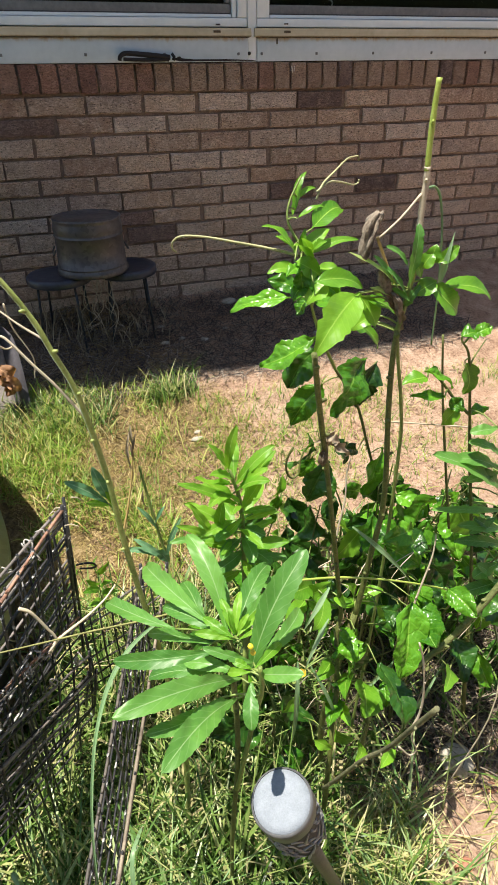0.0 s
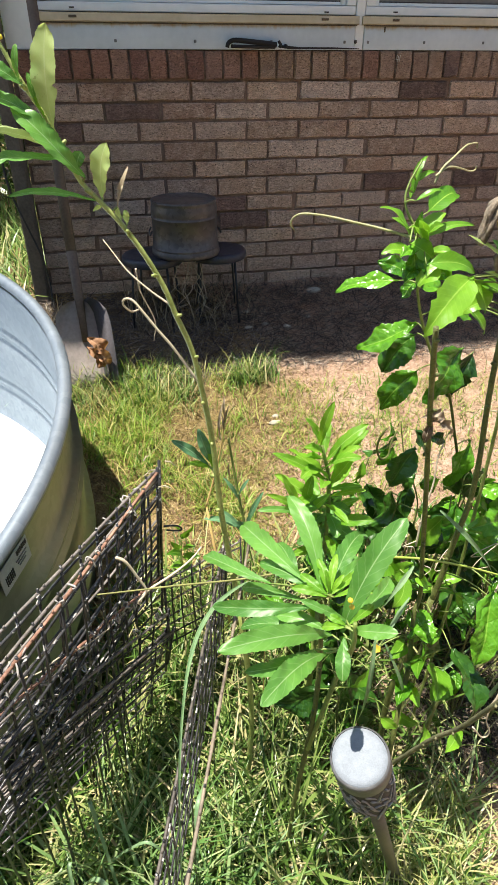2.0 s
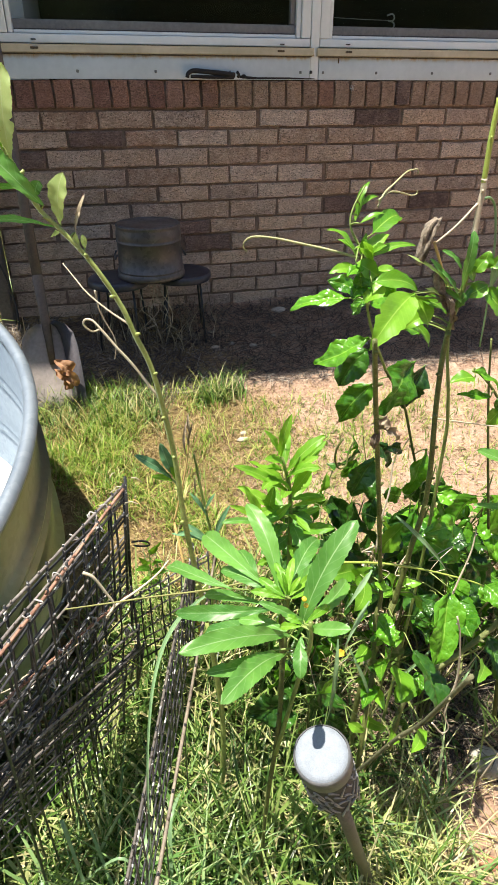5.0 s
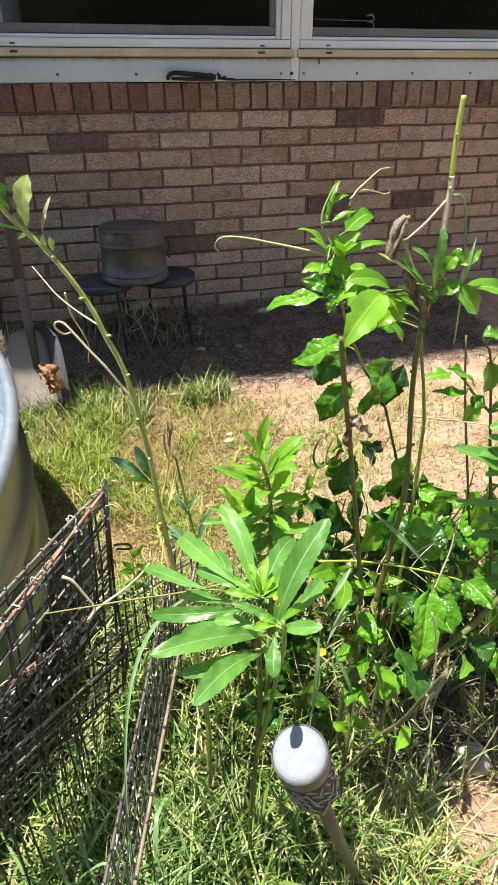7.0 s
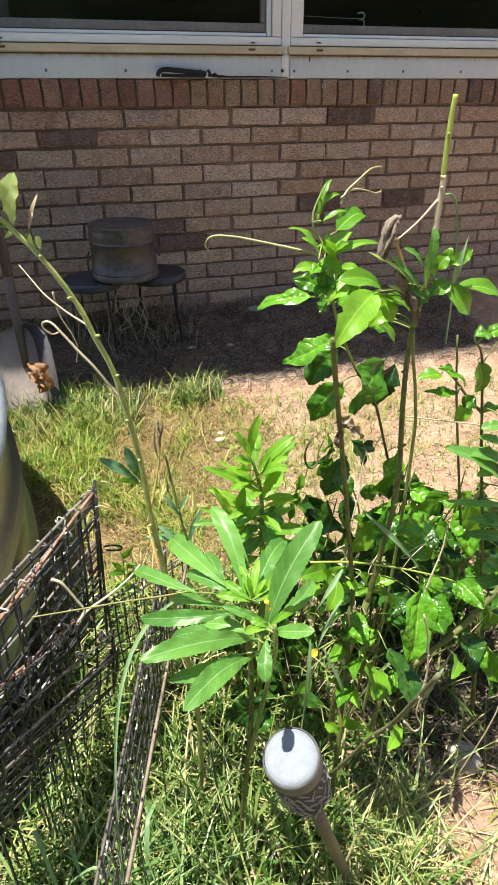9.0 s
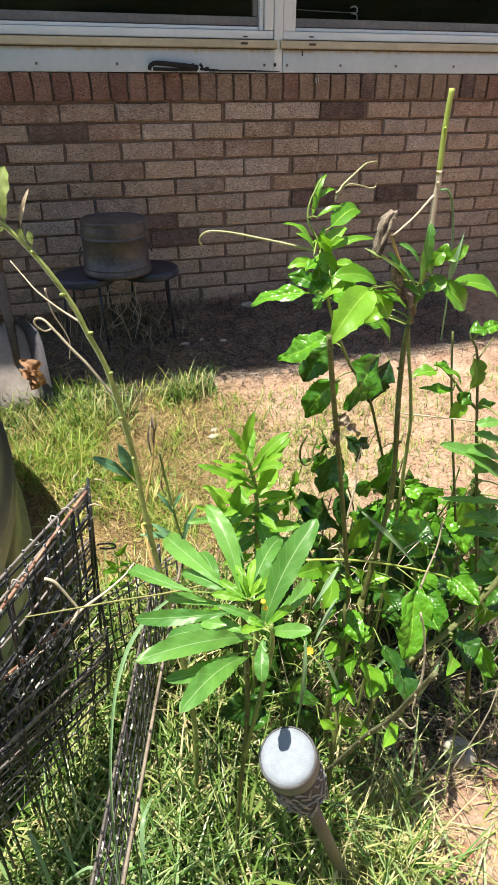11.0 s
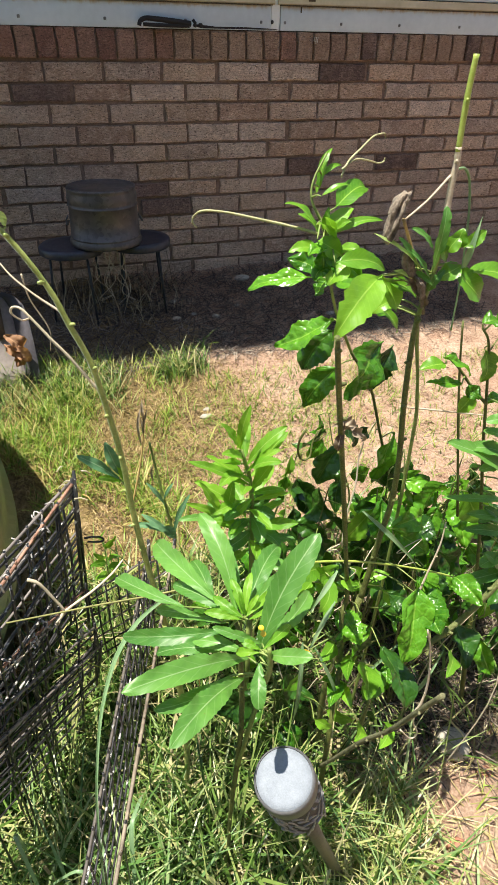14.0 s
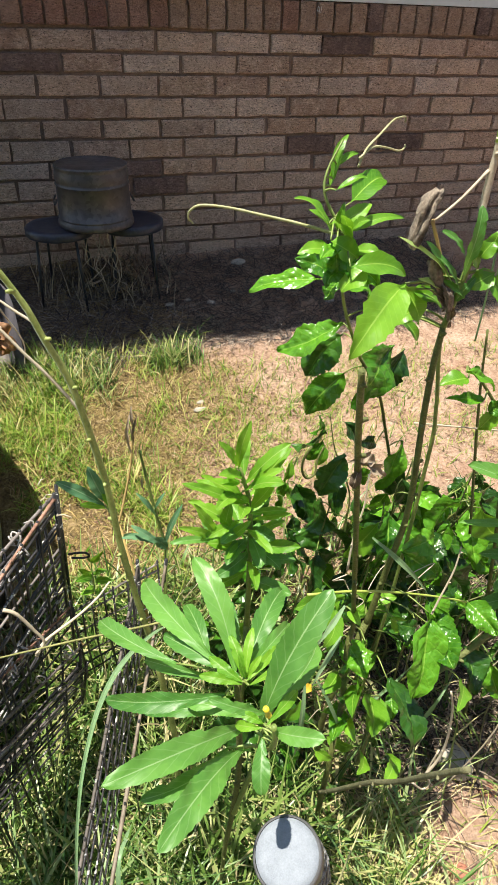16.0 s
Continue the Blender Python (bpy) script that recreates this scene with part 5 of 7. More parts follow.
for axis, fat, seed_ in ((((0.273, -1.935, 0.730), (0.268, -1.936, 0.722), (0.263, -1.937, 0.706), (0.259, -1.936, 0.690), (0.2595, -1.935, 0.682)), 0.0078, 3.0), (((0.283, -1.935, 0.672), (0.290, -1.936, 0.655), (0.300, -1.935, 0.630)), 0.0060, 8.0), (((0.296, -1.940, 0.648), (0.304, -1.941, 0.634), (0.310, -1.940, 0.612)), 0.0045, 5.0)):
    bm = bmesh.new()
    line = smooth_line(axis, 7)
    rings = []
    for i, p in enumerate(line):
        s_ = i / (len(line) - 1)
        ring = []
        for q in range(22):
            a = 6.2832 * q / 22
            crease = 0.75 * noise.noise(Vector((math.cos(a) * 3.6, math.sin(a) * 3.6, s_ * 3.4 + seed_))) + 0.30 * math.sin(7 * a + 9 * s_ + seed_)
            w = fat * (0.10 + 0.9 * math.sin(math.pi * min(1.0, 0.12 + 0.86 * s_)) ** 0.8) * (1 - 0.25 * s_) * (1 + crease)
            ring.append(bm.verts.new(p + Vector((w * math.cos(a), w * math.sin(a), 0.35 * w * math.sin(3 * a + seed_)))))
        rings.append(ring)
    for ra, rb in zip(rings, rings[1:]):
        for q in range(22):
            bm.faces.new((ra[q], ra[(q + 1) % 22], rb[(q + 1) % 22], rb[q]))
    bm.faces.new(rings[0][::-1]), bm.faces.new(rings[-1])
    part("dried_pod", bm, HUSK, tall, "crumpled grey-brown dried leaves")
leaf(tall, DRY_LEAF, (0.291, -1.935, 0.638), (0.317, -1.935, 0.612), 0.009, wavy=0.8, fold=0.8)
leaf(tall, DRY_LEAF, (0.277, -1.935, 0.648), (0.317, -1.935, 0.602), 0.008, wavy=0.8, fold=0.8)
leaf(tall, DRY_LEAF, (0.283, -1.935, 0.654), (0.307, -1.935, 0.620), 0.009, wavy=0.8, fold=0.8)
stem(tall, "dry_blade", STRAP, [(0.351, -1.900, 0.742), (0.361, -1.897, 0.741), (0.372, -1.893, 0.729), (0.382, -1.890, 0.697), (0.389, -1.887, 0.658), (0.396, -1.883, 0.608), (0.400, -1.880, 0.551)], 0.0015, 0.0011)
vine = thing("climbing_vine", (0.27, -1.88, -0.3), "leafy climbing vine with glossy crinkled leaves and curling tendrils", "vine")
stem(vine, "broken_stem", DARK_STEM, [(0.249, -1.990, 0.082), (0.248, -1.976, 0.179), (0.255, -1.970, 0.211), (0.238, -1.984, 0.289), (0.209, -2.010, 0.412), (0.183, -2.035, 0.512), (0.159, -2.061, 0.594), (0.138, -2.087, 0.663)], 0.0036, 0.0026, nodes=True)
stem(vine, "broken_stem", DARK_STEM, [(0.245, -1.995, -0.31), (0.249, -1.990, 0.084)], 0.0045, 0.0037)
stem(vine, "stem", DARK_STEM, [(0.440, -1.660, -0.30), (0.534, -1.660, 0.050), (0.490, -1.670, 0.161), (0.446, -1.685, 0.275), (0.406, -1.700, 0.376), (0.347, -1.730, 0.459)], 0.0030, 0.0024, nodes=True)
stem(vine, "stem", STEM, [(0.347, -1.730, 0.459), (0.298, -1.765, 0.541), (0.264, -1.800, 0.611), (0.243, -1.830, 0.665), (0.224, -1.826, 0.700), (0.226, -1.820, 0.721), (0.243, -1.812, 0.747)], 0.0024, 0.0010)
leaf(vine, VINE_YOUNG, (0.262, -1.930, 0.649), (0.193, -1.970, 0.602), 0.036)
leaf(vine, VINE_YOUNG, (0.232, -1.880, 0.649), (0.294, -1.880, 0.635), 0.021)
leaf(vine, VINE_YOUNG, (0.252, -1.875, 0.645), (0.228, -1.875, 0.623), 0.029)
leaf(vine, VINE_YOUNG, (0.218, -1.860, 0.669), (0.250, -1.860, 0.649), 0.022)
leaf(vine, VINE_YOUNG, (0.227, -1.850, 0.654), (0.189, -1.850, 0.655), 0.016)
leaf(vine, VINE_LEAF, (0.425, -1.685, 0.447), (0.345, -1.740, 0.381), 0.066, face=(-0.35, -0.85, 0.45), sag=0.05, fold=0.12)
leaf(vine, SHADED_LEAF, (0.453, -1.675, 0.433), (0.415, -1.680, 0.357), 0.044, face=(-0.25, -0.8, 0.3))
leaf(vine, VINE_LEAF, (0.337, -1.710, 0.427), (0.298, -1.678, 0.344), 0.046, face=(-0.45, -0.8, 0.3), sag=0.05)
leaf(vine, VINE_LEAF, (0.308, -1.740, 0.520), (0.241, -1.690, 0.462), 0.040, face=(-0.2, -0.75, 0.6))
leaf(vine, SHADED_LEAF, (0.321, -1.720, 0.495), (0.284, -1.700, 0.424), 0.050, face=(-0.3, -0.9, 0.2))
leaf(vine, SHADED_LEAF, (0.417, -1.700, 0.278), (0.375, -1.710, 0.298), 0.022, face=(-0.2, -0.8, 0.4))
leaf(vine, SHADED_LEAF, (0.353, -1.720, 0.285), (0.315, -1.720, 0.208), 0.046, face=(-0.4, -0.8, 0.3))
leaf(vine, VINE_LEAF, (0.475, -1.690, 0.267), (0.433, -1.700, 0.181), 0.048, face=(0.2, -0.8, 0.5))
leaf(vine, VINE_LEAF, (0.259, -1.800, 0.607), (0.212, -1.790, 0.628), 0.028)
leaf(vine, VINE_LEAF, (0.250, -1.780, 0.598), (0.180, -1.736, 0.573), 0.026)
leaf(vine, VINE_YOUNG, (0.224, -1.840, 0.678), (0.186, -1.840, 0.704), 0.014)
leaf(vine, VINE_YOUNG, (0.237, -1.840, 0.680), (0.268, -1.840, 0.695), 0.016)
leaf(vine, VINE_YOUNG, (0.255, -1.820, 0.691), (0.317, -1.775, 0.699), 0.026)
leaf(vine, VINE_YOUNG, (0.227, -1.840, 0.709), (0.260, -1.840, 0.719), 0.008)
leaf(vine, VINE_YOUNG, (0.241, -1.840, 0.667), (0.307, -1.840, 0.679), 0.011)
leaf(vine, VINE_YOUNG, (0.235, -1.830, 0.665), (0.205, -1.830, 0.690), 0.013)
leaf(vine, VINE_YOUNG, (0.233, -1.840, 0.672), (0.238, -1.840, 0.698), 0.008)
leaf(vine, VINE_YOUNG, (0.235, -1.815, 0.713), (0.255, -1.800, 0.750), 0.009)
leaf(vine, VINE_YOUNG, (0.241, -1.810, 0.723), (0.268, -1.800, 0.732), 0.006)
leaf(vine, VINE_YOUNG, (0.233, -1.815, 0.706), (0.246, -1.805, 0.726), 0.006)
leaf(vine, VINE_LEAF, (0.269, -1.790, 0.600), (0.254, -1.790, 0.577), 0.022)
leaf(vine, VINE_LEAF, (0.277, -1.790, 0.592), (0.325, -1.770, 0.559), 0.031)
leaf(vine, VINE_LEAF, (0.320, -1.780, 0.554), (0.373, -1.770, 0.530), 0.021)
leaf(vine, VINE_LEAF, (0.225, -1.860, 0.658), (0.229, -1.860, 0.630), 0.020)
leaf(vine, VINE_YOUNG, (0.268, -1.920, 0.644), (0.292, -1.920, 0.602), 0.024)
leaf(vine, VINE_YOUNG, (0.274, -1.920, 0.638), (0.314, -1.920, 0.616), 0.017)
leaf(vine, VINE_YOUNG, (0.296, -1.910, 0.613), (0.267, -1.910, 0.599), 0.017)
leaf(vine, VINE_YOUNG, (0.282, -1.900, 0.604), (0.310, -1.900, 0.567), 0.014)
leaf(vine, VINE_LEAF, (0.283, -1.880, 0.594), (0.259, -1.880, 0.584), 0.018)
leaf(vine, VINE_LEAF, (0.233, -1.855, 0.658), (0.202, -1.875, 0.656), 0.016)
leaf(vine, VINE_LEAF, (0.231, -1.855, 0.648), (0.242, -1.875, 0.631), 0.021)
leaf(vine, VINE_YOUNG, (0.240, -1.855, 0.663), (0.209, -1.875, 0.689), 0.016)
leaf(vine, VINE_YOUNG, (0.247, -1.855, 0.656), (0.266, -1.875, 0.656), 0.016)
leaf(vine, VINE_LEAF, (0.239, -1.855, 0.638), (0.211, -1.875, 0.627), 0.020)
leaf(vine, VINE_YOUNG, (0.240, -1.855, 0.675), (0.249, -1.875, 0.690), 0.013)
leaf(vine, VINE_YOUNG, (0.239, -1.855, 0.669), (0.218, -1.875, 0.696), 0.011)
leaf(vine, VINE_LEAF, (0.253, -1.855, 0.637), (0.270, -1.875, 0.623), 0.019)
stem(vine, "tendril", TENDRIL, [(0.269, -1.800, 0.720), (0.281, -1.790, 0.734), (0.308, -1.765, 0.743), (0.338, -1.735, 0.751), (0.357, -1.715, 0.751), (0.372, -1.703, 0.750), (0.375, -1.700, 0.744)], 0.0014, 0.0009)
stem(vine, "tendril", TENDRIL, [(0.269, -1.800, 0.728), (0.294, -1.780, 0.734), (0.322, -1.760, 0.729), (0.347, -1.740, 0.722), (0.360, -1.730, 0.722), (0.361, -1.730, 0.726)], 0.0012, 0.0009)
for k, (dx, dz) in enumerate(((-0.012, 0.012), (0.010, 0.004), (-0.006, -0.016), (0.016, -0.010), (0.004, 0.020))):
    leaf(vine, DRY_LEAF, (0.179, -2.040, 0.545), (0.179 + 1.2 * dx, -2.046, 0.541 + 1.1 * dz), 0.009, sag=0.3, fold=0.9, wavy=0.9, name="dried_scrap")
stem(vine, "tendril", TENDRIL, [(0.230, -1.840, 0.669), (0.194, -1.834, 0.679), (0.160, -1.829, 0.687), (0.128, -1.823, 0.694), (0.103, -1.817, 0.696), (0.094, -1.811, 0.690), (0.093, -1.806, 0.682), (0.099, -1.800, 0.675)], 0.0017, 0.0009)
weed_c = thing("broad_leaf_weed", (0.62, -1.9, -0.31), "green broad-leaved weed with thin dark branching stems among the vines", "plant")
stem(weed_c, "stem", DARK_STEM, [(0.545, -1.900, 0.098), (0.516, -1.900, 0.232), (0.483, -1.900, 0.368), (0.464, -1.900, 0.456), (0.446, -1.900, 0.534), (0.430, -1.900, 0.559)], 0.0030, 0.0014)
stem(weed_c, "stem", DARK_STEM, [(0.62, -1.9, -0.35), (0.543, -1.900, 0.105)], 0.005, 0.003)
stem(weed_c, "stem", DARK_STEM, [(0.508, -1.860, 0.203), (0.469, -1.860, 0.367), (0.445, -1.860, 0.474), (0.431, -1.860, 0.552)], 0.0023, 0.0014)
stem(weed_c, "stem", DARK_STEM, [(0.466, -1.900, 0.446), (0.444, -1.893, 0.469), (0.420, -1.887, 0.499), (0.399, -1.880, 0.519)], 0.0024, 0.0015)
stem(weed_c, "stem", DARK_STEM, [(0.449, -1.900, 0.524), (0.464, -1.890, 0.531), (0.484, -1.880, 0.545)], 0.0012, 0.0009)
stem(weed_c, "stem", TWIG, [(0.345, -1.880, 0.450), (0.420, -1.880, 0.430), (0.491, -1.880, 0.411)], 0.0012, 0.0010)
leaf(weed_c, VINE_YOUNG, (0.388, -1.900, 0.516), (0.351, -1.900, 0.513), 0.022)
leaf(weed_c, VINE_LEAF, (0.382, -1.900, 0.525), (0.428, -1.900, 0.492), 0.022)
leaf(weed_c, VINE_LEAF, (0.419, -1.900, 0.482), (0.364, -1.900, 0.493), 0.015)
leaf(weed_c, VINE_YOUNG, (0.440, -1.900, 0.530), (0.447, -1.900, 0.481), 0.029)
leaf(weed_c, VINE_YOUNG, (0.443, -1.900, 0.464), (0.422, -1.900, 0.439), 0.023)
leaf(weed_c, VINE_LEAF, (0.432, -1.900, 0.461), (0.447, -1.900, 0.476), 0.023)
leaf(weed_c, VINE_LEAF, (0.466, -1.900, 0.446), (0.496, -1.900, 0.451), 0.017)
leaf(weed_c, VINE_LEAF, (0.447, -1.900, 0.565), (0.470, -1.900, 0.573), 0.019)
leaf(weed_c, VINE_LEAF, (0.428, -1.900, 0.565), (0.456, -1.900, 0.564), 0.022)
leaf(weed_c, WEED_LEAF, (0.509, -1.950, 0.330), (0.376, -1.950, 0.433), 0.031)
leaf(weed_c, WEED_LEAF, (0.521, -1.950, 0.304), (0.390, -1.950, 0.340), 0.014)
leaf(weed_c, WEED_LEAF, (0.491, -1.950, 0.378), (0.439, -1.950, 0.375), 0.020)
leaf(weed_c, WEED_LEAF, (0.470, -1.950, 0.453), (0.427, -1.950, 0.454), 0.019)
leaf(weed_c, WEED_LEAF, (0.506, -1.950, 0.341), (0.444, -1.950, 0.397), 0.021)
leaf(weed_c, WEED_LEAF, (0.509, -1.950, 0.294), (0.464, -1.950, 0.278), 0.017)
leaf(weed_c, WEED_LEAF, (0.542, -1.950, 0.230), (0.441, -1.950, 0.270), 0.021)
leaf(weed_c, WEED_LEAF, (0.536, -1.950, 0.197), (0.493, -1.950, 0.179), 0.027)
leaf(weed_c, WEED_LEAF, (0.505, -1.950, 0.273), (0.467, -1.950, 0.304), 0.018)
leaf(weed_c, WEED_LEAF, (0.496, -1.950, 0.377), (0.408, -1.950, 0.418), 0.026)
leaf(weed_c, WEED_LEAF, (0.534, -1.950, 0.261), (0.439, -1.950, 0.300), 0.020)
leaf(weed_c, WEED_LEAF, (0.487, -1.950, 0.407), (0.429, -1.950, 0.440), 0.020)
leaf(weed_c, WEED_LEAF, (0.553, -1.950, 0.155), (0.473, -1.950, 0.154), 0.027)
leaf(weed_c, WEED_LEAF, (0.542, -1.950, 0.133), (0.491, -1.950, 0.209), 0.025)
bush = thing("low_vine", (0.33, -1.95, -0.31), "dense low vine with dark glossy crinkled leaves over dry ground", "vine")
leaf(bush, VINE_LEAF, (0.348, -1.990, 0.231), (0.311, -2.045, 0.141), 0.048)
leaf(bush, VINE_LEAF, (0.361, -1.990, 0.197), (0.363, -2.045, 0.181), 0.045)
leaf(bush, VINE_YOUNG, (0.286, -1.995, 0.087), (0.262, -2.050, 0.083), 0.038)
leaf(bush, VINE_YOUNG, (0.286, -1.980, 0.082), (0.237, -2.035, 0.117), 0.025)
leaf(bush, VINE_YOUNG, (0.327, -2.030, -0.036), (0.285, -2.071, -0.019), 0.022)
leaf(bush, VINE_YOUNG, (0.313, -2.030, -0.026), (0.307, -2.071, 0.001), 0.014)
leaf(bush, VINE_YOUNG, (0.294, -2.000, -0.068), (0.263, -2.041, -0.036), 0.023)
leaf(bush, VINE_LEAF, (0.255, -1.950, 0.161), (0.267, -2.005, 0.144), 0.033)
leaf(bush, VINE_LEAF, (0.303, -1.940, 0.109), (0.234, -1.995, 0.156), 0.031)
leaf(bush, VINE_YOUNG, (0.325, -1.890, 0.142), (0.366, -1.905, 0.155), 0.020)
leaf(bush, VINE_YOUNG, (0.325, -1.890, 0.142), (0.332, -1.905, 0.185), 0.018)
leaf(bush, VINE_YOUNG, (0.323, -1.890, 0.139), (0.289, -1.905, 0.196), 0.016)
leaf(bush, VINE_YOUNG, (0.325, -1.890, 0.135), (0.360, -1.905, 0.122), 0.014)
leaf(bush, VINE_YOUNG, (0.325, -1.890, 0.135), (0.295, -1.905, 0.140), 0.017)
leaf(bush, VINE_YOUNG, (0.225, -1.940, 0.247), (0.174, -1.960, 0.264), 0.027)
leaf(bush, VINE_YOUNG, (0.217, -1.940, 0.232), (0.241, -1.960, 0.266), 0.027)
leaf(bush, VINE_YOUNG, (0.218, -1.940, 0.221), (0.244, -1.960, 0.207), 0.024)
leaf(bush, VINE_YOUNG, (0.214, -1.940, 0.222), (0.176, -1.960, 0.220), 0.021)
leaf(bush, VINE_YOUNG, (0.442, -2.000, 0.047), (0.387, -2.055, 0.089), 0.023)
leaf(bush, VINE_LEAF, (0.268, -1.970, 0.021), (0.221, -2.025, 0.045), 0.028)
leaf(bush, VINE_LEAF, (0.406, -1.900, 0.264), (0.340, -1.920, 0.274), 0.034)
leaf(bush, VINE_LEAF, (0.355, -1.900, 0.249), (0.410, -1.920, 0.205), 0.038)
leaf(bush, VINE_LEAF, (0.438, -1.960, 0.186), (0.453, -2.015, 0.175), 0.034)
leaf(bush, VINE_YOUNG, (0.306, -1.995, 0.069), (0.279, -2.020, 0.034), 0.036)
leaf(bush, YELLOW_LEAF, (0.195, -1.990, 0.143), (0.181, -2.000, 0.146), 0.011)
stem(bush, "stem", BRANCH, [(0.501, -2.000, 0.222), (0.478, -1.995, 0.171), (0.444, -1.990, 0.115), (0.405, -1.985, 0.070), (0.354, -1.980, 0.021), (0.325, -1.975, -0.047), (0.321, -1.970, -0.176)], 0.0050, 0.0041, nodes=True)
stem(bush, "dead_branch", DEAD, [(0.245, -1.985, -0.20), (0.240, -2.031, -0.090), (0.236, -2.095, 0.070), (0.234, -2.138, 0.164), (0.226, -2.180, 0.270), (0.217, -2.215, 0.357)], 0.0033, 0.0027, nodes=True)
stem(bush, "dead_branch", TWIG, [(0.236, -2.165, 0.234), (0.245, -2.165, 0.261), (0.245, -2.165, 0.298), (0.236, -2.165, 0.352), (0.226, -2.165, 0.385)], 0.0015, 0.0009, nodes=True)
stem(bush, "dead_branch", TWIG, [(0.241, -2.150, 0.183), (0.259, -2.150, 0.156), (0.267, -2.150, 0.164), (0.256, -2.150, 0.195), (0.260, -2.150, 0.240)], 0.0011, 0.0009)
stem(bush, "dead_branch", TWIG, [(0.364, -1.970, 0.095), (0.373, -1.965, 0.138), (0.388, -1.960, 0.201), (0.403, -1.955, 0.254), (0.407, -1.950, 0.292)], 0.0020, 0.0010, nodes=True)
stem(bush, "dead_branch", TWIG, [(0.277, -1.900, 0.236), (0.281, -1.895, 0.291), (0.291, -1.890, 0.341), (0.293, -1.885, 0.377), (0.300, -1.880, 0.401)], 0.0017, 0.0008, nodes=True)
stem(bush, "grass_stalk", PALE_STEM, [(0.184, -1.970, 0.298), (0.254, -1.965, 0.275), (0.332, -1.960, 0.239), (0.421, -1.955, 0.190), (0.486, -1.950, 0.144)], 0.0016, 0.0014)
leaf(bush, STRAP, (0.277, -1.940, 0.336), (0.368, -1.960, 0.224), 0.009, fold=0.4)
leaf(bush, STRAP, (0.389, -2.000, -0.037), (0.445, -1.980, 0.043), 0.008, fold=0.4)
leaf(bush, STRAP, (0.217, -2.000, 0.303), (0.179, -2.010, 0.248), 0.009, fold=0.4)
leaf(bush, STRAP, (0.169, -2.020, 0.208), (0.158, -2.030, 0.039), 0.009, fold=0.4)
leaf(bush, STRAP, (0.207, -1.980, 0.137), (0.259, -1.990, -0.036), 0.007, fold=0.4)
leaf(bush, STRAP, (0.293, -1.980, 0.024), (0.379, -1.970, 0.096), 0.007, fold=0.4)
leaf(bush, STRAP, (0.220, -2.000, 0.246), (0.184, -2.010, 0.168), 0.008, fold=0.4)
def arching_blade(plant, root, tip, rise, width, seed):
    """One long grass blade from its root over an arch to its tip."""
    rnd = random.Random(seed)
    a, b = Vector(root), Vector(tip)
    mid = (a + b) / 2 + Vector((rnd.uniform(-0.02, 0.02), rnd.uniform(-0.02, 0.02), rise))
    line = smooth_line([a, a.lerp(mid, 0.5) + Vector((0, 0, 0.25 * rise)), mid + Vector((0, 0, 0.1 * rise)), mid.lerp(b, 0.55) + Vector((0, 0, 0.12 * rise)), b], 4)
    bm = bmesh.new()
    uvl = bm.loops.layers.uv.new("UVMap")
    across = (b - a).cross(Vector((0, 0, 1))).normalized()
    rows = []
    for i, p in enumerate(line):
        w = width * (0.35 + 0.65 * math.sin(math.pi * min(1.0, 0.15 + 0.8 * i / len(line)))) * (1.0 if i < len(line) - 2 else 0.3)
        rows.append([bm.verts.new(p + across * (w * q) + Vector((0, 0, 0.35 * w * abs(q)))) for q in (-1, 0, 1)])
    for i in range(len(rows) - 1):
        for k in range(2):
            f = bm.faces.new((rows[i][k], rows[i][k + 1], rows[i + 1][k + 1], rows[i + 1][k]))
            for loop, (u, v) in zip(f.loops, ((i, k), (i, k + 1), (i + 1, k + 1), (i + 1, k))):
                loop[uvl].uv = (u / len(rows), v / 2)
    part("blade", bm, STRAP, plant)


long_blades = thing("grass_plant", (-0.2, -2.25, -0.36), "long pale green grass blades arching beside the pen", "grass")
rnd = random.Random(64)
for k in range(14):
    x, y = rnd.uniform(-0.26, -0.06), rnd.uniform(-2.28, -2.05)
    a = rnd.uniform(0, 6.28)
    reach = rnd.uniform(0.06, 0.16)
    arching_blade(long_blades, (x, y, ground_z(x, y) - 0.01), (x + reach * math.cos(a), y + reach * math.sin(a), ground_z(x, y) + rnd.uniform(0.12, 0.26)), rnd.uniform(0.10, 0.20), rnd.uniform(0.0022, 0.0036), 300 + k)
twigs = thing("fallen_twig", (-0.12, -1.86, 0.1), "pale dry forked twig caught on the wire pen", "twig")
stem(twigs, "twig", TWIG, [(-0.156, -1.860, 0.260), (-0.143, -1.862, 0.250), (-0.129, -1.865, 0.219), (-0.120, -1.868, 0.195), (-0.133, -1.870, 0.177)], 0.0024, 0.0017)
stem(twigs, "twig", TWIG, [(-0.133, -1.870, 0.173), (-0.120, -1.852, 0.177), (-0.080, -1.835, 0.187), (-0.050, -1.818, 0.195), (-0.030, -1.800, 0.202)], 0.0025, 0.0013)
stem(twigs, "twig", TWIG, [(-0.284, -1.970, 0.178), (-0.267, -1.952, 0.162), (-0.245, -1.935, 0.163), (-0.213, -1.918, 0.157), (-0.177, -1.900, 0.165)], 0.0012, 0.0008)
stem(bush, "stem", DARK_STEM, [(0.228, -1.850, 0.417), (0.221, -1.847, 0.398), (0.222, -1.843, 0.376), (0.231, -1.840, 0.359), (0.243, -1.837, 0.361), (0.247, -1.833, 0.380), (0.255, -1.830, 0.397)], 0.0018, 0.0013)
seedling = thing("seedling", (-0.03, -1.66, -0.29), "small yellow-green weed sprouting beside the wire pen", "plant")
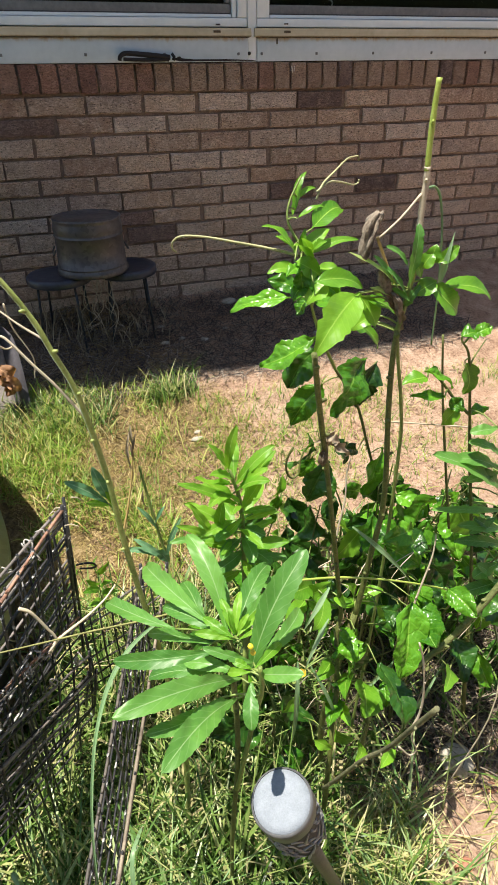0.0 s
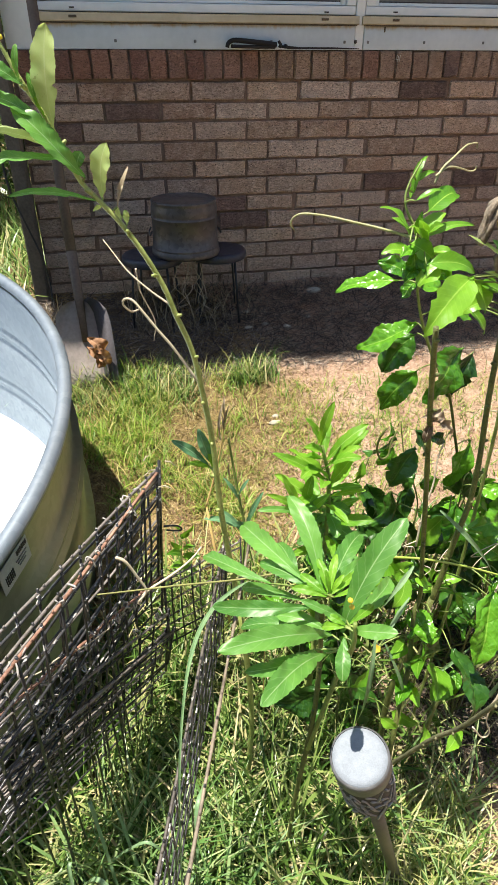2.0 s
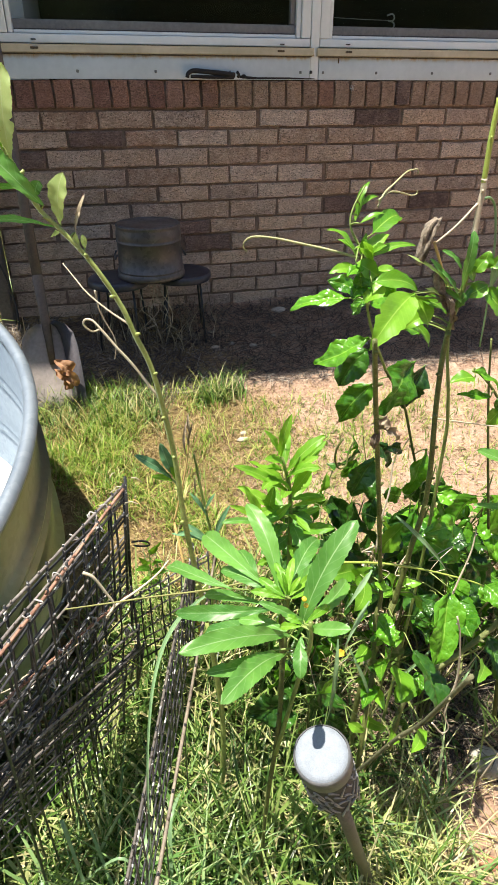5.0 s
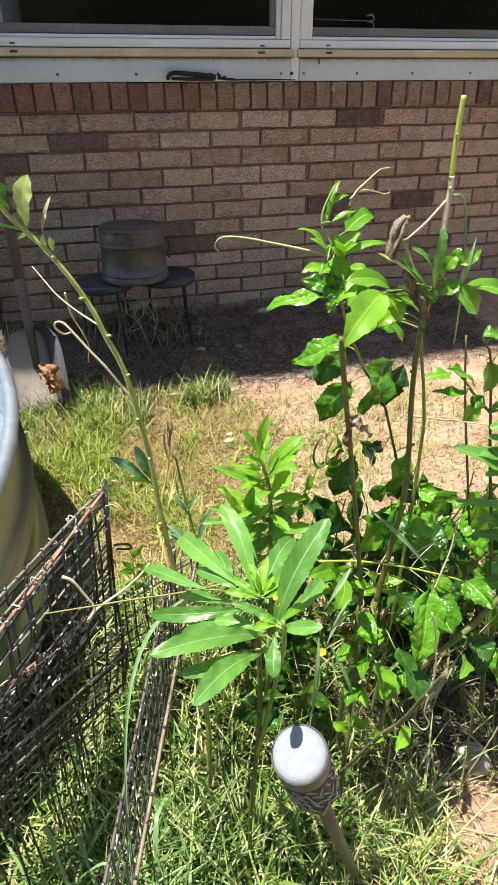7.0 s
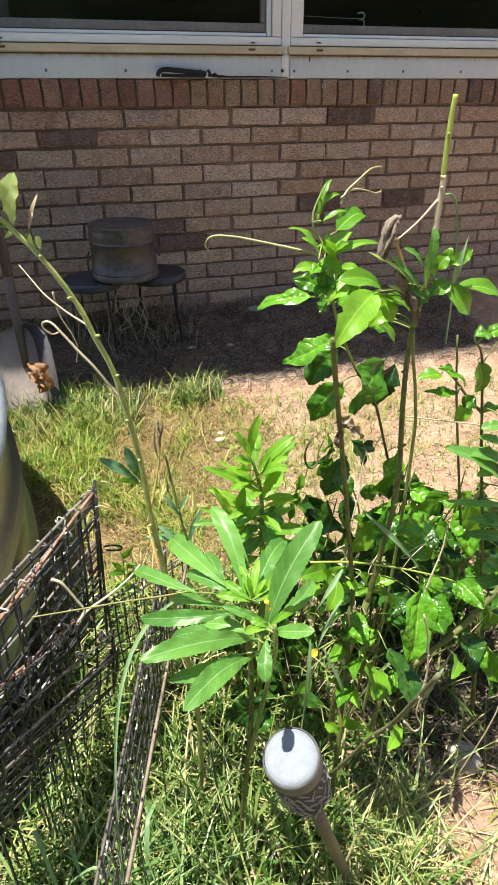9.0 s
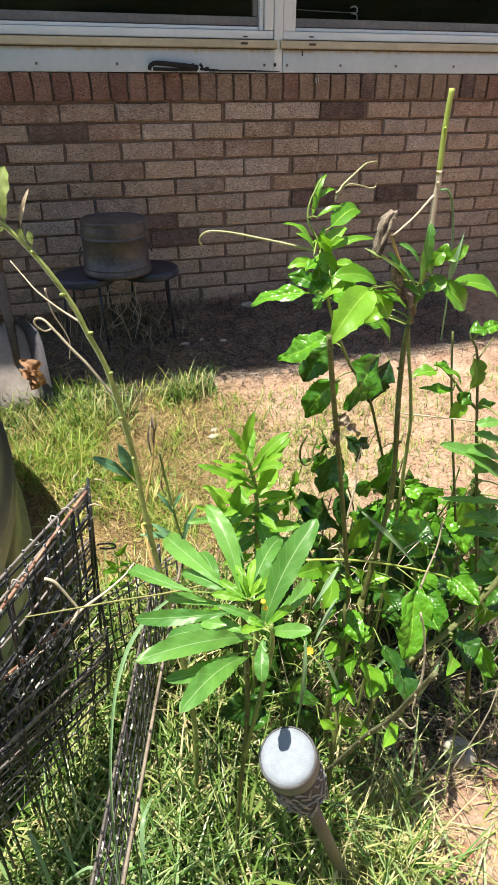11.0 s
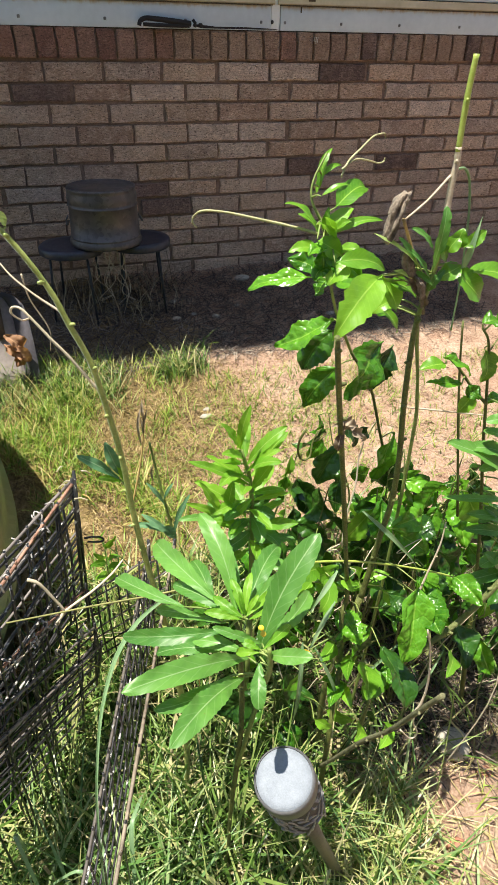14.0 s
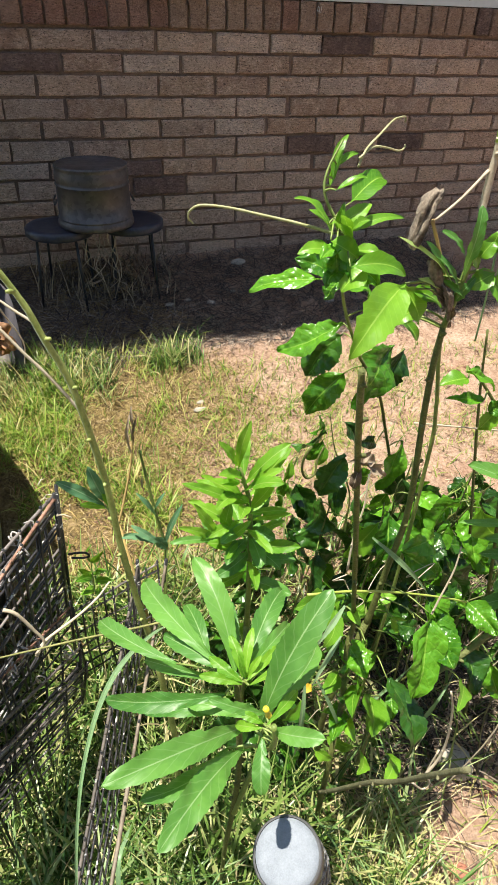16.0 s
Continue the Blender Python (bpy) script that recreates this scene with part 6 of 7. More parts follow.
stem(seedling, "stem", STEM, [(-0.054, -1.660, 0.022), (-0.053, -1.660, 0.065), (-0.052, -1.660, 0.106)], 0.0011, 0.0009)
leaf(seedling, VINE_YOUNG, (-0.052, -1.660, 0.079), (-0.073, -1.680, 0.115), 0.011)
leaf(seedling, VINE_YOUNG, (-0.052, -1.660, 0.099), (-0.065, -1.680, 0.149), 0.011)
leaf(seedling, VINE_YOUNG, (-0.052, -1.660, 0.102), (-0.030, -1.680, 0.144), 0.012)
leaf(seedling, VINE_YOUNG, (-0.052, -1.660, 0.074), (-0.028, -1.680, 0.094), 0.011)
leaf(seedling, VINE_YOUNG, (-0.052, -1.660, 0.057), (-0.020, -1.680, 0.070), 0.013)
leaf(seedling, VINE_YOUNG, (-0.053, -1.660, 0.065), (-0.082, -1.680, 0.086), 0.013)
leaf(seedling, VINE_YOUNG, (-0.052, -1.660, 0.106), (-0.047, -1.680, 0.161), 0.012)
leaf(seedling, VINE_YOUNG, (-0.054, -1.660, 0.044), (-0.078, -1.680, 0.052), 0.013)
leaf(seedling, VINE_YOUNG, (-0.053, -1.660, 0.036), (-0.027, -1.680, 0.033), 0.013)
stem(seedling, "stem", STEM, [(-0.053, -1.660, 0.025), (-0.03, -1.66, -0.30)], 0.0015, 0.002)
hanging = thing("dry_vine", (0.13, -0.28, -0.02), "pale dried vine hanging under the bucket", "vine")
stem(hanging, "strand", TWIG, [(0.090, -0.290, 0.228), (0.072, -0.298, 0.179), (0.097, -0.295, 0.142), (0.056, -0.287, 0.088), (0.071, -0.280, 0.026)], 0.0016, 0.0009)
stem(hanging, "strand", TWIG, [(0.102, -0.290, 0.228), (0.084, -0.316, 0.179), (0.078, -0.317, 0.130), (0.131, -0.288, 0.061), (0.083, -0.299, 0.040)], 0.0016, 0.0009)
stem(hanging, "strand", TWIG, [(0.114, -0.290, 0.228), (0.123, -0.290, 0.172), (0.145, -0.290, 0.111), (0.081, -0.301, 0.051), (0.124, -0.284, 0.052)], 0.0016, 0.0009)
stem(hanging, "strand", TWIG, [(0.126, -0.290, 0.228), (0.147, -0.287, 0.177), (0.109, -0.320, 0.120), (0.124, -0.290, 0.082), (0.145, -0.309, 0.002)], 0.0016, 0.0009)
stem(hanging, "strand", TWIG, [(0.138, -0.290, 0.228), (0.126, -0.314, 0.174), (0.108, -0.299, 0.131), (0.107, -0.300, 0.100), (0.133, -0.317, 0.053)], 0.0016, 0.0009)
stem(hanging, "strand", TWIG, [(0.150, -0.290, 0.228), (0.131, -0.282, 0.184), (0.164, -0.317, 0.135), (0.185, -0.312, 0.067), (0.147, -0.302, 0.024)], 0.0016, 0.0009)
stem(hanging, "strand", TWIG, [(0.162, -0.290, 0.228), (0.159, -0.305, 0.184), (0.188, -0.320, 0.126), (0.190, -0.317, 0.072), (0.170, -0.318, 0.033)], 0.0016, 0.0009)
stem(hanging, "strand", TWIG, [(0.174, -0.290, 0.228), (0.179, -0.303, 0.176), (0.153, -0.287, 0.114), (0.185, -0.314, 0.074), (0.162, -0.310, -0.009)], 0.0016, 0.0009)
stem(hanging, "strand", TWIG, [(0.186, -0.290, 0.228), (0.183, -0.298, 0.169), (0.184, -0.300, 0.123), (0.164, -0.300, 0.068), (0.207, -0.316, 0.038)], 0.0016, 0.0009)
stalk = thing("grass_stalk", (0.0, -1.9, 0.0), "long thin green grass stalk lying across the wire pen", "grass")
stem(stalk, "stalk", STALK, [(-0.180, -1.930, 0.265), (-0.130, -1.922, 0.254), (-0.070, -1.915, 0.244), (0.010, -1.908, 0.231), (0.078, -1.900, 0.224)], 0.0010, 0.0016)
dry_weed = thing("dry_weed", (0.06, -1.6, -0.29), "dry tan weed stalk with a withered seed head", "plant")
stem(dry_weed, "stem", TAN, [(0.001, -1.620, 0.134), (0.017, -1.613, 0.184), (0.034, -1.607, 0.251), (0.045, -1.600, 0.321)], 0.0021, 0.0016)
stem(dry_weed, "stem", STEM, [(0.079, -1.620, 0.058), (0.066, -1.613, 0.140), (0.057, -1.607, 0.209), (0.050, -1.600, 0.268)], 0.0029, 0.0020)
leaf(dry_weed, DRY_LEAF, (0.038, -1.600, 0.258), (0.044, -1.600, 0.347), 0.005, fold=0.8)
leaf(dry_weed, DRY_LEAF, (0.041, -1.600, 0.293), (0.052, -1.600, 0.336), 0.004, fold=0.8)
leaf(dry_weed, DRY_LEAF, (0.052, -1.600, 0.180), (0.051, -1.600, 0.218), 0.004, fold=0.8)
leaf(dry_weed, DRY_LEAF, (0.040, -1.600, 0.275), (0.038, -1.600, 0.322), 0.004, fold=0.8)
leaf(dry_weed, DRY_LEAF, (0.044, -1.600, 0.310), (0.044, -1.600, 0.354), 0.005, fold=0.8)
leaf(dry_weed, BLUE_LEAF, (0.065, -1.620, 0.138), (0.035, -1.620, 0.198), 0.010)
leaf(dry_weed, BLUE_LEAF, (0.077, -1.620, 0.065), (0.021, -1.620, 0.129), 0.015)
leaf(dry_weed, BLUE_LEAF, (0.077, -1.620, 0.058), (0.112, -1.620, 0.154), 0.013)
leaf(dry_weed, BLUE_LEAF, (0.063, -1.620, 0.152), (0.084, -1.620, 0.187), 0.008)
leaf(dry_weed, BLUE_LEAF, (0.079, -1.620, 0.058), (-0.004, -1.620, 0.108), 0.017)
leaf(dry_weed, BLUE_LEAF, (0.081, -1.620, 0.053), (0.059, -1.620, 0.092), 0.024)
stem(dry_weed, "stem", STEM, [(0.079, -1.620, 0.061), (0.06, -1.6, -0.30)], 0.003, 0.004)
stem(dry_weed, "stem", TAN, [(0.002, -1.620, 0.136), (0.055, -1.6, -0.30)], 0.002, 0.003)

# leaf stalks back to the nearest stem
for plant, base in HELD:
    root = min(RUNS, key=lambda p: (p - base).length_squared)
    gap = (root - base).length
    if 0.004 < gap < 0.085:
        part("petiole", tube(smooth_line([root, (root + base) / 2 + Vector((0, 0, 0.10 * gap)), base + Vector((0, 0, 0.0005))], 3), 0.0013, 0.0009, 5), STEM, plant)

# the low vine: many thin climbing stems with leaves along them
rnd = random.Random(11)
for k in range(30):
    x, y = rnd.uniform(0.18, 0.92), rnd.uniform(-1.97, -1.45)
    if y < -1.88 and (x > 0.52 or x > 0.3 and y < -1.9):
        continue
    z0 = ground_z(x, y)
    h = max(0.16, 0.62 - 0.75 * abs(x - 0.44) - 0.3 * abs(y + 1.78)) * rnd.uniform(0.45, 1.0)
    dx, dy = rnd.uniform(-0.13, 0.13), rnd.uniform(-0.10, 0.08)
    line = smooth_line([(x, y, z0 - 0.01), (x + 0.2 * dx + rnd.uniform(-0.03, 0.03), y + 0.3 * dy, z0 + 0.4 * h), (x + 0.7 * dx, y + 0.7 * dy + rnd.uniform(-0.03, 0.03), z0 + 0.78 * h), (x + dx, y + dy, z0 + h)], 6)
    stem(bush, "stem", rnd.choice((DARK_STEM, DARK_STEM, STEM, BRANCH)), [tuple(p) for p in line[::3]], 0.0028, 0.0012)
    for q, p in enumerate(line[3:]):
        for r_ in range(rnd.choice((0, 1, 1, 1))):
            a = rnd.uniform(0, 6.28)
            out = Vector((math.cos(a), math.sin(a), rnd.uniform(-0.5, 0.35)))
            base = p + out * rnd.uniform(0.012, 0.03)
            ln = rnd.uniform(0.045, 0.105)
            tip = base + Vector((out.x, out.y, rnd.uniform(-2.6, -0.3))).normalized() * ln
            part("petiole", tube([p, p + out * 0.008 + Vector((0, 0, 0.003)), base], 0.0012, 0.0009, 5), STEM, bush)
            leaf(bush, SHADED_LEAF if rnd.random() < 0.65 else VINE_LEAF if rnd.random() < 0.7 else VINE_YOUNG, base, tip, ln * rnd.uniform(0.42, 0.6), sag=rnd.uniform(-0.05, 0.25), fold=rnd.uniform(0.1, 0.6), face=(rnd.uniform(-0.9, 0.9), rnd.uniform(-1.0, 0.3), rnd.uniform(0.0, 0.45)))
for k in range(26):
    x, y = rnd.uniform(0.30, 0.66), rnd.uniform(-1.87, -1.64)
    z0 = ground_z(x, y)
    h = rnd.uniform(0.24, 0.66) * (1.0 - 0.55 * abs(x - 0.40))
    dx, dy = rnd.uniform(-0.08, 0.12), rnd.uniform(-0.12, 0.02)
    line = smooth_line([(x, y, z0 - 0.01), (x + rnd.uniform(-0.03, 0.03), y + 0.2 * dy, z0 + 0.45 * h), (x + 0.6 * dx, y + 0.7 * dy, z0 + 0.8 * h), (x + dx, y + dy, z0 + h)], 6)
    stem(bush, "stem", rnd.choice((DARK_STEM, DARK_STEM, BRANCH)), [tuple(p) for p in line[::3]], 0.0024, 0.0011)
    for p in [q for q in line[6:] if q.z > -0.02]:
        for r_ in range(rnd.choice((0, 0, 1, 1))):
            a = rnd.uniform(0, 6.28)
            out = Vector((math.cos(a), math.sin(a) - 0.3, rnd.uniform(-0.3, 0.4)))
            base = p + out * rnd.uniform(0.012, 0.03)
            ln = rnd.uniform(0.05, 0.10)
            tip = base + Vector((out.x, out.y, rnd.uniform(-2.2, -0.1))).normalized() * ln
            part("petiole", tube([p, p + out * 0.008 + Vector((0, 0, 0.003)), base], 0.0012, 0.0009, 5), STEM, bush)
            pick = rnd.random()
            leaf(bush, SHADED_LEAF if pick < 0.62 else VINE_LEAF if pick < 0.92 else VINE_YOUNG, base, tip, ln * rnd.uniform(0.45, 0.62), sag=rnd.uniform(0.0, 0.25), fold=rnd.uniform(0.1, 0.6), face=(rnd.uniform(-0.8, 0.8), rnd.uniform(-1.0, 0.2), rnd.uniform(0.1, 0.7)))
for k in range(14):
    x, y = rnd.uniform(0.2, 0.85), rnd.uniform(-2.0, -1.5)
    h = rnd.uniform(0.15, 0.45)
    stem(bush, "dry_stalk", rnd.choice((DEAD, TWIG)), [(x, y, ground_z(x, y) - 0.01), (x + rnd.uniform(-0.05, 0.05), y + rnd.uniform(-0.05, 0.05), -0.3 + h * 0.6), (x + rnd.uniform(-0.1, 0.1), y + rnd.uniform(-0.1, 0.1), -0.28 + h)], 0.0016, 0.0007)

for k in range(26):
    p = Vector((rnd.uniform(0.20, 0.36), rnd.uniform(-2.0, -1.93), rnd.uniform(-0.10, 0.27)))
    a = rnd.uniform(0, 6.28)
    ln = rnd.uniform(0.022, 0.050)
    tip = p + Vector((math.cos(a), -0.5 + 0.6 * math.sin(a), rnd.uniform(-1.2, 0.3))).normalized() * ln
    back = p + Vector((rnd.uniform(-0.02, 0.02), 0.05, -0.03))
    part("petiole", tube([back, (back + p) / 2 + Vector((0, 0, 0.008)), p], 0.0013, 0.0009, 5), STEM, bush)
    leaf(bush, rnd.choice((VINE_YOUNG, VINE_YOUNG, VINE_LEAF, VINE_LEAF, SHADED_LEAF)), p, tip, ln * rnd.uniform(0.4, 0.55), fold=rnd.uniform(0.1, 0.5), face=(rnd.uniform(-0.6, 0.6), -0.5, rnd.uniform(0.2, 0.9)))

for k in range(6):
    p = Vector((rnd.uniform(0.20, 0.46), rnd.uniform(-1.99, -1.90), rnd.uniform(-0.02, 0.34)))
    pts = [p]
    for q in range(6):
        pts.append(pts[-1] + Vector((rnd.uniform(-0.022, 0.022), rnd.uniform(-0.01, 0.01), rnd.uniform(-0.026, 0.020))))
    stem(bush, "dry_tendril", TWIG, [tuple(v) for v in pts], 0.0008, 0.0005)

# long arching strap of grass beside the pen
strap = thing("grass_plant", (-0.09, -2.03, -0.33), "long pale arching grass blade beside the wire pen", "grass")
line = smooth_line([(-0.13, -2.20, -0.405), (-0.115, -2.19, 0.0), (-0.104, -2.16, 0.20), (-0.090, -2.11, 0.268), (-0.074, -2.05, 0.268), (-0.054, -2.0, 0.258), (-0.026, -1.96, 0.250), (0.012, -1.93, 0.243), (0.040, -1.91, 0.225)], 4)
bm = bmesh.new()
rows = []
for i, p in enumerate(line):
    w = 0.0010 + 0.0038 * math.sin(math.pi * (i / len(line)) ** 3.0)
    rows.append([bm.verts.new(p + Vector((w * q, 0.5 * w * (1 - abs(q)), 0.002 * abs(q)))) for q in (-1, 0, 1)])
uvl = bm.loops.layers.uv.new("UVMap")
for i in range(len(rows) - 1):
    for k in range(2):
        f = bm.faces.new((rows[i][k], rows[i][k + 1], rows[i + 1][k + 1], rows[i + 1][k]))
        for loop, (a, b) in zip(f.loops, ((i, k), (i, k + 1), (i + 1, k + 1), (i + 1, k))):
            loop[uvl].uv = (a / len(rows), b / 2)
part("blade", bm, STRAP, strap, smooth=False)

# dry stalks leaning by the end of the pen
stalks = thing("dry_grass_clump", (0.02, -1.66, -0.29), "clump of thin dry tan stalks beside the wire pen", "grass")
rnd = random.Random(91)
for k in range(22):
    x, y = rnd.uniform(-0.06, 0.10), rnd.uniform(-1.78, -1.58)
    h, dx = rnd.uniform(0.12, 0.34), rnd.uniform(-0.14, 0.14)
    z = ground_z(x, y)
    stem(stalks, "stalk", rnd.choice((TAN, TWIG, TWIG, PALE_STEM)), [(x, y, z - 0.01), (x + 0.4 * dx, y + rnd.uniform(-0.02, 0.02), z + 0.6 * h), (x + dx, y + rnd.uniform(-0.05, 0.05), z + h)], 0.0013, 0.0006)

# curled brown leaf on the shovel blade
dead = thing("dry_leaf", (-0.20, -0.58, 0.05), "curled dry brown leaf caught on the shovel blade", "leaf")
leaf(dead, BROWN_LEAF, (-0.238, -0.625, 0.085), (-0.193, -0.628, 0.03), 0.05, sag=0.35, fold=0.9, wavy=0.5, name="blade")
leaf(dead, BROWN_LEAF, (-0.223, -0.632, 0.055), (-0.178, -0.64, -0.005), 0.042, sag=0.3, fold=0.8, wavy=0.5, name="blade")
leaf(dead, BROWN_LEAF, (-0.243, -0.640, 0.06), (-0.212, -0.645, 0.02), 0.03, sag=0.4, fold=1.0, wavy=0.9, name="blade")
leaf(dead, BROWN_LEAF, (-0.215, -0.640, 0.03), (-0.196, -0.650, -0.012), 0.03, sag=0.4, fold=1.0, wavy=0.9, name="blade")


# ---- shrub beyond the house corner ----
def far_shrub(at, size, count, seed):
    rnd = random.Random(seed)
    x, y = at
    z = ground_z(x, y)
    s = thing("shrub", (x, y, z), "sunlit green shrub beyond the corner of the house", "shrub")
    for k in range(7):
        a = 6.283 * k / 7
        part("limb", tube(smooth_line([(x, y, z - 0.02), (x + 0.2 * size * math.cos(a), y + 0.2 * size * math.sin(a), z + 0.4 * size), (x + 0.5 * size * math.cos(a), y + 0.5 * size * math.sin(a), z + size * rnd.uniform(0.8, 1.1))], 4), 0.012, 0.004, 6), DARK_STEM, s)
    vs, fs = [], []
    for k in range(count):
        d = Vector((rnd.gauss(0, 1), rnd.gauss(0, 1), rnd.gauss(0, 1))).normalized()
        r = size * rnd.uniform(0.35, 1.0) * (0.8 + 0.35 * noise.noise(d * 2.3))
        c = Vector((x, y, z + 0.75 * size)) + Vector((d.x * 0.75, d.y * 0.75, d.z)) * r
        u = Vector((rnd.uniform(-1, 1), rnd.uniform(-1, 1), rnd.uniform(-0.6, 0.4))).normalized()
        w = u.cross(Vector((rnd.uniform(-0.4, 0.4), rnd.uniform(-0.4, 0.4), 1))).normalized()
        ln, wd = rnd.uniform(0.05, 0.10), rnd.uniform(0.018, 0.03)
        b0 = len(vs)
        vs += [tuple(c), tuple(c + u * ln * 0.5 + w * wd), tuple(c + u * ln), tuple(c + u * ln * 0.5 - w * wd)]
        fs.append((b0, b0 + 1, b0 + 2, b0 + 3))
    crown = mesh_of("crown", vs, fs, GRASS, False)
    crown.parent = s
    crown.matrix_parent_inverse = Matrix.Translation(-Vector((x, y, z)))


for k, (x, y, q) in enumerate(((-0.95, 1.2, 0.62), (-1.7, 1.7, 0.9), (-0.75, 2.2, 0.9), (-1.3, 3.4, 1.6))):
    far_shrub((x, y), q, 2600, 40 + k)


# ---- stones ----
def stone(at, size, seed):
    rnd = random.Random(seed)
    bm = bmesh.new()
    bmesh.ops.create_icosphere(bm, subdivisions=3, radius=1.0)
    o = Vector((rnd.uniform(0, 50), 0, 0))
    for v in bm.verts:
        v.co *= 1 + 0.28 * noise.noise(v.co * 1.1 + o) + 0.08 * noise.noise(v.co * 3 + o)
        v.co = Vector((v.co.x * size[0], v.co.y * size[1], v.co.z * size[2])) + Vector(at)
    s = part("stone", bm, STONE)
    return tagged(s, "pale rounded stone lying on the soil", "stone", "stones")


stone((0.56, -1.965, -0.325), (0.030, 0.034, 0.028), 1)
stone((0.286, -2.122, -0.368), (0.022, 0.016, 0.018), 3)
for x, y, q in ((0.474, -2.115, 0.013), (0.60, -2.02, 0.011), (0.52, -1.80, 0.010), (0.40, -2.07, 0.007)):
    chip = stone((x, y, ground_z(x, y) + q * 0.2), (q * 1.5, q, q * 0.6), int(x * 1000))
    chip.data.materials[0] = RED_CLAY
    chip.name = "brick_chip"
    tagged(chip, "small reddish chip of brick half sunk in soil", "brick chip", "brick chips")
for k, (x, y, q) in enumerate(((0.345, -0.36, 0.012), (0.42, -0.33, 0.010), (0.50, -0.36, 0.011), (0.68, -0.11, 0.022), (0.60, -0.30, 0.008), (0.317, -0.90, 0.012), (0.33, -0.87, 0.008), (0.36, -0.23, 0.009), (0.95, -0.42, 0.013))):
    stone((x, y, ground_z(x, y) + q * 0.25), (q * 1.5, q, q * 0.6), k + 5)


def clods(count, seed):
    """Crumbs of dry earth scattered over the open soil."""
    rnd = random.Random(seed)
    vs, fs = [], []
    for k in range(count):
        x, y = rnd.uniform(0.15, 1.4), rnd.uniform(-2.35, -0.62)
        r = rnd.choice((0.0015, 0.002, 0.002, 0.003, 0.003, 0.004, 0.005, 0.007))
        z = ground_z(x, y) + r * 0.3
        o = len(vs)
        a0 = rnd.uniform(0, 6.28)
        for q in range(5):
            w = r * rnd.uniform(0.8, 1.4)
            vs.append((x + w * math.cos(a0 + 1.257 * q), y + w * math.sin(a0 + 1.257 * q), z - r * 0.4))
        for q in range(5):
            w = r * rnd.uniform(0.4, 0.8)
            vs.append((x + w * math.cos(a0 + 1.257 * q), y + w * math.sin(a0 + 1.257 * q), z + r * rnd.uniform(0.3, 0.7)))
        fs += [(o + q, o + (q + 1) % 5, o + 5 + (q + 1) % 5, o + 5 + q) for q in range(5)] + [(o + 5, o + 6, o + 7, o + 8, o + 9)]
    ob = mesh_of("clods", vs, fs, SOIL, False)
    return tagged(ob, "small crumbs of dry reddish earth", "soil", kind="stuff")


clods(4200, 71)


# ---- grass, straw and litter ----
def blades(name, count, place, length, width, bend, material, label, seed, flat=0.0):
    """Many thin curved blades in one mesh."""
    rnd = random.Random(seed)
    vs, fs = [], []
    made = 0
    while made < count:
        x, y, keep = place(rnd)
        if rnd.random() > keep or (x + 1.146) ** 2 + (y + 1.33) ** 2 < 0.945 ** 2:
            continue
        made += 1
        z = ground_z(x, y) - 0.004
        ln = rnd.uniform(*length) * (0.6 + 0.4 * rnd.random())
        w = rnd.uniform(*width)
        a = rnd.uniform(0, 6.283)
        tilt = rnd.uniform(0.05, 0.6) if not flat else rnd.uniform(flat, 1.5)
        curl = rnd.uniform(*bend)
        dx, dy = math.cos(a), math.sin(a)
        turn = a + rnd.uniform(0.9, 2.2)
        sx, sy = math.cos(turn), math.sin(turn)
        px, py, pz = x, y, z + (0.005 if flat else 0)
        base = len(vs)
        seg = 4
        for i in range(seg + 1):
            ww = w * (1 - (i / seg) ** 1.6) * 0.5 + 0.0003
            vs.append((px - sx * ww, py - sy * ww, pz))
            vs.append((px + sx * ww, py + sy * ww, pz))
            ang = min(tilt + curl * (i + 0.5) / seg, 1.62 if flat else 2.4)
            st = ln / seg
            px += dx * math.sin(ang) * st
            py += dy * math.sin(ang) * st
            pz = max(pz + math.cos(ang) * st, ground_z(px, py) + 0.001)
        fs += [(base + 2 * i, base + 2 * i + 1, base + 2 * i + 3, base + 2 * i + 2) for i in range(seg)]
    ob = mesh_of(name, vs, fs, material)
    return tagged(ob, label, "grass", kind="stuff")


def near_left(r):
    x, y = r.uniform(-1.0, 0.42), r.uniform(-2.75, -1.45)
    if x < -0.55 + 0.3 * noise.noise(Vector((1, y * 3, 4))) or y < -2.6 + 0.3 * noise.noise(Vector((x * 3, 2, 4))):
        return x, y, 0.12
    return x, y, (0.02 if x > 0.34 and y < -1.95 else 0.24 if x > 0.22 else 1.0) * (0.6 if y > -1.6 else 1.0)


def lawn(r):
    x, y = r.uniform(-0.9, 0.42), r.uniform(-1.55, -0.56)
    k = noise.noise(Vector((x * 5, y * 5, 3)))
    return x, y, max(0.02, min(1.0, 0.42 - 1.6 * max(0.0, x + 0.15) + 0.4 * (y > -0.80) + 1.6 * k))


def thatch(r):
    x, y = r.uniform(-0.7, 1.2), r.uniform(-1.75, -0.62)
    k = noise.noise(Vector((x * 4, y * 4, 6)))
    return x, y, max(0.03, min(1.0, 0.9 - 1.9 * max(0.0, x - 0.12) + 0.9 * k))


# darkened litter goes where the vine shades the ground
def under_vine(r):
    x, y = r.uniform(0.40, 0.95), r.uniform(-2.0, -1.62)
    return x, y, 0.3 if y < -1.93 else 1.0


def tuft(r):
    x, y = r.gauss(0.30, 0.05), r.gauss(-0.66, 0.03)
    return x, y, 1.0


def fringe(r):
    x, y = r.uniform(-0.7, 0.1), r.gauss(-0.70, 0.06)
    return x, y, 1.0


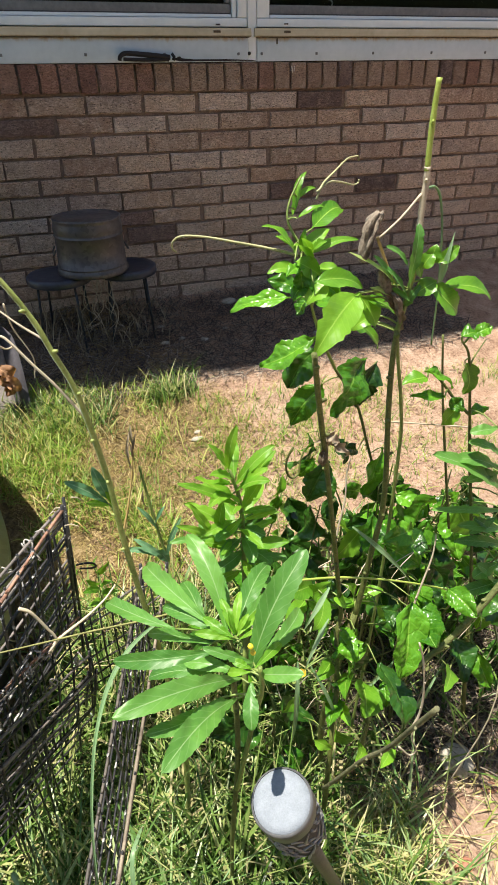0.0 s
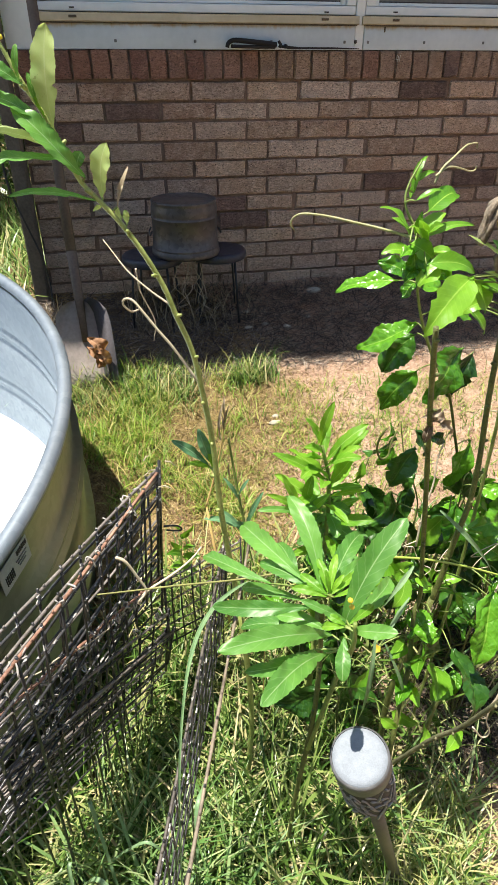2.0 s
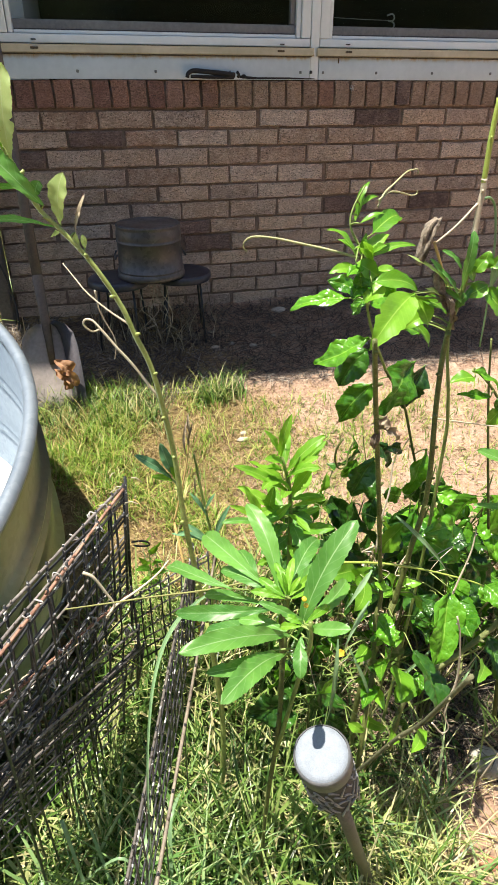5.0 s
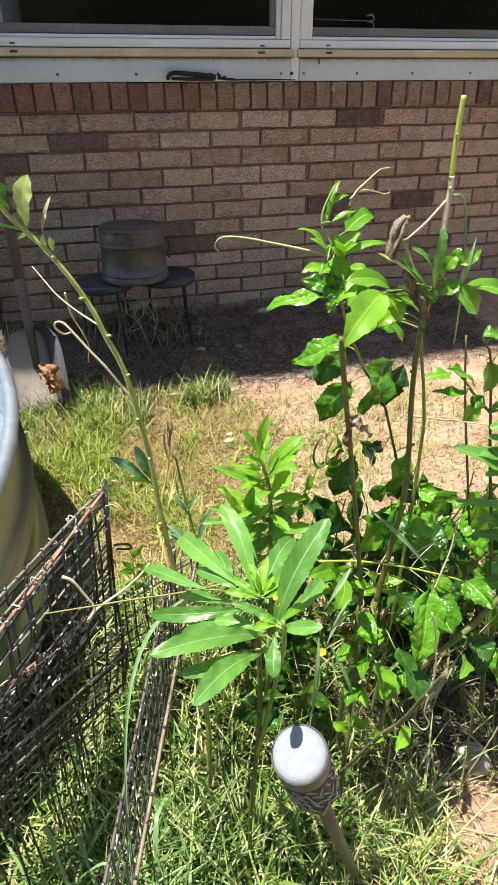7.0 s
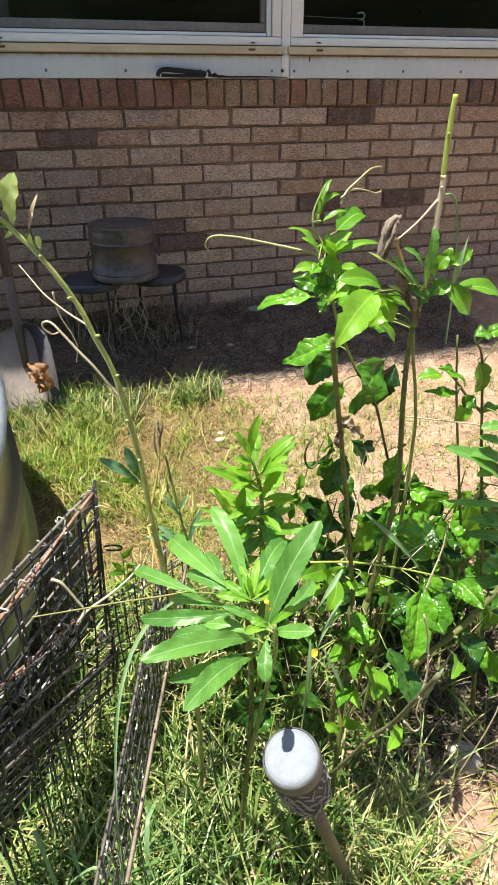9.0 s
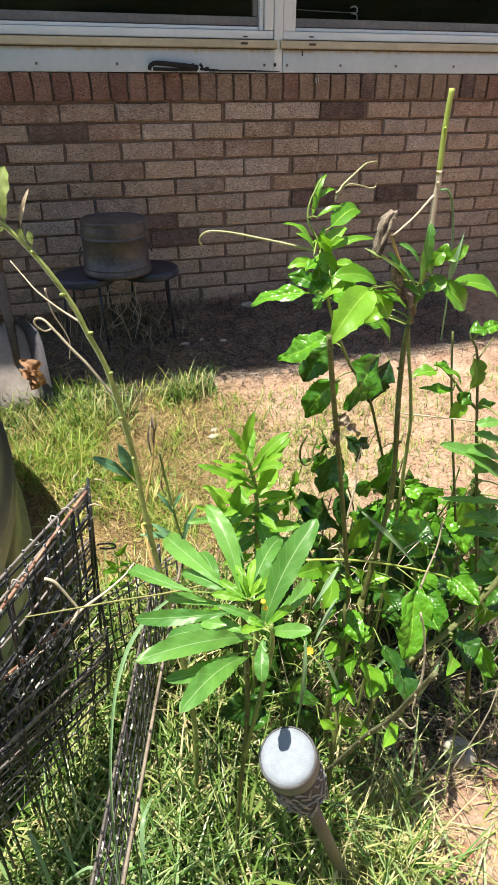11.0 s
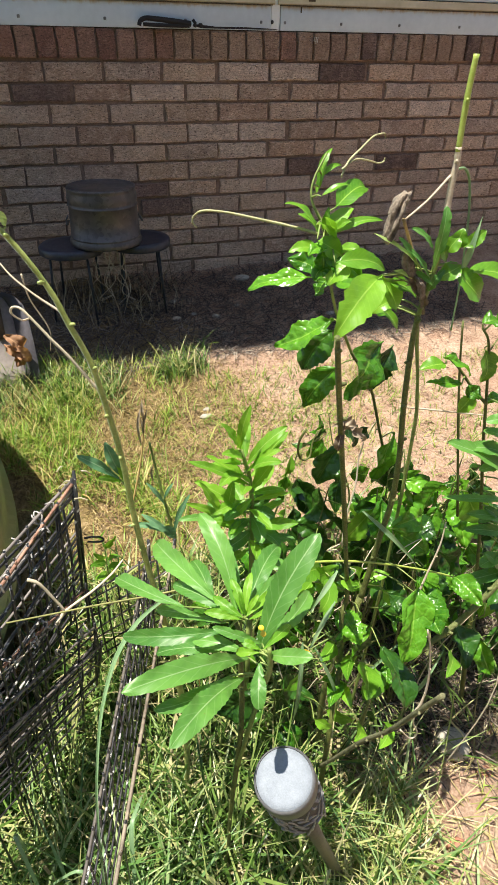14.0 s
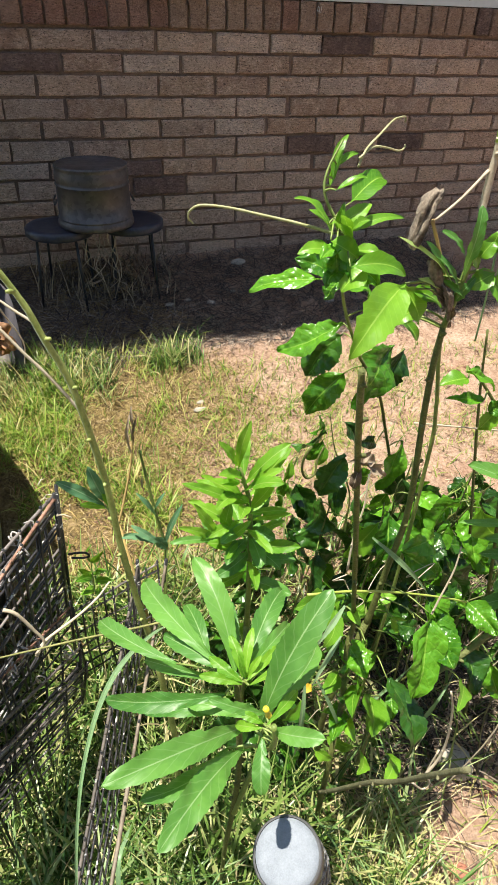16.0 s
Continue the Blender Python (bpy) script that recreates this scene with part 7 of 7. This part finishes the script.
def sparse(r):
    x, y = r.uniform(0.3, 1.6), r.uniform(-2.3, -0.75)
    k = noise.noise(Vector((x * 4, y * 4, 8)))
    return x, y, max(0.03, 0.25 + k)


# dark litter laid over the strip that the eave shades
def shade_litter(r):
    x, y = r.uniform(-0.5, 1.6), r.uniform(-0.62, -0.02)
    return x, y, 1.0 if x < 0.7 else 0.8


def bed_litter(r):
    x, y = r.uniform(0.1, 1.0), r.uniform(-2.35, -1.4)
    return x, y, 0.06 if x > 0.42 and y < -1.98 else 1.0


def sunny_litter(r):
    x, y = r.uniform(-0.2, 1.5), r.uniform(-1.7, -0.6)
    return x, y, max(0.1, 0.6 + noise.noise(Vector((x * 6, y * 6, 1))))


def front_straw(r):
    x, y = r.uniform(0.14, 0.75), r.uniform(-2.35, -1.95)
    return x, y, 0.07 if x > 0.42 else 0.35 if x > 0.34 else 1.0


def wide_lawn(r):
    x, y = r.uniform(-3.4, 0.1), r.uniform(-4.2, 1.4)
    bare = -0.9 < x and -2.7 < y < -0.5 or x > -0.6 and y > -0.6
    edge = 0.9 * noise.noise(Vector((x * 0.9, y * 0.9, 7))) + 0.5 * noise.noise(Vector((x * 4, y * 4, 2)))
    return x, y, 0.0 if bare else max(0.0, min(1.0, 0.55 + edge - 0.25 * max(0.0, -x - 2.2) - 0.3 * max(0.0, -3.2 - y)))


def far_left(r):
    x, y = r.uniform(-1.6, -0.42), r.uniform(-0.1, 1.6)
    return x, y, 1.0


blades("grass", 9500, near_left, (0.07, 0.25), (0.0028, 0.0085), (0.2, 1.8), GRASS, "tall tangled green grass round the wire pen", 21)
blades("grass", 15000, near_left, (0.03, 0.11), (0.0015, 0.0045), (0.2, 1.2), MAT_GRASS, "short matted brown and green grass at the roots", 37, flat=0.5)
blades("grass", 7500, lawn, (0.02, 0.075), (0.0012, 0.0032), (0.2, 1.6), LAWN, "short patchy green lawn", 22)
blades("grass", 1000, lawn, (0.06, 0.14), (0.002, 0.0045), (0.4, 1.8), LAWN, "longer bright green blades in the lawn", 38)
blades("straw", 32000, thatch, (0.008, 0.030), (0.0010, 0.0028), (0.1, 1.6), THATCH, "brown dry thatch between the green blades", 39, flat=0.6)
blades("straw", 2600, under_vine, (0.05, 0.16), (0.0014, 0.0038), (0.1, 1.0), DARK_LITTER, "tangle of dead stems and leaves, darkened to deepen the vine's shade", 40, flat=0.7)
blades("grass", 220, tuft, (0.05, 0.13), (0.003, 0.006), (0.3, 1.5), GRASS, "green tuft of grass at the edge of the shade", 23)
blades("grass", 900, fringe, (0.04, 0.13), (0.002, 0.005), (0.3, 1.6), GRASS, "longer green grass by the shovel", 24)
blades("grass", 4200, sparse, (0.02, 0.075), (0.0012, 0.0034), (0.3, 1.9), LAWN, "thin scattered grass on bare soil", 25)
blades("straw", 1500, sunny_litter, (0.012, 0.05), (0.0006, 0.0014), (0.2, 1.6), SUN_STRAW, "dry stubble and chaff over the open soil", 31, flat=0.9)
blades("straw", 15000, shade_litter, (0.03, 0.14), (0.001, 0.003), (0.0, 0.4), LITTER, "dry grey straw litter at the wall foot, darkened to deepen the shade", 26, flat=1.2)
blades("straw", 1700, bed_litter, (0.04, 0.15), (0.001, 0.003), (0.0, 0.5), STRAW, "dry straw and stalks under the plants", 27, flat=1.0)
blades("straw", 3000, front_straw, (0.03, 0.13), (0.001, 0.003), (0.1, 0.8), FRONT_STRAW, "pale yellow grass and straw in front of the vine", 32, flat=0.8)
blades("grass", 700, bed_litter, (0.08, 0.24), (0.003, 0.007), (0.2, 1.6), GRASS, "grass growing through the vine", 28)
blades("grass", 3800, lambda r: (r.uniform(-0.31, 0.0), r.uniform(-2.40, -1.86), 1.0), (0.06, 0.17), (0.003, 0.0075), (0.3, 2.2), GRASS, "dense green grass standing up through the wire pen", 41)
blades("grass", 620, lambda r: (r.uniform(-0.34, -0.02), r.uniform(-2.42, -1.98), 1.0), (0.2, 0.38), (0.004, 0.009), (0.3, 1.6), LONG, "long green grass grown up through the pen", 33)
blades("grass", 170, lambda r: (r.uniform(-0.02, 0.14), r.uniform(-2.22, -2.0), 1.0), (0.18, 0.40), (0.004, 0.009), (0.2, 1.2), GRASS, "tall green grass round the weed stems", 36)
blades("grass", 420, lambda r: (r.uniform(0.18, 0.38), r.uniform(-2.26, -2.0), 1.0), (0.12, 0.26), (0.0018, 0.0045), (0.4, 1.9), PALE_GRASS, "thin yellow-green grass in front of the vine", 43)
blades("grass", 90, lambda r: (r.uniform(0.22, 0.44), r.uniform(-2.32, -2.0), 1.0), (0.14, 0.30), (0.004, 0.008), (0.4, 1.7), LONG, "long pale grass blades by the garden light", 34)
blades("grass", 3200, lambda r: (r.uniform(0.05, 0.75), r.uniform(-1.7, -0.9), max(0.05, 0.5 + 1.2 * noise.noise(Vector((r.random() * 0.001, 3.0, 1.0))))), (0.015, 0.05), (0.0012, 0.003), (0.3, 1.8), LAWN, "small sprouts of grass on the sunny soil", 35)
blades("grass", 900, lambda r: (r.uniform(0.36, 1.0), r.uniform(-1.15, -0.72), 1.0), (0.025, 0.085), (0.0014, 0.0032), (0.2, 1.6), LAWN, "thin tufts of grass on the sunny soil", 44)
blades("grass", 16000, wide_lawn, (0.03, 0.12), (0.003, 0.009), (0.2, 1.7), LAWN, "patchy lawn going on round the tank", 45)
blades("straw", 34, lambda r: (r.uniform(-0.47, -0.34), r.uniform(-0.48, -0.25), 1.0), (0.14, 0.32), (0.002, 0.005), (0.6, 2.0), SUN_STRAW, "long pale dry grass blades behind the shovel", 46)
blades("grass", 3000, far_left, (0.08, 0.3), (0.005, 0.012), (0.2, 1.6), GRASS, "sunlit tall weeds beyond the house corner", 29)
blades("straw", 260, lambda r: (r.uniform(-0.1, 0.4), r.uniform(-0.4, -0.05), 1.0), (0.1, 0.26), (0.001, 0.003), (0.3, 1.8), STRAW, "dead grass standing under the stools", 30)


# ---- bricks ----
def brick_mesh(name, w, h, d, seed):
    """A brick with chipped, uneven arrises round its rough face."""
    rnd = random.Random(seed)
    ends = [(-1, -1), (-0.5, -1), (0.0, -1), (0.5, -1), (1, -1), (1, 0), (1, 1), (0.5, 1), (0.0, 1), (-0.5, 1), (-1, 1), (-1, 0)]
    rim = [(u * w / 2 + rnd.uniform(-0.0018, 0.0018), v * h / 2 + rnd.uniform(-0.0018, 0.0014)) for u, v in ends]
    bm = bmesh.new()
    back = [bm.verts.new((x, d, z)) for x, z in rim]
    edge = [bm.verts.new((x, 0.004 + rnd.uniform(-0.001, 0.002), z)) for x, z in rim]
    face = []
    for x, z in rim:
        cut = rnd.choice((0.0015, 0.002, 0.0025, 0.003, 0.006))
        face.append(bm.verts.new((x - math.copysign(min(cut, abs(x)), x), rnd.uniform(-0.0012, 0.0012), z - math.copysign(min(cut, abs(z)), z))))
    for k in range(12):
        q = (k + 1) % 12
        bm.faces.new((back[q], back[k], edge[k], edge[q]))
        bm.faces.new((edge[q], edge[k], face[k], face[q]))
    bm.faces.new(face)
    bmesh.ops.recalc_face_normals(bm, faces=bm.faces)
    me = bpy.data.meshes.new(name)
    bm.to_mesh(me)
    bm.free()
    return me


def lay(me, material, at, rot=0.0):
    if not me.materials:
        me.materials.append(material)
    ob = new("brick", me)
    ob.parent = wall
    ob.location = Vector(at) - Vector(wall.location)
    ob.rotation_euler = (0, rot, 0)
    return ob


SHAPES = {}


def brick_of(kind, w, h, material, seed):
    key = (round(w, 4), h, material.name, seed)
    if key not in SHAPES:
        SHAPES[key] = brick_mesh("brick", w, h, 0.07, hash_seed(key))
    return SHAPES[key]


def hash_seed(key):
    return int(key[0] * 10000) + len(key[2]) * 7 + key[3]


DARK = {(0, 5), (1, -1), (7, 1), (6, 1), (5, 6), (2, -2), (5, 4)}
PALE = {(2, 7), (3, 2), (0, 3), (0, 4), (1, 1), (4, 3), (3, 3)}
rnd = random.Random(5)
for row in range(14):
    zc = (BEDS[row] + BEDS[row + 1]) / 2
    high = round((BEDS[row] - BEDS[row + 1] - 0.0095) / 0.002) * 0.002
    for n in range(-3, 12):
        left = (0.0945 + PITCH * n if row % 2 else 0.009 + PITCH * n) + rnd.uniform(-0.004, 0.004)
        x0, x1 = max(left + 0.0050, X0 + 0.002), left + PITCH - 0.0045 + rnd.uniform(-0.003, 0.002)
        if x1 - x0 < 0.03 or x0 > 2.2:
            continue
        mat_ = BRICK_DARK if (row, n) in DARK else BRICK_PALE if (row, n) in PALE else BRICK
        w = round((x1 - x0) / 0.004) * 0.004
        lay(brick_of("stretcher", w, high, mat_, rnd.randrange(3)), mat_, ((x0 + x1) / 2, rnd.uniform(-0.002, 0.002), zc + rnd.uniform(-0.001, 0.001)), rnd.uniform(-0.005, 0.005))
k = 0
x = -0.3966
while x < 2.2:
    mat_ = BRICK_DARK if k in (24, 31) else BRICK_TAN if x > 0.42 and rnd.random() < 0.75 else BRICK_RED
    lay(brick_of("rowlock", 0.0590, 0.086, mat_, rnd.randrange(4)), mat_, (x + 0.0328, -0.006 + rnd.uniform(-0.002, 0.002), BED0 + 0.049 + rnd.uniform(-0.002, 0.002)), rnd.uniform(-0.008, 0.008))
    x += 0.0657
    k += 1
part("mortar", box((-0.396, 0.0075, BED0 + 0.005), (2.2, 0.0115, BED0 + 0.093), 0), MORTAR, wall)
rest = bmesh.new()
for row in range(14):
    for n in range(11, 25):
        left = 0.0945 + PITCH * n if row % 2 else 0.009 + PITCH * n
        if left > 2.19:
            box((left + 0.005, 0, BEDS[row + 1] + 0.005), (left + PITCH - 0.005, 0.05, BEDS[row] - 0.005), 0, rest)
while x < X1:
    box((x, -0.01, BED0 + 0.006), (x + 0.057, 0.05, BED0 + 0.092), 0, rest)
    x += 0.0657
tagged(part("bricks", rest, BRICK, wall, smooth=False), kind="stuff")
